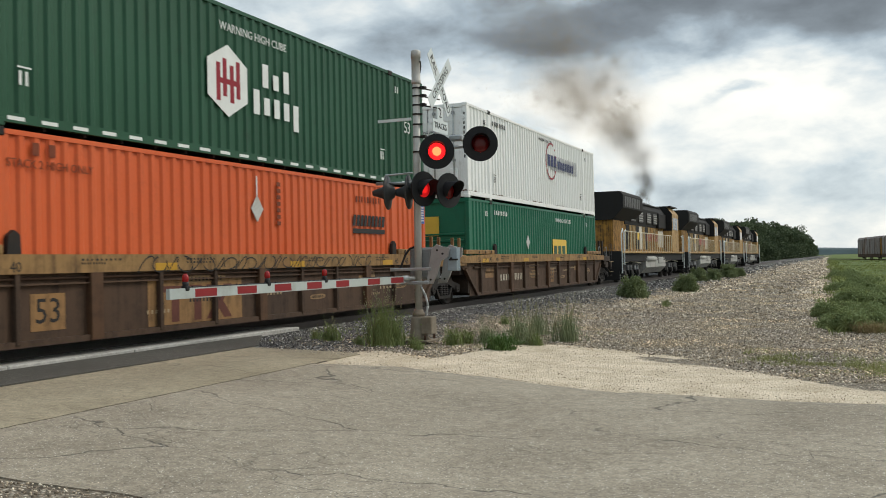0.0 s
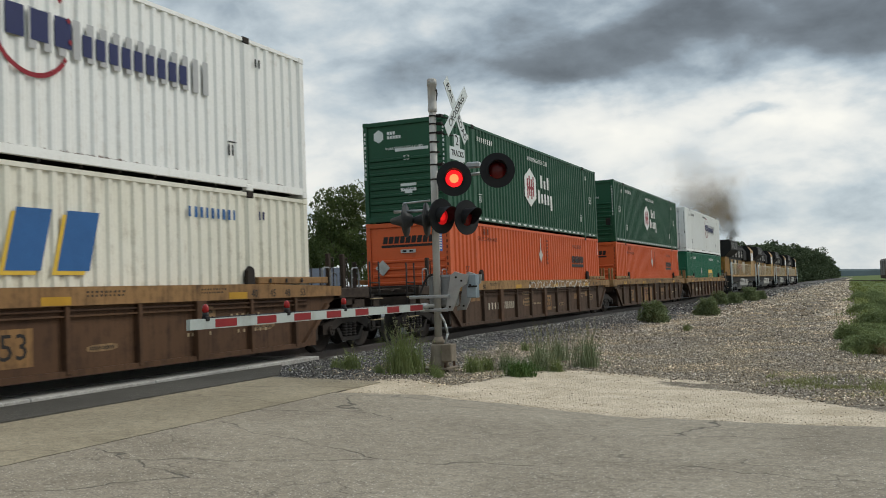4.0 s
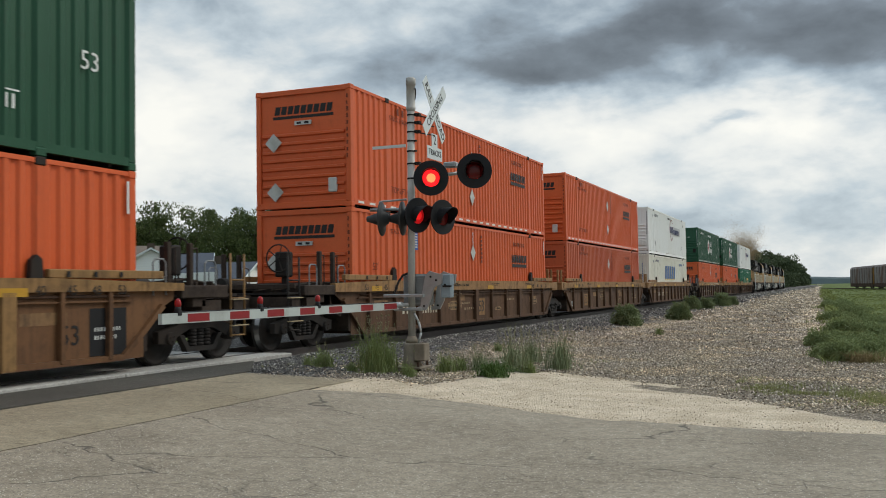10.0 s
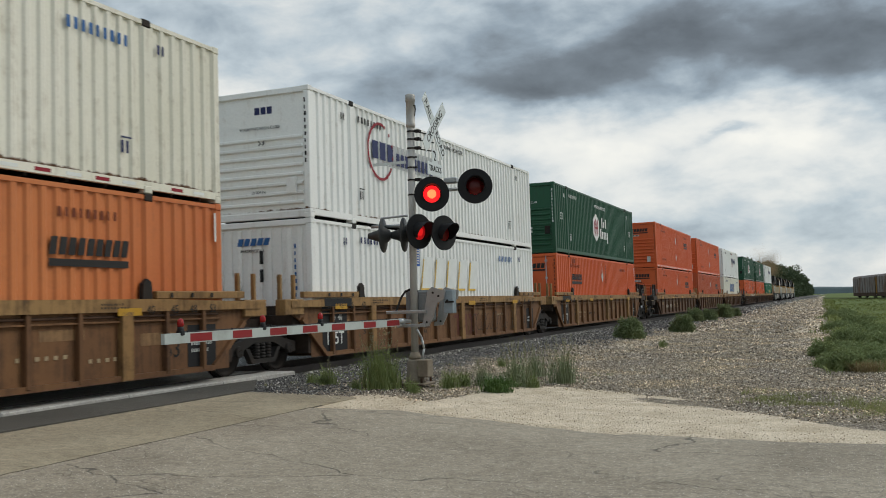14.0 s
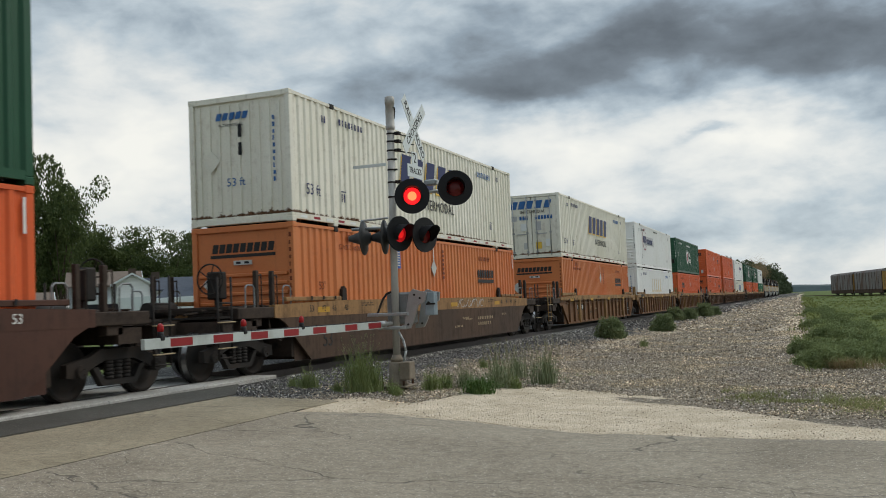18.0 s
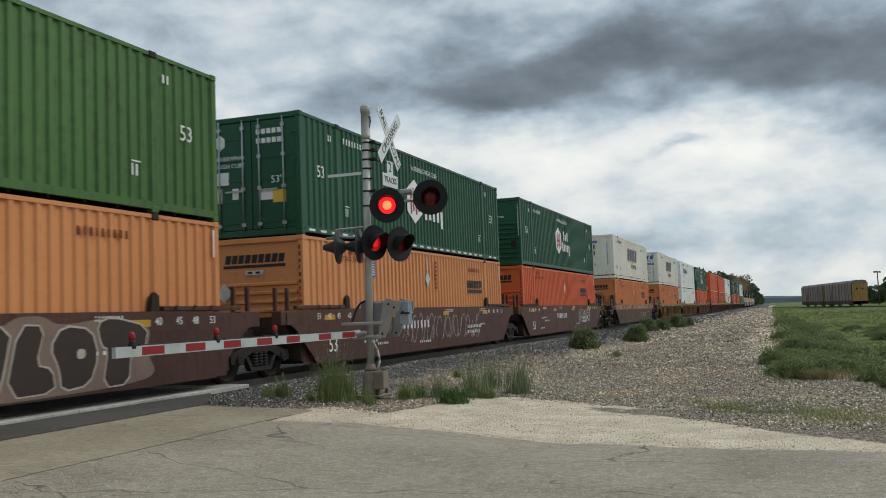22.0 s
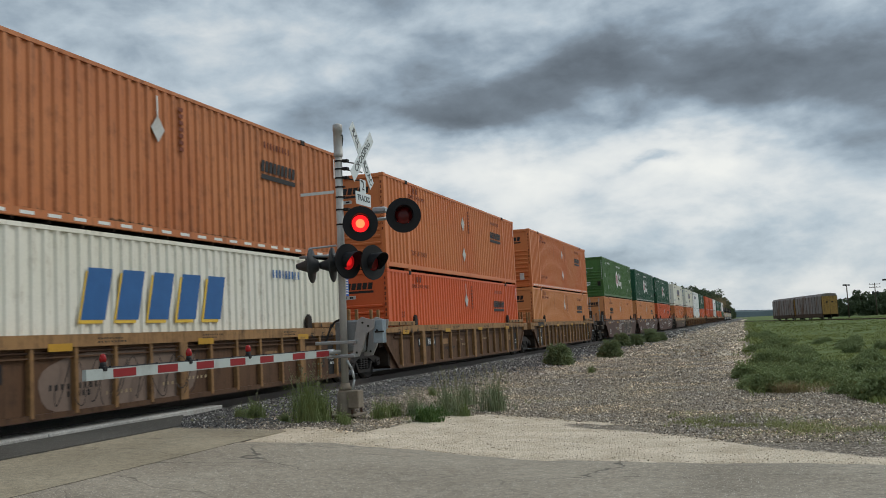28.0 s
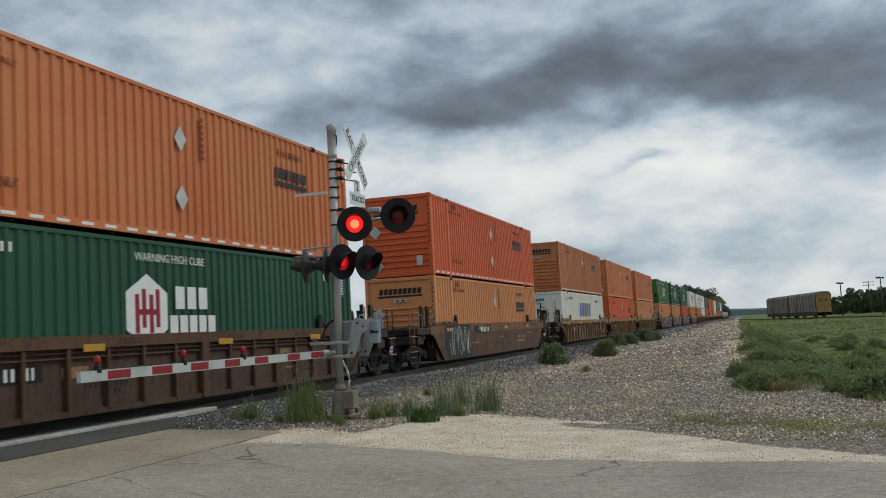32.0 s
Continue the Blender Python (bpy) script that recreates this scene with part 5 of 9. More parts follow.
            tagged(part("code_bars", fill_bars(3.4, 4.8, 0.62, 0.10, 7, flat + 0.004, seed + 3), pale, ob), kind="stuff")
    for y, words in ((-5.95, "40"), (-6.55, "45"), (-7.05, "48"), (-7.6, "53")):
        wagon_words(ob, words, 0.20, y, 1.29, pale if kind == "maroon" else ink)
        wagon_words(ob, words, 0.20, -y, 1.29, pale if kind == "maroon" else ink)
    for y in (-6.9, -2.7, 1.4, 5.6):
        bm = bmesh.new()
        box(bm, WX, WX + 0.004, y - 0.42, y + 0.12, 1.21, 1.33)
        part("reflector", bm, M["reflector"], ob)
    for k in range(4):
        y = -5.2 + k * 3.3 + rng.uniform(-0.5, 0.5)
        for j in range(2):
            tagged(part("notice_bars", fill_bars(y, y + rng.uniform(0.5, 0.9), 1.39 - 0.055 * j, 0.030, 9, WX + 0.001, seed * 11 + k * 2 + j), pale if kind == "maroon" else ink, ob), kind="stuff")
    if seed == 6:
        wagon_words(ob, "52,900 LBS MAX GROSS WT FOR 20 FT CONTAINER", 0.105, -1.95, 1.34, ink)
    if kind in ("ribbed", "ruddy"):
        # buff notice panels with lines of small writing
        for y, z, wd, ht, n in ((-2.25, 0.98, 1.15, 0.13, 1), (-2.2, 0.62, 1.05, 0.26, 2), (1.9, 0.52, 0.62, 0.10, 1), (4.4, 0.80, 0.50, 0.30, 2), (6.0, 0.62, 0.70, 0.22, 2)):
            bm = bmesh.new()
            prism(bm, rounded([(y, z), (y + wd, z + 0.01), (y + wd, z + ht), (y, z + ht - 0.01)], 0.01, 1), 0, flat, flat + 0.003)
            part("notice_panel", bm, M["notice_buff"], ob)
            for j in range(n):
                tagged(part("notice_bars", fill_bars(y + 0.06, y + wd - 0.06, z + ht * (j + 0.5) / n, ht / n * 0.5, 10, flat + 0.004, seed * 5 + j), ink, ob), kind="stuff")
    if not smooth:
        # worn stencil fields
        for k in range(3):
            y = rng.choice((-6.6, -3.1, -1.2, 2.4, 4.3, 6.1)) + rng.uniform(-0.2, 0.2)
            bm = bmesh.new()
            box(bm, flat, flat + 0.002, y - rng.uniform(0.25, 0.5), y + rng.uniform(0.25, 0.5), 0.72 + 0.08 * k, 0.92 + 0.06 * k)
            part("stencil_field", bm, M["stencil_tan"], ob)
    for k in range(4):
        y = rng.uniform(-6, 6)
        tagged(part("notice_bars", fill_bars(y, y + rng.uniform(0.5, 1.1), rng.uniform(0.45, 0.95), 0.06, 6, flat + 0.005, seed * 7 + k), pale, ob), kind="stuff")
    scrawls = {2: ("mark_black", 1.17, 1.44, -3.5, 4.6, 15), 3: ("mark_white", 1.17, 1.44, -1.8, 6.0, 14), 11: ("mark_white", 0.5, 1.35, 2.6, 5.6, 8), 12: ("mark_grey", 0.4, 1.3, -2.5, 4.8, 11),
               13: ("mark_white", 0.42, 1.25, -2.3, -0.9, 5), 10: ("mark_grey", 1.17, 1.42, 1.5, 4.0, 5), 17: ("mark_white", 0.32, 1.38, -7.0, -4.4, 6), 16: ("spray_dark", 0.3, 1.15, -3.0, 0.9, 7), 8: ("spray_dark", 0.35, 1.0, 1.2, 5.5, 7)}
    if kind == "smooth_tan":
        bm = bmesh.new()
        prism(bm, [(-7.6, 0.62), (-7.2, 0.24), (-4.4, 0.22), (-4.1, 0.6), (-4.5, 1.1), (-4.2, 1.44), (-7.5, 1.44)], 0, WX + 0.001, WX + 0.003)
        part("sprayed_field", bm, M["mark_black"], ob, "black sprayed field under pale scrawls")
        bm = bmesh.new()
        box(bm, WX + 0.001, WX + 0.003, -3.9, -1.5, 1.08, 1.36)
        part("code_panel", bm, M["black"], ob)
    if seed == 16:
        bm = bmesh.new()
        prism(bm, rounded([(-3.1, 0.24), (-1.2, 0.22), (0.8, 0.26), (1.1, 0.75), (0.9, 1.18), (-0.6, 1.22), (-2.4, 1.18), (-3.3, 0.9)], 0.0), 0, flat + 0.001, flat + 0.003)
        part("sprayed_field", bm, M["spray_dust"], ob, "dusty silver sprayed field")
    if seed in scrawls:
        key, z0, z1, y0, y1, n = scrawls[seed]
        bm = bmesh.new()
        scribble(bm, y0, y1, z0, z1, WX + 0.005, int(n * 1.7), 0.022, seed)
        me = bpy.data.meshes.new("spray_scrawl")
        bm.to_mesh(me)
        bm.free()
        me.materials.append(M[key])
        part("spray_scrawl", me, None, ob, "sprayed scrawl of looped lines")


def fill_bars(y0, y1, z, h, n, x, seed):
    bm = bmesh.new()
    bars(bm, y0, y1, z, h, n, x, seed)
    return bm


# ---- ground, road and track ----
def smooth(a, b, x):
    t = min(1.0, max(0.0, (x - a) / (b - a)))
    return t * t * (3 - 2 * t)


def ground_z(x, y):
    """Height of the ground: flat by the camera, rising to the track bed."""
    z = 0.30 * smooth(-2.0, -9.4, x)
    if x < -9.0:
        z = 0.30 - 0.17 * smooth(-9.95, -10.5, x) * smooth(16.6, 17.2, y) if x > -13.2 else 0.30
    far = smooth(15.5, 24.0, y)
    z = z * (1 - 0.35 * far * smooth(-9.0, -6.0, x))
    if x < -14.0:
        z *= 1 - smooth(-14.0, -22.0, x)
    z += 0.03 * (noise.noise((x * 0.35, y * 0.35, 0.0))) * smooth(12.5, 16.0, y)
    return z


def road_edge(x):
    line = float(np.interp(x, (-7.0, -6.5, -5.6, -4.5, -3.3, -1.2, 0.9, 6.0), (11.6, 11.85, 12.1, 11.9, 11.5, 11.12, 10.9, 10.45)))
    return line + 0.10 * noise.noise((x * 0.9, 3.1, 0.0)) + 0.10 * noise.noise((x * 3.0, 7.7, 0.0)) + 0.05 * noise.noise((x * 9.0, 2.7, 0.0))


def sand_edge(x):
    """Far edge of the pale sandy verge."""
    n = 0.35 * noise.noise((x * 0.8, 1.3, 4.0)) + 0.15 * noise.noise((x * 2.4, 1.3, 9.0))
    line = float(np.interp(x, (-7.0, -5.8, -5.55, -5.45, -4.8, -3.7, -2.4, -1.6, -0.75, 0.0, 0.95, 3.0), (13.8, 13.5, 14.4, 15.9, 16.5, 16.35, 15.7, 14.5, 13.45, 12.4, 11.6, 10.7)))
    return line + n * 0.6


def grass_edge(y):
    return 0.15 - 0.012 * (y - 20.0) + 0.5 * noise.noise((y * 0.22, 0.0, 2.0)) + 0.25 * noise.noise((y * 0.9, 0.0, 5.0))


def grass_front(x):
    return float(np.interp(x, (-0.4, 0.8, 1.0, 1.5, 1.8, 8.0), (20.6, 20.7, 22.2, 22.0, 18.2, 17.0))) + 0.3 * noise.noise((x * 1.7, 0.0, 6.0))


def ballast_weight(x, y):
    """How far the darker grey stone of the track has spread over the shoulder."""
    if y < 12.0 or x < -40:
        return 0.0
    return smooth(-6.9, -8.6, x + 0.9 * noise.noise((x * 0.5, y * 0.3, 3.0)) + 0.5 * noise.noise((x * 1.6, y * 1.2, 8.0)) - 0.8 * smooth(24, 40, y))


def mixed_ground():
    """Soil and ballast, with sand and green blended in by two painted weights."""
    m = bpy.data.materials.new("gravel_ground")
    m.use_nodes = True
    w = Nodes(m.node_tree)
    co = w.add("ShaderNodeTexCoord").outputs["Object"]
    sand_w = w.add("ShaderNodeAttribute", attribute_name="sand").outputs["Fac"]
    green_w = w.add("ShaderNodeAttribute", attribute_name="green").outputs["Fac"]
    vor = w.add("ShaderNodeTexVoronoi", ins={"Vector": co, "Scale": 31.0, "Randomness": 1.0})
    cell = vor.outputs["Color"]
    grey = w.add("ShaderNodeSeparateXYZ", ins={0: cell}).outputs[0]
    grey_w = w.add("ShaderNodeAttribute", attribute_name="grey").outputs["Fac"]
    stones = w.ramp(grey, ((0.0, (0.088, 0.070, 0.052)), (0.35, (0.240, 0.196, 0.146)), (0.7, (0.405, 0.342, 0.262)), (1.0, (0.72, 0.645, 0.53))))
    stones = w.mix(grey_w, stones, w.ramp(grey, ((0.0, (0.040, 0.038, 0.036)), (0.4, (0.105, 0.100, 0.094)), (0.8, (0.20, 0.192, 0.180)), (1.0, (0.50, 0.49, 0.47)))))
    # shade between the stones, painted by darkening the colour towards cell edges
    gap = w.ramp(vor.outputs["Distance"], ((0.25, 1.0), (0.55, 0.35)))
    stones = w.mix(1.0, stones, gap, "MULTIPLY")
    patch = w.ramp(w.noise(co, 0.35, 5.0, 0.6), ((0.35, 0.0), (0.65, 1.0)))
    soil = w.mix(w.noise(co, 6.0, 6.0, 0.7), (0.17, 0.135, 0.098, 1), (0.33, 0.272, 0.205, 1))
    base = w.mix(w.math("MULTIPLY", w.math("MULTIPLY", patch, 0.55), w.math("SUBTRACT", 1.0, grey_w)), stones, soil)
    sandc = w.mix(w.ramp(w.noise(co, 1.6, 9.0, 0.7), ((0.32, 0.0), (0.68, 1.0))), (0.46, 0.370, 0.255, 1), (0.77, 0.655, 0.50, 1))
    sandc = w.mix(w.ramp(w.noise(co, 30.0, 4.0, 0.75), ((0.45, 0.0), (0.68, 0.8))), sandc, (0.26, 0.215, 0.165, 1))
    edge = w.noise(co, 4.5, 9.0, 0.75)
    sf = w.ramp(w.math("ADD", sand_w, w.math("MULTIPLY", w.math("SUBTRACT", edge, 0.5), 0.9)), ((0.42, 0.0), (0.58, 1.0)))
    gf = w.ramp(w.math("ADD", green_w, w.math("MULTIPLY", w.math("SUBTRACT", edge, 0.5), 0.9)), ((0.40, 0.0), (0.62, 1.0)))
    green = w.mix(w.noise(co, 1.2, 6.0, 0.7), (0.060, 0.085, 0.024, 1), (0.140, 0.175, 0.055, 1))
    col = w.mix(sf, base, sandc)
    col = w.mix(gf, col, green)
    bsdf = w.add("ShaderNodeBsdfPrincipled", ins={"Base Color": col, "Roughness": 0.95, "Specular IOR Level": 0.15})
    height = w.math("ADD", w.math("MULTIPLY", vor.outputs["Distance"], -1.0), w.math("MULTIPLY", w.noise(co, 50.0, 3.0), 0.4))
    bn = w.add("ShaderNodeBump", ins={"Strength": 0.7, "Distance": 0.03, "Height": height})
    w.tree.links.new(bn.outputs[0], bsdf.inputs["Normal"])
    w.add("ShaderNodeOutputMaterial", ins={0: bsdf.outputs[0]})
    return m


def spaced(stops):
    out = []
    for a, b, step in stops:
        n = max(1, round((b - a) / step))
        out += [a + (b - a) * i / n for i in range(n)]
    return out + [stops[-1][1]]


def build_ground():
    xs = spaced(((-2500, -300, 400), (-300, -60, 30), (-60, -16, 4), (-16, -9, 0.35), (-9, 3, 0.2), (3, 30, 1.5), (30, 150, 12), (150, 2500, 400)))
    ys = spaced(((-2500, -60, 400), (-60, -4, 8), (-4, 10, 0.7), (10, 20, 0.2), (20, 45, 0.45), (45, 120, 3), (120, 400, 20), (400, 4200, 400)))
    verts = [(x, y, ground_z(x, y)) for y in ys for x in xs]
    nx = len(xs)
    faces = [(j * nx + i, j * nx + i + 1, (j + 1) * nx + i + 1, (j + 1) * nx + i) for j in range(len(ys) - 1) for i in range(nx - 1)]
    me = bpy.data.meshes.new("ground")
    me.from_pydata(verts, [], faces)
    sand = me.attributes.new("sand", "FLOAT", "POINT")
    green = me.attributes.new("green", "FLOAT", "POINT")
    grey = me.attributes.new("grey", "FLOAT", "POINT")
    grey.data.foreach_set("value", [ballast_weight(x, y) for x, y, z in verts])
    s, g = [], []
    for x, y, z in verts:
        v = 0.0
        if -7.4 < x < 30 and 10.5 < y < 18.5:
            v = smooth(0.45, -0.45, y - sand_edge(x)) * smooth(-7.3, -6.8, x)
            v = max(v, 0.46 * smooth(1.8, 0.4, math.hypot(x + 5.6, (y - 15.3) * 0.7)))
            # a tongue of dark gravel lies across the sand
            v *= 1 - 0.8 * smooth(0.55, 0.15, abs(y - 15.0 + 0.55 * (x + 2.4))) * smooth(-3.6, -2.6, x)
        if y < 5.6 and y > -40:
            v = 0.34
        # dry strip along the grass and a worn path by the bushes
        if y > 19:
            v = max(v, 0.62 * smooth(1.1, 0.3, abs(x - grass_edge(y) + 0.9)) * smooth(24, 32, y))
            v = max(v, 0.60 * smooth(0.9, 0.2, abs(x + 6.4 - 0.05 * (y - 30))) * smooth(27, 31, y))
        if y > 120:
            v = max(v, 0.3 * smooth(120, 200, y))
        s.append(v)
        e = smooth(-0.3, 0.5, x - grass_edge(y)) * smooth(-0.6, 0.4, y - grass_front(x))
        e = max(e, 0.40 * smooth(1.3, 0.3, abs(y - (15.3 - 0.75 * (x + 0.6)))) * smooth(-1.9, -0.9, x) * (1 if x < 6 else 0))
        if x < -17:
            e = max(e, 0.8 * smooth(-17, -20, x) * (1 if not 2 < y < 13 else 0))
        if x > 3 and y < 5.2:
            e = max(e, 0.7 * smooth(3, 8, x))
        g.append(e)
    sand.data.foreach_set("value", s)
    green.data.foreach_set("value", g)
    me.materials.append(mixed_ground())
    for p in me.polygons:
        p.use_smooth = True
    return tagged(new("ground", me), "grey ballast and pale soil with sandy patches and grass", "ground", kind="structure")


build_ground()


def paving(name, col, light, crack_scale, crack_dark, stone=60.0, speck=0.3):
    """Worn asphalt or concrete with aggregate, stains and fine cracks."""
    m = bpy.data.materials.new(name)
    m.use_nodes = True
    w = Nodes(m.node_tree)
    co = w.add("ShaderNodeTexCoord").outputs["Object"]
    agg = w.noise(co, stone, 3.0, 0.7)
    agg2 = w.noise(co, stone * 0.22, 4.0, 0.7)
    stain = w.noise(co, 0.55, 6.0, 0.6, 0.4)
    c = w.mix(w.ramp(stain, ((0.3, 0.0), (0.7, 1.0))), (*col, 1), (*light, 1))
    c = w.mix(1.0, c, w.ramp(agg, ((0.28, 0.66), (0.5, 1.0), (0.72, 1.36))), "MULTIPLY")
    c = w.mix(0.5, c, w.mix(1.0, c, w.ramp(agg2, ((0.3, 0.55), (0.7, 1.4))), "MULTIPLY"))
    # pale stones worn out of the surface, and small dark pits
    grit = w.add("ShaderNodeTexVoronoi", ins={"Vector": co, "Scale": stone * 1.5, "Randomness": 1.0})
    lot = w.add("ShaderNodeSeparateXYZ", ins={0: grit.outputs["Color"]}).outputs
    near = w.ramp(grit.outputs["Distance"], ((0.20, 1.0), (0.42, 0.0)))
    c = w.mix(w.math("MULTIPLY", w.math("MULTIPLY", w.ramp(lot[0], ((0.80, 0.0), (0.86, 1.0))), near), speck), c, (0.78, 0.73, 0.64, 1))
    c = w.mix(w.math("MULTIPLY", w.math("MULTIPLY", w.ramp(lot[1], ((0.80, 0.0), (0.86, 1.0))), near), speck), c, (0.045, 0.040, 0.033, 1))
    warp = w.add("ShaderNodeVectorMath", operation="ADD", ins={0: co, 1: w.add("ShaderNodeVectorMath", operation="SCALE", ins={0: w.add("ShaderNodeTexNoise", ins={"Vector": co, "Scale": 1.1, "Detail": 5.0}).outputs["Color"], "Scale": 1.1}).outputs[0]}).outputs[0]
    vor = w.add("ShaderNodeTexVoronoi", feature="DISTANCE_TO_EDGE", ins={"Vector": w.add("ShaderNodeMapping", ins={0: warp, 2: (0, 0, 0.10), 3: (0.42, 1.15, 1.0)}).outputs[0], "Scale": crack_scale})
    gate = w.ramp(w.noise(co, 0.5, 4.0, 0.6), ((0.40, 0.0), (0.52, 1.0)))
    crack = w.math("MULTIPLY", w.ramp(vor.outputs["Distance"], ((0.0, 1.0), (0.0035, 0.9), (0.007, 0.0))), gate)
    fine = w.add("ShaderNodeTexVoronoi", feature="DISTANCE_TO_EDGE", ins={"Vector": w.add("ShaderNodeMapping", ins={0: warp, 1: (3.0, 7.0, 0.0), 3: (0.7, 1.2, 1.0)}).outputs[0], "Scale": crack_scale * 2.6})
    crazed = w.ramp(w.noise(w.add("ShaderNodeMapping", ins={0: co, 1: (11.0, 4.0, 0.0)}).outputs[0], 0.45, 4.0, 0.6), ((0.50, 0.0), (0.60, 1.0)))
    crack = w.math("MAXIMUM", crack, w.math("MULTIPLY", w.math("MULTIPLY", w.ramp(fine.outputs["Distance"], ((0.0, 0.8), (0.005, 0.6), (0.010, 0.0))), crazed), 0.8))
    c = w.mix(w.math("MULTIPLY", crack, crack_dark), c, (0.05, 0.045, 0.04, 1))
    bsdf = w.add("ShaderNodeBsdfPrincipled", ins={"Base Color": c, "Roughness": 0.92, "Specular IOR Level": 0.2})
    h = w.math("SUBTRACT", agg, w.math("MULTIPLY", crack, 2.0))
    bn = w.add("ShaderNodeBump", ins={"Strength": 0.45, "Distance": 0.012, "Height": h})
    w.tree.links.new(bn.outputs[0], bsdf.inputs["Normal"])
    w.add("ShaderNodeOutputMaterial", ins={0: bsdf.outputs[0]})
    return m


M["asphalt"] = paving("old_grey_asphalt", (0.222, 0.187, 0.140), (0.325, 0.280, 0.214), 0.48, 0.75, 42.0, 0.85)
M["new_asphalt"] = paving("dark_asphalt", (0.064, 0.059, 0.050), (0.092, 0.086, 0.074), 0.3, 0.2)
M["apron"] = paving("pale_worn_paving", (0.220, 0.183, 0.124), (0.335, 0.284, 0.200), 0.3, 0.4, 48.0)
M["concrete"] = paving("crossing_concrete", (0.33, 0.315, 0.285), (0.44, 0.42, 0.385), 0.2, 0.2, 60.0, 0.2)
M["timber"] = surface("creosoted_timber", (0.055, 0.042, 0.034), 0.85, 0.0, 0.4, 3.0, 40.0, 0.4, 0.006, (1, 8, 1))
M["ballast"] = surface("ballast_stone", (0.16, 0.15, 0.14), 0.9, 0.0, 0.5, 9.0, 60.0, 0.3, 0.01)


def slab(name, x0, x1, near, far, lift, material, label, step=0.25):
    """A strip of paving between two edge lines that drapes over the ground and has a real edge."""
    xs = spaced(((x0, x1, step),))
    verts, faces = [], []
    rows = 10
    for x in xs:
        a, b = near(x), far(x)
        for k in range(rows + 1):
            y = a + (b - a) * k / rows
            verts.append((x, y, ground_z(x, y) + lift))
        verts.append((x, b, ground_z(x, b) - 0.12))
        verts.append((x, a, ground_z(x, a) - 0.12))
    n = rows + 3
    for i in range(len(xs) - 1):
        for k in range(n):
            faces.append((i * n + k, (i + 1) * n + k, (i + 1) * n + (k + 1) % n, i * n + (k + 1) % n))
    faces.append(tuple(range(n)))
    faces.append(tuple(range((len(xs) - 1) * n, len(xs) * n))[::-1])
    me = bpy.data.meshes.new(name)
    me.from_pydata(verts, [], faces)
    me.materials.append(material)
    return tagged(new(name, me), label, "paving", kind="structure")


def road_near(x):
    return 5.35 + 0.05 * x + 0.18 * noise.noise((x * 0.9, 11.0, 0.0)) + 0.06 * noise.noise((x * 4.0, 11.0, 3.0)) + 0.12 * max(0.0, x + 4.0)


slab("road", -6.86, 60.0, road_near, road_edge, 0.012, M["asphalt"], "worn grey asphalt road with fine cracks", 0.2)
slab("road_apron", -8.84, -6.868, lambda x: -1.0, lambda x: 13.1 + 0.14 * noise.noise((x * 2, 5, 5)), 0.013, M["apron"], "pale worn paving before the crossing", 0.2)
slab("road_strip", -10.12, -8.848, lambda x: -3.0, lambda x: 13.3 + 1.6 * (-8.85 - x), 0.030, M["new_asphalt"], "strip of dark new asphalt along the crossing panels", 0.25)
slab("road_beyond", -40.0, -12.85, lambda x: 2.0, lambda x: 13.5, 0.030, M["asphalt"], "asphalt road beyond the track", 1.0)


def build_joint():
    """The crumbled joint between the apron and the road, dark with dirt."""
    bm = bmesh.new()
    prev = None
    for i in range(120):
        y = 3.0 + i * 0.076
        c = -6.864 + 0.020 * noise.noise((y * 3.0, 1.0, 0.0)) + 0.010 * noise.noise((y * 11.0, 1.0, 0.0))
        h = 0.0015 + 0.026 * max(0.0, noise.noise((y * 2.2, 4.0, 0.0)) - 0.12)
        z = ground_z(c, y) + 0.0165
        now = [bm.verts.new((c - h, y, z)), bm.verts.new((c + h * 1.2, y, z)), bm.verts.new((c - h, y, z - 0.04)), bm.verts.new((c + h * 1.2, y, z - 0.04))]
        if prev:
            for a, b in ((0, 1), (1, 3), (3, 2), (2, 0)):
                bm.faces.new((prev[a], prev[b], now[b], now[a]))
        prev = now
    tagged(new("road_joint", mesh_of("road_joint", bm, M["joint"])), "crumbled dirt-filled joint across the paving", "joint", kind="structure")


M["joint"] = surface("dirt_filled_joint", (0.105, 0.090, 0.068), 0.95, 0.0, 0.5, 9.0, 60.0, 0.3)
build_joint()


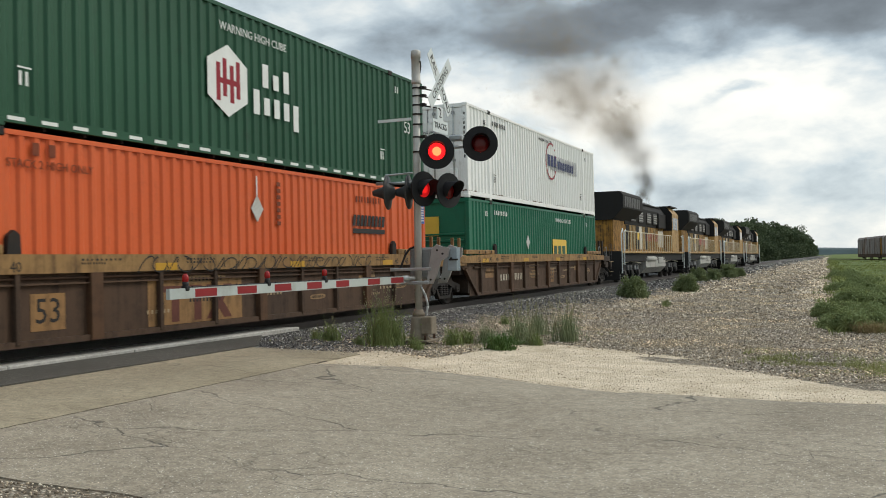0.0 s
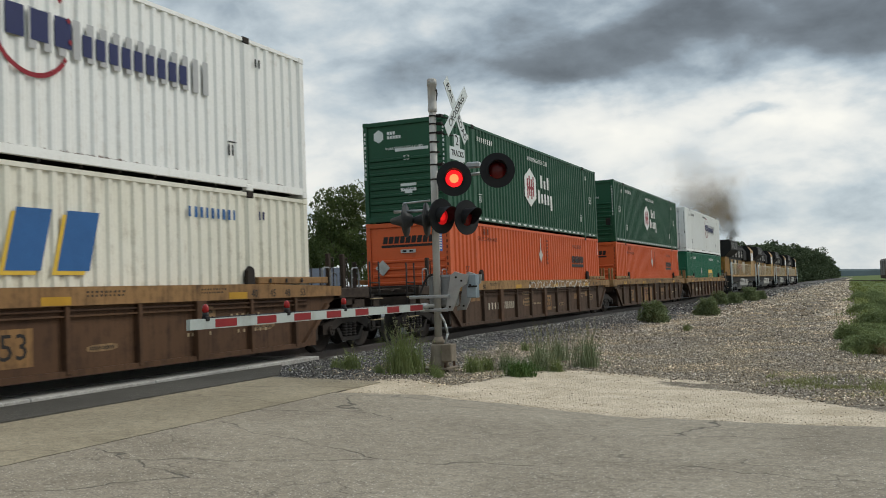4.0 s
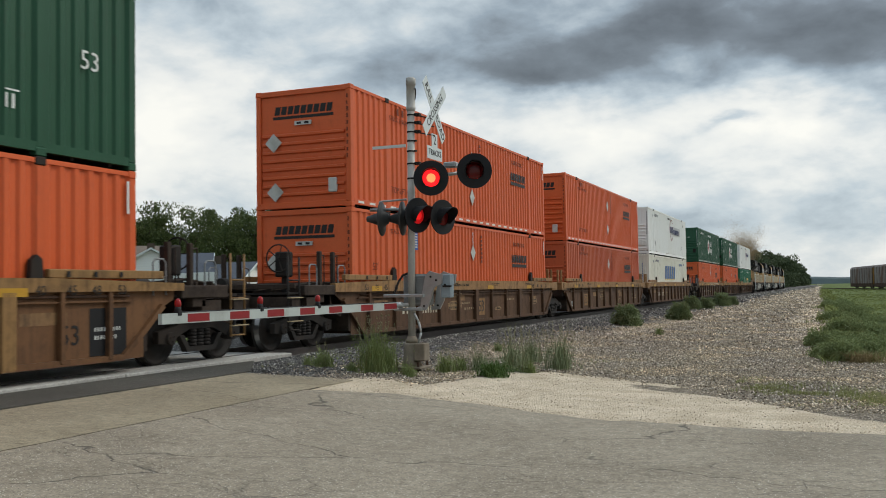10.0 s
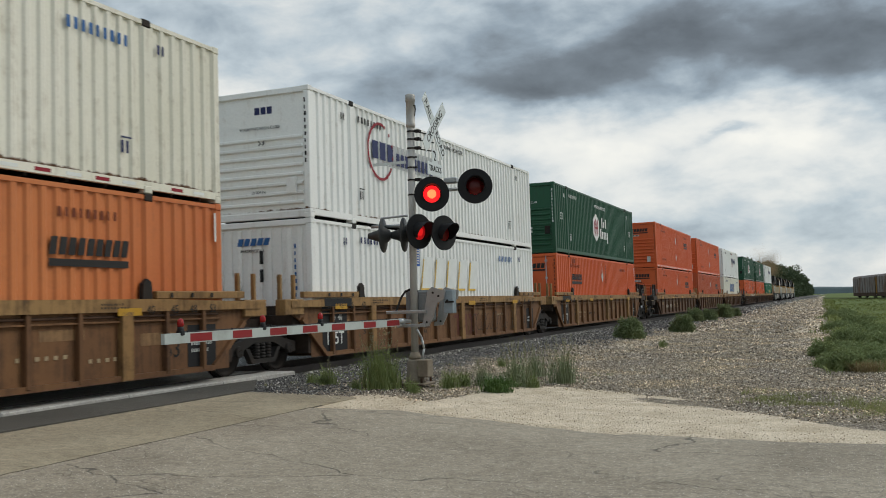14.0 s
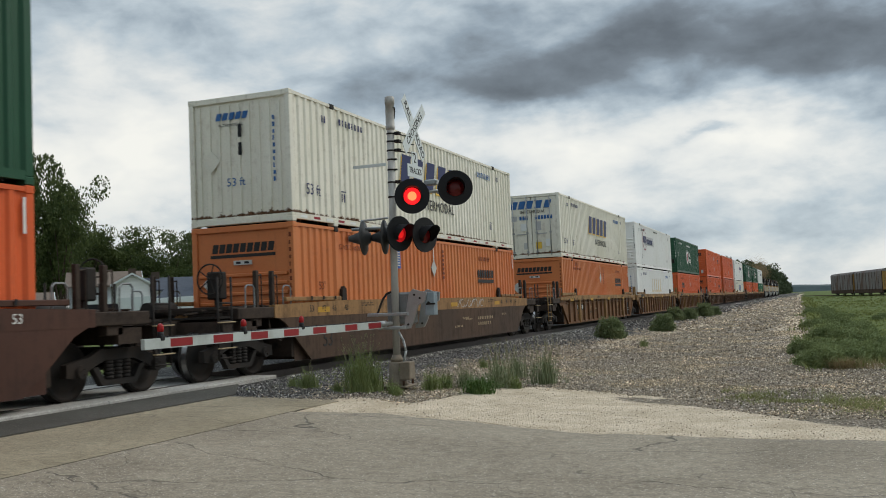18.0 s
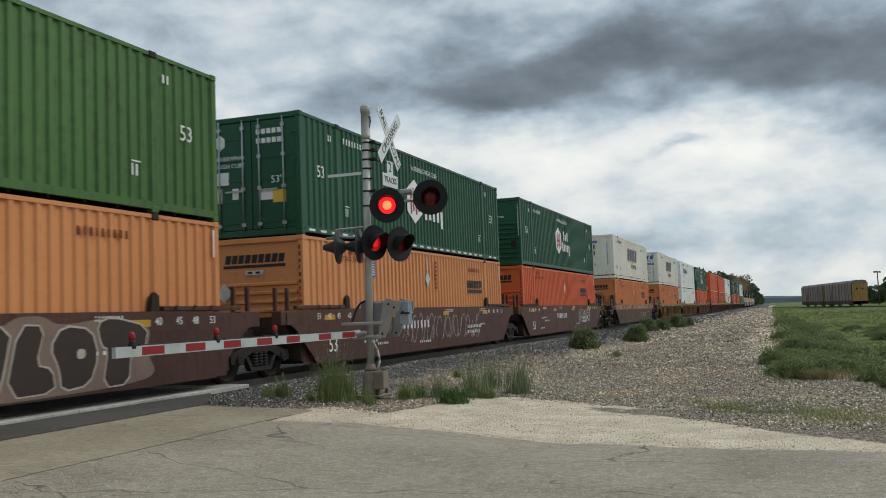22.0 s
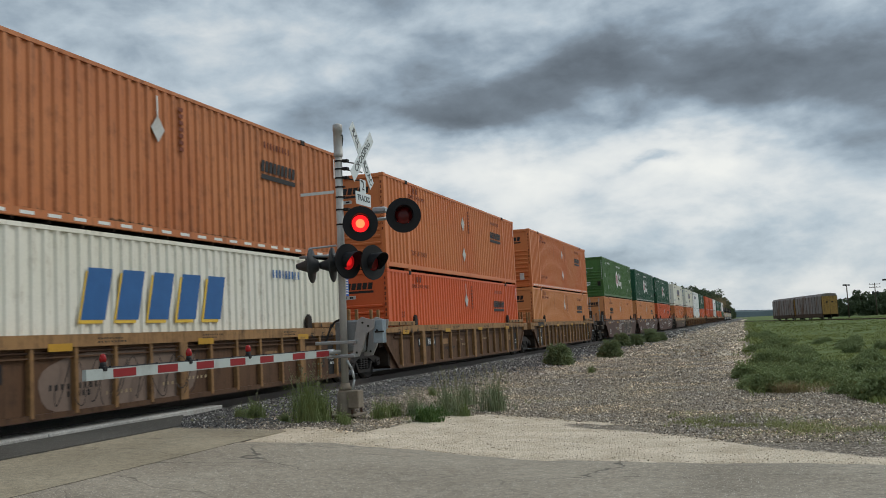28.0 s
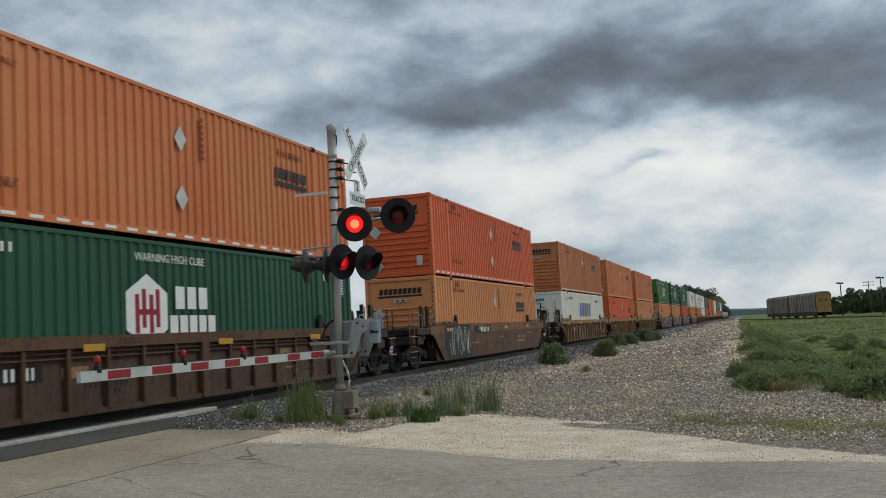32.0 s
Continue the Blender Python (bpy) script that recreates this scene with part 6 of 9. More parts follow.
def build_track():
    cx = TRACK_X
    for k, s in enumerate((1, -1)):
        bm = bmesh.new()
        x = cx + s * 0.755
        y0, y1 = -150.0, 1600.0
        box(bm, x - 0.036, x + 0.036, y0, y1, RAIL_Z - 0.045, RAIL_Z)
        box(bm, x - 0.010, x + 0.010, y0, y1, RAIL_Z - 0.15, RAIL_Z - 0.044)
        box(bm, x - 0.07, x + 0.07, y0, y1, RAIL_Z - 0.172, RAIL_Z - 0.149)
        tagged(new("rail", mesh_of("rail", bm, M["rail"])), "long steel rail with a polished head", "rail", "rails of the main track", "structure")
    bed = [(cx - 3.4, -0.02), (cx - 1.75, RAIL_Z - 0.20), (cx + 1.75, RAIL_Z - 0.20), (cx + 2.35, RAIL_Z - 0.30), (cx + 3.4, 0.0)]
    for a, b in ((-150.0, -2.5), (16.75, 1600.0)):
        bm = bmesh.new()
        prism(bm, bed, 1, a, b)
        tagged(new("track_bed", mesh_of("track_bed", bm, M["gravel_bed"])), "bed of grey crushed stone under the track", "track bed", kind="structure")
    tie = bmesh.new()
    box(tie, cx - 1.30, cx + 1.30, -0.11, 0.11, RAIL_Z - 0.33, RAIL_Z - 0.172, chamfer=0.012)
    tie_mesh = mesh_of("tie", tie, M["timber"])
    ties = thing("ties", "dark timber ties under the rails", "ties", kind="structure")
    for i in range(110):
        t = part("tie", tie_mesh, None, ties)
        t.location = (0, 16.98 + i * 0.52, 0)
    # precast crossing panels, two outside the rails and one row between
    bm = bmesh.new()
    box(bm, cx + 0.83, cx + 1.50, 0, 2.43, RAIL_Z - 0.25, RAIL_Z - 0.004, chamfer=0.015)
    outer = mesh_of("panel", bm, M["concrete"])
    bm = bmesh.new()
    box(bm, cx - 1.50, cx - 0.83, 0, 2.43, RAIL_Z - 0.25, RAIL_Z - 0.004, chamfer=0.015)
    outer2 = mesh_of("panel", bm, M["concrete"])
    bm = bmesh.new()
    box(bm, cx - 0.64, cx + 0.64, 0, 2.43, RAIL_Z - 0.25, RAIL_Z - 0.006, chamfer=0.015)
    inner = mesh_of("panel", bm, M["concrete"])
    panels = thing("crossing_panels", "pale precast concrete panels of the level crossing", "crossing", kind="structure")
    for i in range(8):
        for me in (outer, outer2, inner):
            p = part("panel", me, None, panels)
            p.location = (0, 16.72 - (i + 1) * 2.44, 0)


M["gravel_bed"] = surface("crushed_stone", (0.062, 0.058, 0.053), 0.92, 0.0, 0.75, 7.0, 26.0, 0.9, 0.03)
build_track()


M["counterweight"] = surface("blue_grey_paint", (0.26, 0.31, 0.34), 0.5, 0.2, 0.2, 4.0, 24.0, 0.08, dirt=(0.15, 0.14, 0.12), dirt_amount=0.4)
# ---- crossing signal ----
MAST = Vector((-6.82, 15.24, 0.24))


def flasher(ob, centre, facing, phase, size=0.305, lit="lamp_on", core="lamp_hot"):
    """A warning lamp: round black background, hood, housing and a roundel that turns to show its lit face."""
    f = Vector(facing).normalized()
    m = Matrix.Translation(centre) @ f.to_track_quat("Y", "Z").to_matrix().to_4x4()
    bg = bmesh.new()
    n = 36
    for r0, r1, y0, y1 in ((0.152, size, 0.012, 0.012), (size, size, 0.012, -0.012), (size, 0.152, -0.012, -0.012)):
        for i in range(n):
            a0, a1 = 2 * math.pi * i / n, 2 * math.pi * (i + 1) / n
            bg.faces.new([bg.verts.new((r * math.cos(a), y, r * math.sin(a))) for r, a, y in ((r0, a0, y0), (r0, a1, y0), (r1, a1, y1), (r1, a0, y1))])
    bmesh.ops.remove_doubles(bg, verts=bg.verts, dist=0.0005)
    bg.transform(m)
    part("background_disc", bg, M["black"], ob)
    bm = bmesh.new()
    hood = []
    for i in range(25):
        a = math.radians(-45 + 270 * i / 24)
        ln = 0.27 * (0.25 + 0.75 * smooth(-1.0, 1.0, math.sin(a)))
        hood.append((a, ln))
    for r in (0.160, 0.156):
        for (a0, l0), (a1, l1) in zip(hood, hood[1:]):
            bm.faces.new([bm.verts.new((r * math.cos(a), y, r * math.sin(a))) for a, y in ((a0, 0.0), (a1, 0.0), (a1, l1), (a0, l0))])
    bm.transform(m)
    part("hood", bm, M["black"], ob)
    bm = bmesh.new()
    turned(bm, [(-0.26, 0.05), (-0.22, 0.11), (-0.05, 0.155), (-0.012, 0.165)], (0, 0, 0), (0, 1, 0), 20)
    bm.transform(m)
    part("lamp_housing", bm, M["black"], ob)
    lens = thing("lamp_roundel", "", "")
    del_tags(lens)
    lens.parent = ob
    lens.matrix_basis = m @ pose(0, 0.0, 0)
    for key, sgn in ((lit, 1), ("lamp_off", -1)):
        bm = bmesh.new()
        turned(bm, [(0.0, 0.148), (0.006, 0.145), (0.018, 0.09), (0.022, 0.03)], (0, 0.001 * sgn, 0), (0, sgn, 0), 24)
        part("lit_face" if sgn > 0 else "dark_face", bm, M[key], lens)
    bm = bmesh.new()
    turned(bm, [(0.0, 0.095), (0.006, 0.06), (0.009, 0.02)], (0, 0.017, 0), (0, 1, 0), 18)
    part("lit_core", bm, M[core], lens)
    FLASHERS.append((lens, m.copy(), phase))


def del_tags(ob):
    for k in ("label", "category", "group", "kind"):
        if k in ob:
            del ob[k]


FLASHERS = []


def crossbuck_blade(ob, words, centre, angle):
    m = Matrix.Translation(centre) @ SIDE @ pose(0, 0, 0, 0, 0, angle)
    bm = bmesh.new()
    box(bm, -0.66, 0.66, -0.115, 0.115, -0.004, 0.004, m, 0.0)
    blade = part("crossbuck_blade", bm, M["white_sheet"], ob)
    if isinstance(words, tuple):
        for k, wd in enumerate(words):
            me = lettering(wd, 0.19, M["mark_black"], m @ Matrix.Translation(((-0.38, 0.38)[k], 0, 0.0055)))
            part("lettering", me, None, blade)
    else:
        me = lettering(words, 0.195, M["mark_black"], m @ Matrix.Translation((0, 0, 0.0055)))
        part("lettering", me, None, blade)


def build_signal():
    ob = thing("crossing_signal", "galvanised crossing signal mast with flashing red lamps and lowered gate", "crossing signal")
    ob.location = MAST
    def mast_x(z):
        return 0.0115 * (z - 0.42)
    bm = bmesh.new()
    tube(bm, (0, 0, 0.42), (mast_x(4.75), 0, 4.75), 0.064, 16)
    part("mast", bm, M["mast_paint"], ob)
    bm = bmesh.new()
    turned(bm, [(0, 0.066), (0.02, 0.080), (0.07, 0.084), (0.075, 0.078), (0.46, 0.078), (0.465, 0.086), (0.58, 0.086), (0.60, 0.06)], (mast_x(4.5), 0, 4.50), (mast_x(6), 0, 6), 16)
    part("mast_cap", bm, M["mast_paint"], ob, "grey painted sleeve on the mast top")
    bm = bmesh.new()
    pipe(bm, [(0.128, -0.03, 4.88), (0.132, 0.02, 4.90), (0.134, 0.03, 4.82), (0.128, 0.0, 4.70)], 0.010, 5)
    part("number_mark", bm, M["mark_black"], ob)
    # bolted base
    bm = bmesh.new()
    box(bm, -0.26, 0.26, -0.26, 0.26, 0.0, 0.04, chamfer=0.01)
    turned(bm, [(0.04, 0.20), (0.10, 0.17), (0.40, 0.145), (0.44, 0.12)], (0, 0, 0), (0, 0, 1), 8)
    turned(bm, [(0, 0.11), (0.05, 0.11), (0.07, 0.09), (0.12, 0.075)], (0, 0, 0.44), (0, 0, 1), 16)
    part("base_casting", bm, M["base_grey"], ob)
    for sx in (-0.2, 0.2):
        for sy in (-0.2, 0.2):
            bm = bmesh.new()
            tube(bm, (sx, sy, 0.03), (sx, sy, 0.12), 0.022, 6)
            part("anchor_bolt", bm, M["rust"], ob)
    bm = bmesh.new()
    box(bm, 0.12, 0.32, -0.20, 0.04, 0.14, 0.44, chamfer=0.015)
    part("junction_box", bm, M["base_grey"], ob)
    bm = bmesh.new()
    pipe(bm, [(0.15, -0.05, 0.44), (0.20, -0.05, 0.62), (0.16, -0.05, 0.80), (0.07, -0.03, 0.95)], 0.022, 8)
    part("conduit", bm, M["alu"], ob)
    # clamps up the mast
    for z in (2.5, 2.66, 3.30, 3.56, 3.78, 3.96, 4.12, 4.28, 4.42):
        bm = bmesh.new()
        x = mast_x(z)
        turned(bm, [(0, 0.066), (0, 0.072), (0.028, 0.072), (0.028, 0.066)], (x, 0, z), (x, 0, 9), 14)
        box(bm, x + 0.06, x + 0.11, -0.02, 0.02, z, z + 0.028)
        part("clamp", bm, M["steel_dark"], ob)
    for z in (3.58, 4.14, 4.30, 4.44):
        bm = bmesh.new()
        tube(bm, (mast_x(z) + 0.05, 0.05, z), (0.25, 0.56, z), 0.013, 6)
        box(bm, mast_x(z) + 0.06, mast_x(z) + 0.16, 0.0, 0.10, z - 0.025, z + 0.025, chamfer=0.006)
        part("sign_bracket", bm, M["steel_dark"], ob)
    # crossbuck and track count, facing along the road
    c = Vector((0.25, 0.58, 4.60))
    crossbuck_blade(ob, "CROSSING", c + Vector((0.012, 0, 0)), 42)
    crossbuck_blade(ob, ("RAIL", "ROAD"), c, -49)
    bm = bmesh.new()
    prism(bm, [(0.60 + y, z) for y, z in ((-0.345, 3.70), (0.345, 3.70), (0.345, 3.93), (0.13, 3.93), (0.13, 4.17), (-0.13, 4.17), (-0.13, 3.93), (-0.345, 3.93))], 0, 0.235, 0.243)
    plate = part("track_count_sign", bm, M["white_sheet"], ob)
    part("lettering", lettering("2", 0.24, M["mark_black"], Matrix.Translation((0.246, 0.60, 4.05)) @ SIDE), None, plate)
    part("lettering", lettering("TRACKS", 0.155, M["mark_black"], Matrix.Translation((0.246, 0.60, 3.82)) @ SIDE), None, plate)
    # a sign for the other side, seen edge on
    bm = bmesh.new()
    box(bm, -0.66, -0.02, -0.11, -0.09, 3.86, 3.91)
    part("edge_on_sign", bm, M["white_sheet"], ob)
    # lamps: a pair towards the side road, a pair along the road, a pair the other way
    road = Vector((0.39, -0.92, -0.03))
    bm = bmesh.new()
    tube(bm, (0.0, 0.0, 3.32), (0.95, 0.45, 3.42), 0.032, 10)
    box(bm, 0.54, 0.78, 0.24, 0.40, 3.50, 3.60, chamfer=0.02)
    part("lamp_arm", bm, M["galv"], ob)
    flasher(ob, Vector((0.445, -0.08, 3.29)), road, 0)
    flasher(ob, Vector((1.13, 0.24, 3.41)), road, 1)
    bm = bmesh.new()
    tube(bm, (-0.70, -0.16, 2.78), (0.42, 0.16, 2.78), 0.028, 10)
    pipe(bm, [(-0.52, -0.14, 2.66), (-0.52, -0.14, 2.92), (-0.05, -0.02, 2.95)], 0.018)
    part("lamp_arm", bm, M["galv"], ob)
    east = Vector((0.93, -0.36, -0.02))
    flasher(ob, Vector((0.21, -0.14, 2.65)), east, 0, lit="lamp_side_on", core="lamp_side_hot")
    flasher(ob, Vector((0.57, 0.12, 2.62)), east, 1, lit="lamp_side_on", core="lamp_side_hot")
    west = Vector((-0.95, -0.20, 0.0))
    for y0, x0 in ((-0.12, -0.49), (0.0, -0.14)):
        bm = bmesh.new()
        turned(bm, [(-0.14, 0.03), (-0.12, 0.09), (-0.03, 0.15), (-0.012, 0.30), (0.0, 0.305), (0.012, 0.30), (0.014, 0.17), (0.02, 0.15), (0.10, 0.10), (0.27, 0.045), (0.28, 0.01)], (0, 0, 0), (0, 1, 0), 24)
        bm.transform(Matrix.Translation((x0, y0, 2.62)) @ west.to_track_quat("Y", "Z").to_matrix().to_4x4())
        part("lamp_back", bm, M["lamp_grey"], ob, "dark grey back of a lamp that faces away")
    bm = bmesh.new()
    box(bm, 0.066, 0.074, -0.02, 0.16, 2.06, 2.40)
    plate = part("notice_plate", bm, M["blue_sheet"], ob, "small blue notice plate")
    bm = bmesh.new()
    for k in range(6):
        box(bm, 0.074, 0.077, 0.01, 0.13, 2.10 + k * 0.045, 2.122 + k * 0.045)
    part("notice_bars", bm, M["mark_white"], plate)
    # gate mechanism
    bm = bmesh.new()
    box(bm, -0.20, 0.27, 0.09, 0.40, 1.08, 1.64, chamfer=0.035)
    part("gate_motor_box", bm, M["machine_grey"], ob)
    bm = bmesh.new()
    box(bm, -0.13, 0.20, 0.075, 0.088, 1.18, 1.56, chamfer=0.004)
    part("motor_cover", bm, M["machine_grey"], ob)
    for y0 in (-0.20, 0.42):
        bm = bmesh.new()
        prism(bm, [(0.20, 1.00), (0.36, 1.01), (0.44, 1.16), (0.52, 1.40), (0.66, 1.47), (0.68, 1.62), (0.56, 1.64), (0.44, 1.68), (0.36, 1.62), (0.30, 1.32), (0.26, 1.08), (0.20, 1.06)], 1, y0, y0 + 0.045)
        yoke = part("gate_yoke", bm, M["galv"], ob)
        for bx, bz in ((0.46, 1.58), (0.56, 1.52), (0.33, 1.08)):
            bm = bmesh.new()
            tube(bm, (bx, y0 - 0.012, bz), (bx, y0 + 0.002, bz), 0.020, 6)
            part("bolt", bm, M["steel_dark"], yoke)
    for k in range(3):
        bm = bmesh.new()
        box(bm, 0.62, 0.80, -0.14 + k * 0.055, -0.095 + k * 0.055, 1.22, 1.62, chamfer=0.012)
        part("counterweight_plate", bm, M["counterweight"], ob, "blue-grey counterweight plate")
    bm = bmesh.new()
    tube(bm, (0.70, -0.17, 1.44), (0.70, 0.04, 1.44), 0.018, 8)
    box(bm, 0.66, 0.82, -0.165, -0.145, 1.40, 1.43)
    part("counterweight_bolt", bm, M["steel_dark"], ob)
    for z0, x0, x1 in ((1.235, -0.42, 0.34), (1.00, -0.22, 0.30)):
        bm = bmesh.new()
        box(bm, x0, x1, -0.25, -0.19, z0, z0 + 0.055, chamfer=0.008)
        part("gate_bracket", bm, M["galv"], ob)
    bm = bmesh.new()
    pipe(bm, [(-0.28, -0.12, 1.28), (-0.24, 0.02, 1.52), (-0.18, 0.06, 1.62), (-0.08, 0.08, 1.66), (0.05, 0.08, 1.62)], 0.020)
    part("gate_linkage", bm, M["steel_dark"], ob)
    bm = bmesh.new()
    turned(bm, [(0, 0.02), (0.02, 0.05), (0.14, 0.055), (0.16, 0.035), (0.30, 0.035)], (-0.10, -0.42, 1.11), (0.02, 0.0, 1.10), 14)
    part("gate_pivot", bm, M["galv"], ob)
    # lowered gate arm across the road; red and white lengths from the pivot outwards
    arm_from, arm_to = Vector((-0.10, -0.34, 1.09)), Vector((-0.10, -6.605, 1.08))
    d = (arm_to - arm_from)
    arm = part("gate_arm", arm_core(arm_from, arm_to), M["arm_white"], ob, "striped gate arm in red and white sheeting")
    cuts = (0.10, 0.592, 1.004, 1.434, 2.056, 2.466, 2.886, 3.297, 3.712, 4.13, 4.546, 4.971, 5.39, 5.81, 6.265)
    for k, (u, v) in enumerate(zip(cuts, cuts[1:])):
        a, b = arm_from + d * (u / 6.265), arm_from + d * (v / 6.265)
        bm = bmesh.new()
        h = 0.047 if k % 2 == 0 else 0.058
        prism(bm, [(a.y, a.z - h), (b.y, b.z - h), (b.y, b.z + h), (a.y, a.z + h)], 0, -0.078, -0.074)
        part("stripe", bm, M["arm_white" if k % 2 else "red_sheet"], arm)
    for k in range(7):
        c = arm_from + d * (0.09 + k * 0.14) + Vector((0, 0, 0.06))
        bm = bmesh.new()
        tube(bm, c, c + Vector((0, 0, 0.022)), 0.012, 6)
        part("cable_clip", bm, M["black"], arm)
    for f in (0.44, 0.68, 0.95):
        c = arm_from + d * f + Vector((0, 0, 0.06))
        bm = bmesh.new()
        box(bm, c.x - 0.04, c.x + 0.04, c.y - 0.035, c.y + 0.035, c.z - 0.03, c.z + 0.03, chamfer=0.01)
        tube(bm, c, c + Vector((0, 0, 0.07)), 0.036, 10)
        part("lamp_foot", bm, M["black"], arm)
        bm = bmesh.new()
        turned(bm, [(0, 0.034), (0.03, 0.040), (0.075, 0.034), (0.095, 0.012)], (c.x, c.y, c.z + 0.07), (c.x, c.y, c.z + 1), 14)
        part("gate_lamp", bm, M["lamp_small"], arm)
    bm = bmesh.new()
    tube(bm, arm_from + d * 0.02 + Vector((0, 0, 0.068)), arm_from + d * 0.95 + Vector((0, 0, 0.068)), 0.007, 5)
    part("lamp_cable", bm, M["black"], arm)


def arm_core(a, b):
    bm = bmesh.new()
    h = 0.06
    prism(bm, [(a.y, a.z - h), (b.y, b.z - h), (b.y, b.z + h), (a.y, a.z + h)], 0, -0.126, -0.0785)
    return bm


build_signal()


# ---- locomotives ----
def loco_truck(parent, yc):
    bm = bmesh.new()
    for s in (1, -1):
        x0, x1 = sorted((s * 1.06, s * 1.20))
        prism(bm, [(yc - 2.5, 0.46), (yc - 2.5, 0.82), (yc - 1.9, 0.94), (yc + 1.9, 0.94), (yc + 2.5, 0.82), (yc + 2.5, 0.46), (yc + 2.1, 0.42), (yc + 1.6, 0.64), (yc - 1.6, 0.64), (yc - 2.1, 0.42)], 0, x0, x1)
        for e in (-1.85, 0, 1.85):
            box(bm, x0, x1 + 0.02, yc + e - 0.22, yc + e + 0.22, 0.28, 0.70)
        for e in (-0.92, 0.92):
            tube(bm, (s * 1.2, yc + e, 0.42), (s * 1.2, yc + e, 0.66), 0.09, 10)
    tr = part("truck", bm, M["loco_black"], parent)
    for s in (1, -1):
        for e in (-1.3, -0.55, 0.55, 1.3):
            bm = bmesh.new()
            for j in range(4):
                turned(bm, [(0, 0.08), (0.03, 0.10), (0.06, 0.08)], (s * 1.24, yc + e, 0.62 + j * 0.065), (s * 1.24, yc + e, 2), 8)
            part("spring", bm, M["machine_grey"], tr)
        for e in (-1.85, 0, 1.85):
            bm = bmesh.new()
            tube(bm, (s * 1.20, yc + e, 0.457), (s * 1.28, yc + e, 0.457), 0.15, 10)
            part("axle_cap", bm, M["loco_grey"], tr)
        bm = bmesh.new()
        pipe(bm, [(s * 1.26, yc - 2.4, 0.98), (s * 1.28, yc - 0.8, 1.08), (s * 1.28, yc + 0.8, 1.04), (s * 1.26, yc + 2.4, 0.96)], 0.03, 6)
        part("sand_pipe", bm, M["rail_cream"], tr)
    for e in (-1.85, 0, 1.85):
        ws = part("wheel_set", wheel_mesh(), None, tr)
        ws.matrix_basis = pose(0, yc + e, 0.457)


def locomotive(seed):
    """A six-axle diesel locomotive whose long hood end faces -y; origin at rail height under its middle."""
    ob = thing("locomotive", "yellow and grey diesel locomotive streaked with soot", "locomotive", "locomotives at the head of the train")
    L = 21.6
    h = L / 2
    Y, G, K = M["loco_yellow"], M["loco_grey"], M["loco_black"]
    bm = bmesh.new()
    box(bm, -1.40, 1.40, -h + 0.4, h - 0.4, 1.06, 1.50, chamfer=0.02)
    box(bm, -0.6, 0.6, -h, h, 0.9, 1.07)
    part("underframe", bm, K, ob)
    bm = bmesh.new()
    box(bm, -1.52, 1.52, -h + 0.4, h - 0.4, 1.502, 1.62, chamfer=0.02)
    part("walkway", bm, M["cab_yellow"], ob)
    for yc in (-6.6, 6.6):
        loco_truck(ob, yc)
    bm = bmesh.new()
    prism(bm, [(-1.40, 1.30), (-1.40, 0.70), (-1.05, 0.36), (1.05, 0.36), (1.40, 0.70), (1.40, 1.30)], 1, -3.4, 3.2)
    part("fuel_tank", bm, M["tank_grey"], ob, "pale grey fuel tank slung under the frame")
    for k, z in enumerate((0.95, 1.2)):
        for s in (1, -1):
            bm = bmesh.new()
            turned(bm, [(0, 0.05), (0.05, 0.16), (2.6, 0.16), (2.65, 0.05)], (s * 1.35, -3.0 + k * 0.4, 1.18), (s * 1.35, 9, 1.18), 14) if k == 0 else box(bm, *sorted((s * 1.30, s * 1.45)), 0.6, 2.2, 0.9, 1.28, chamfer=0.03)
            part("air_tank", bm, M["tank_grey"], ob)
    # long hood
    bm = bmesh.new()
    prism(bm, [(-0.92, 1.62), (0.92, 1.62), (0.92, 3.10), (-0.92, 3.10)], 1, -h + 3.9, 5.3)
    part("long_hood", bm, Y, ob, "yellow long hood blackened by exhaust")
    bm = bmesh.new()
    prism(bm, [(-0.95, 3.10), (0.95, 3.10), (1.05, 4.10), (0.80, 4.42), (-0.80, 4.42), (-1.05, 4.10)], 1, -h + 3.9, 5.3)
    part("hood_top", bm, K, ob, "sooty black hood top")
    for i in range(13):
        for s in (1, -1):
            bm = bmesh.new()
            y = -h + 4.3 + i * 0.92
            box(bm, *sorted((s * 0.92, s * 0.945)), y, y + 0.80, 1.75, 3.08, chamfer=0.008)
            part("hood_door", bm, (K, M["loco_soot"], M["loco_soot"], K, M["loco_pale"], M["loco_soot"], K, M["loco_soot"], Y, M["loco_soot"], Y, Y, M["loco_soot"])[i], ob)
    for s in (1, -1):
        for y in (-5.6, -3.4, -0.9, 1.2):
            bm = bmesh.new()
            box(bm, *sorted((s * 1.0, s * 1.06)), y, y + 1.3, 3.3, 3.95, chamfer=0.02)
            grille = part("hood_grille", bm, G, ob)
            for k in range(4):
                bm = bmesh.new()
                box(bm, *sorted((s * 1.06, s * 1.075)), y + 0.08, y + 1.22, 3.38 + k * 0.14, 3.43 + k * 0.14)
                part("louvre", bm, M["tank_grey"], grille)
        bm = bmesh.new()
        box(bm, *sorted((s * 0.946, s * 0.96)), 3.3, 5.1, 1.9, 2.95)
        part("battery_box", bm, M["loco_pale"], ob)
    bm = bmesh.new()
    prism(bm, [(-0.92, 1.62), (0.92, 1.62), (0.92, 3.55), (-0.92, 3.55)], 1, -h + 1.15, -h + 3.9)
    part("radiator_base", bm, Y, ob)
    # flared radiator at the rear top
    bm = bmesh.new()
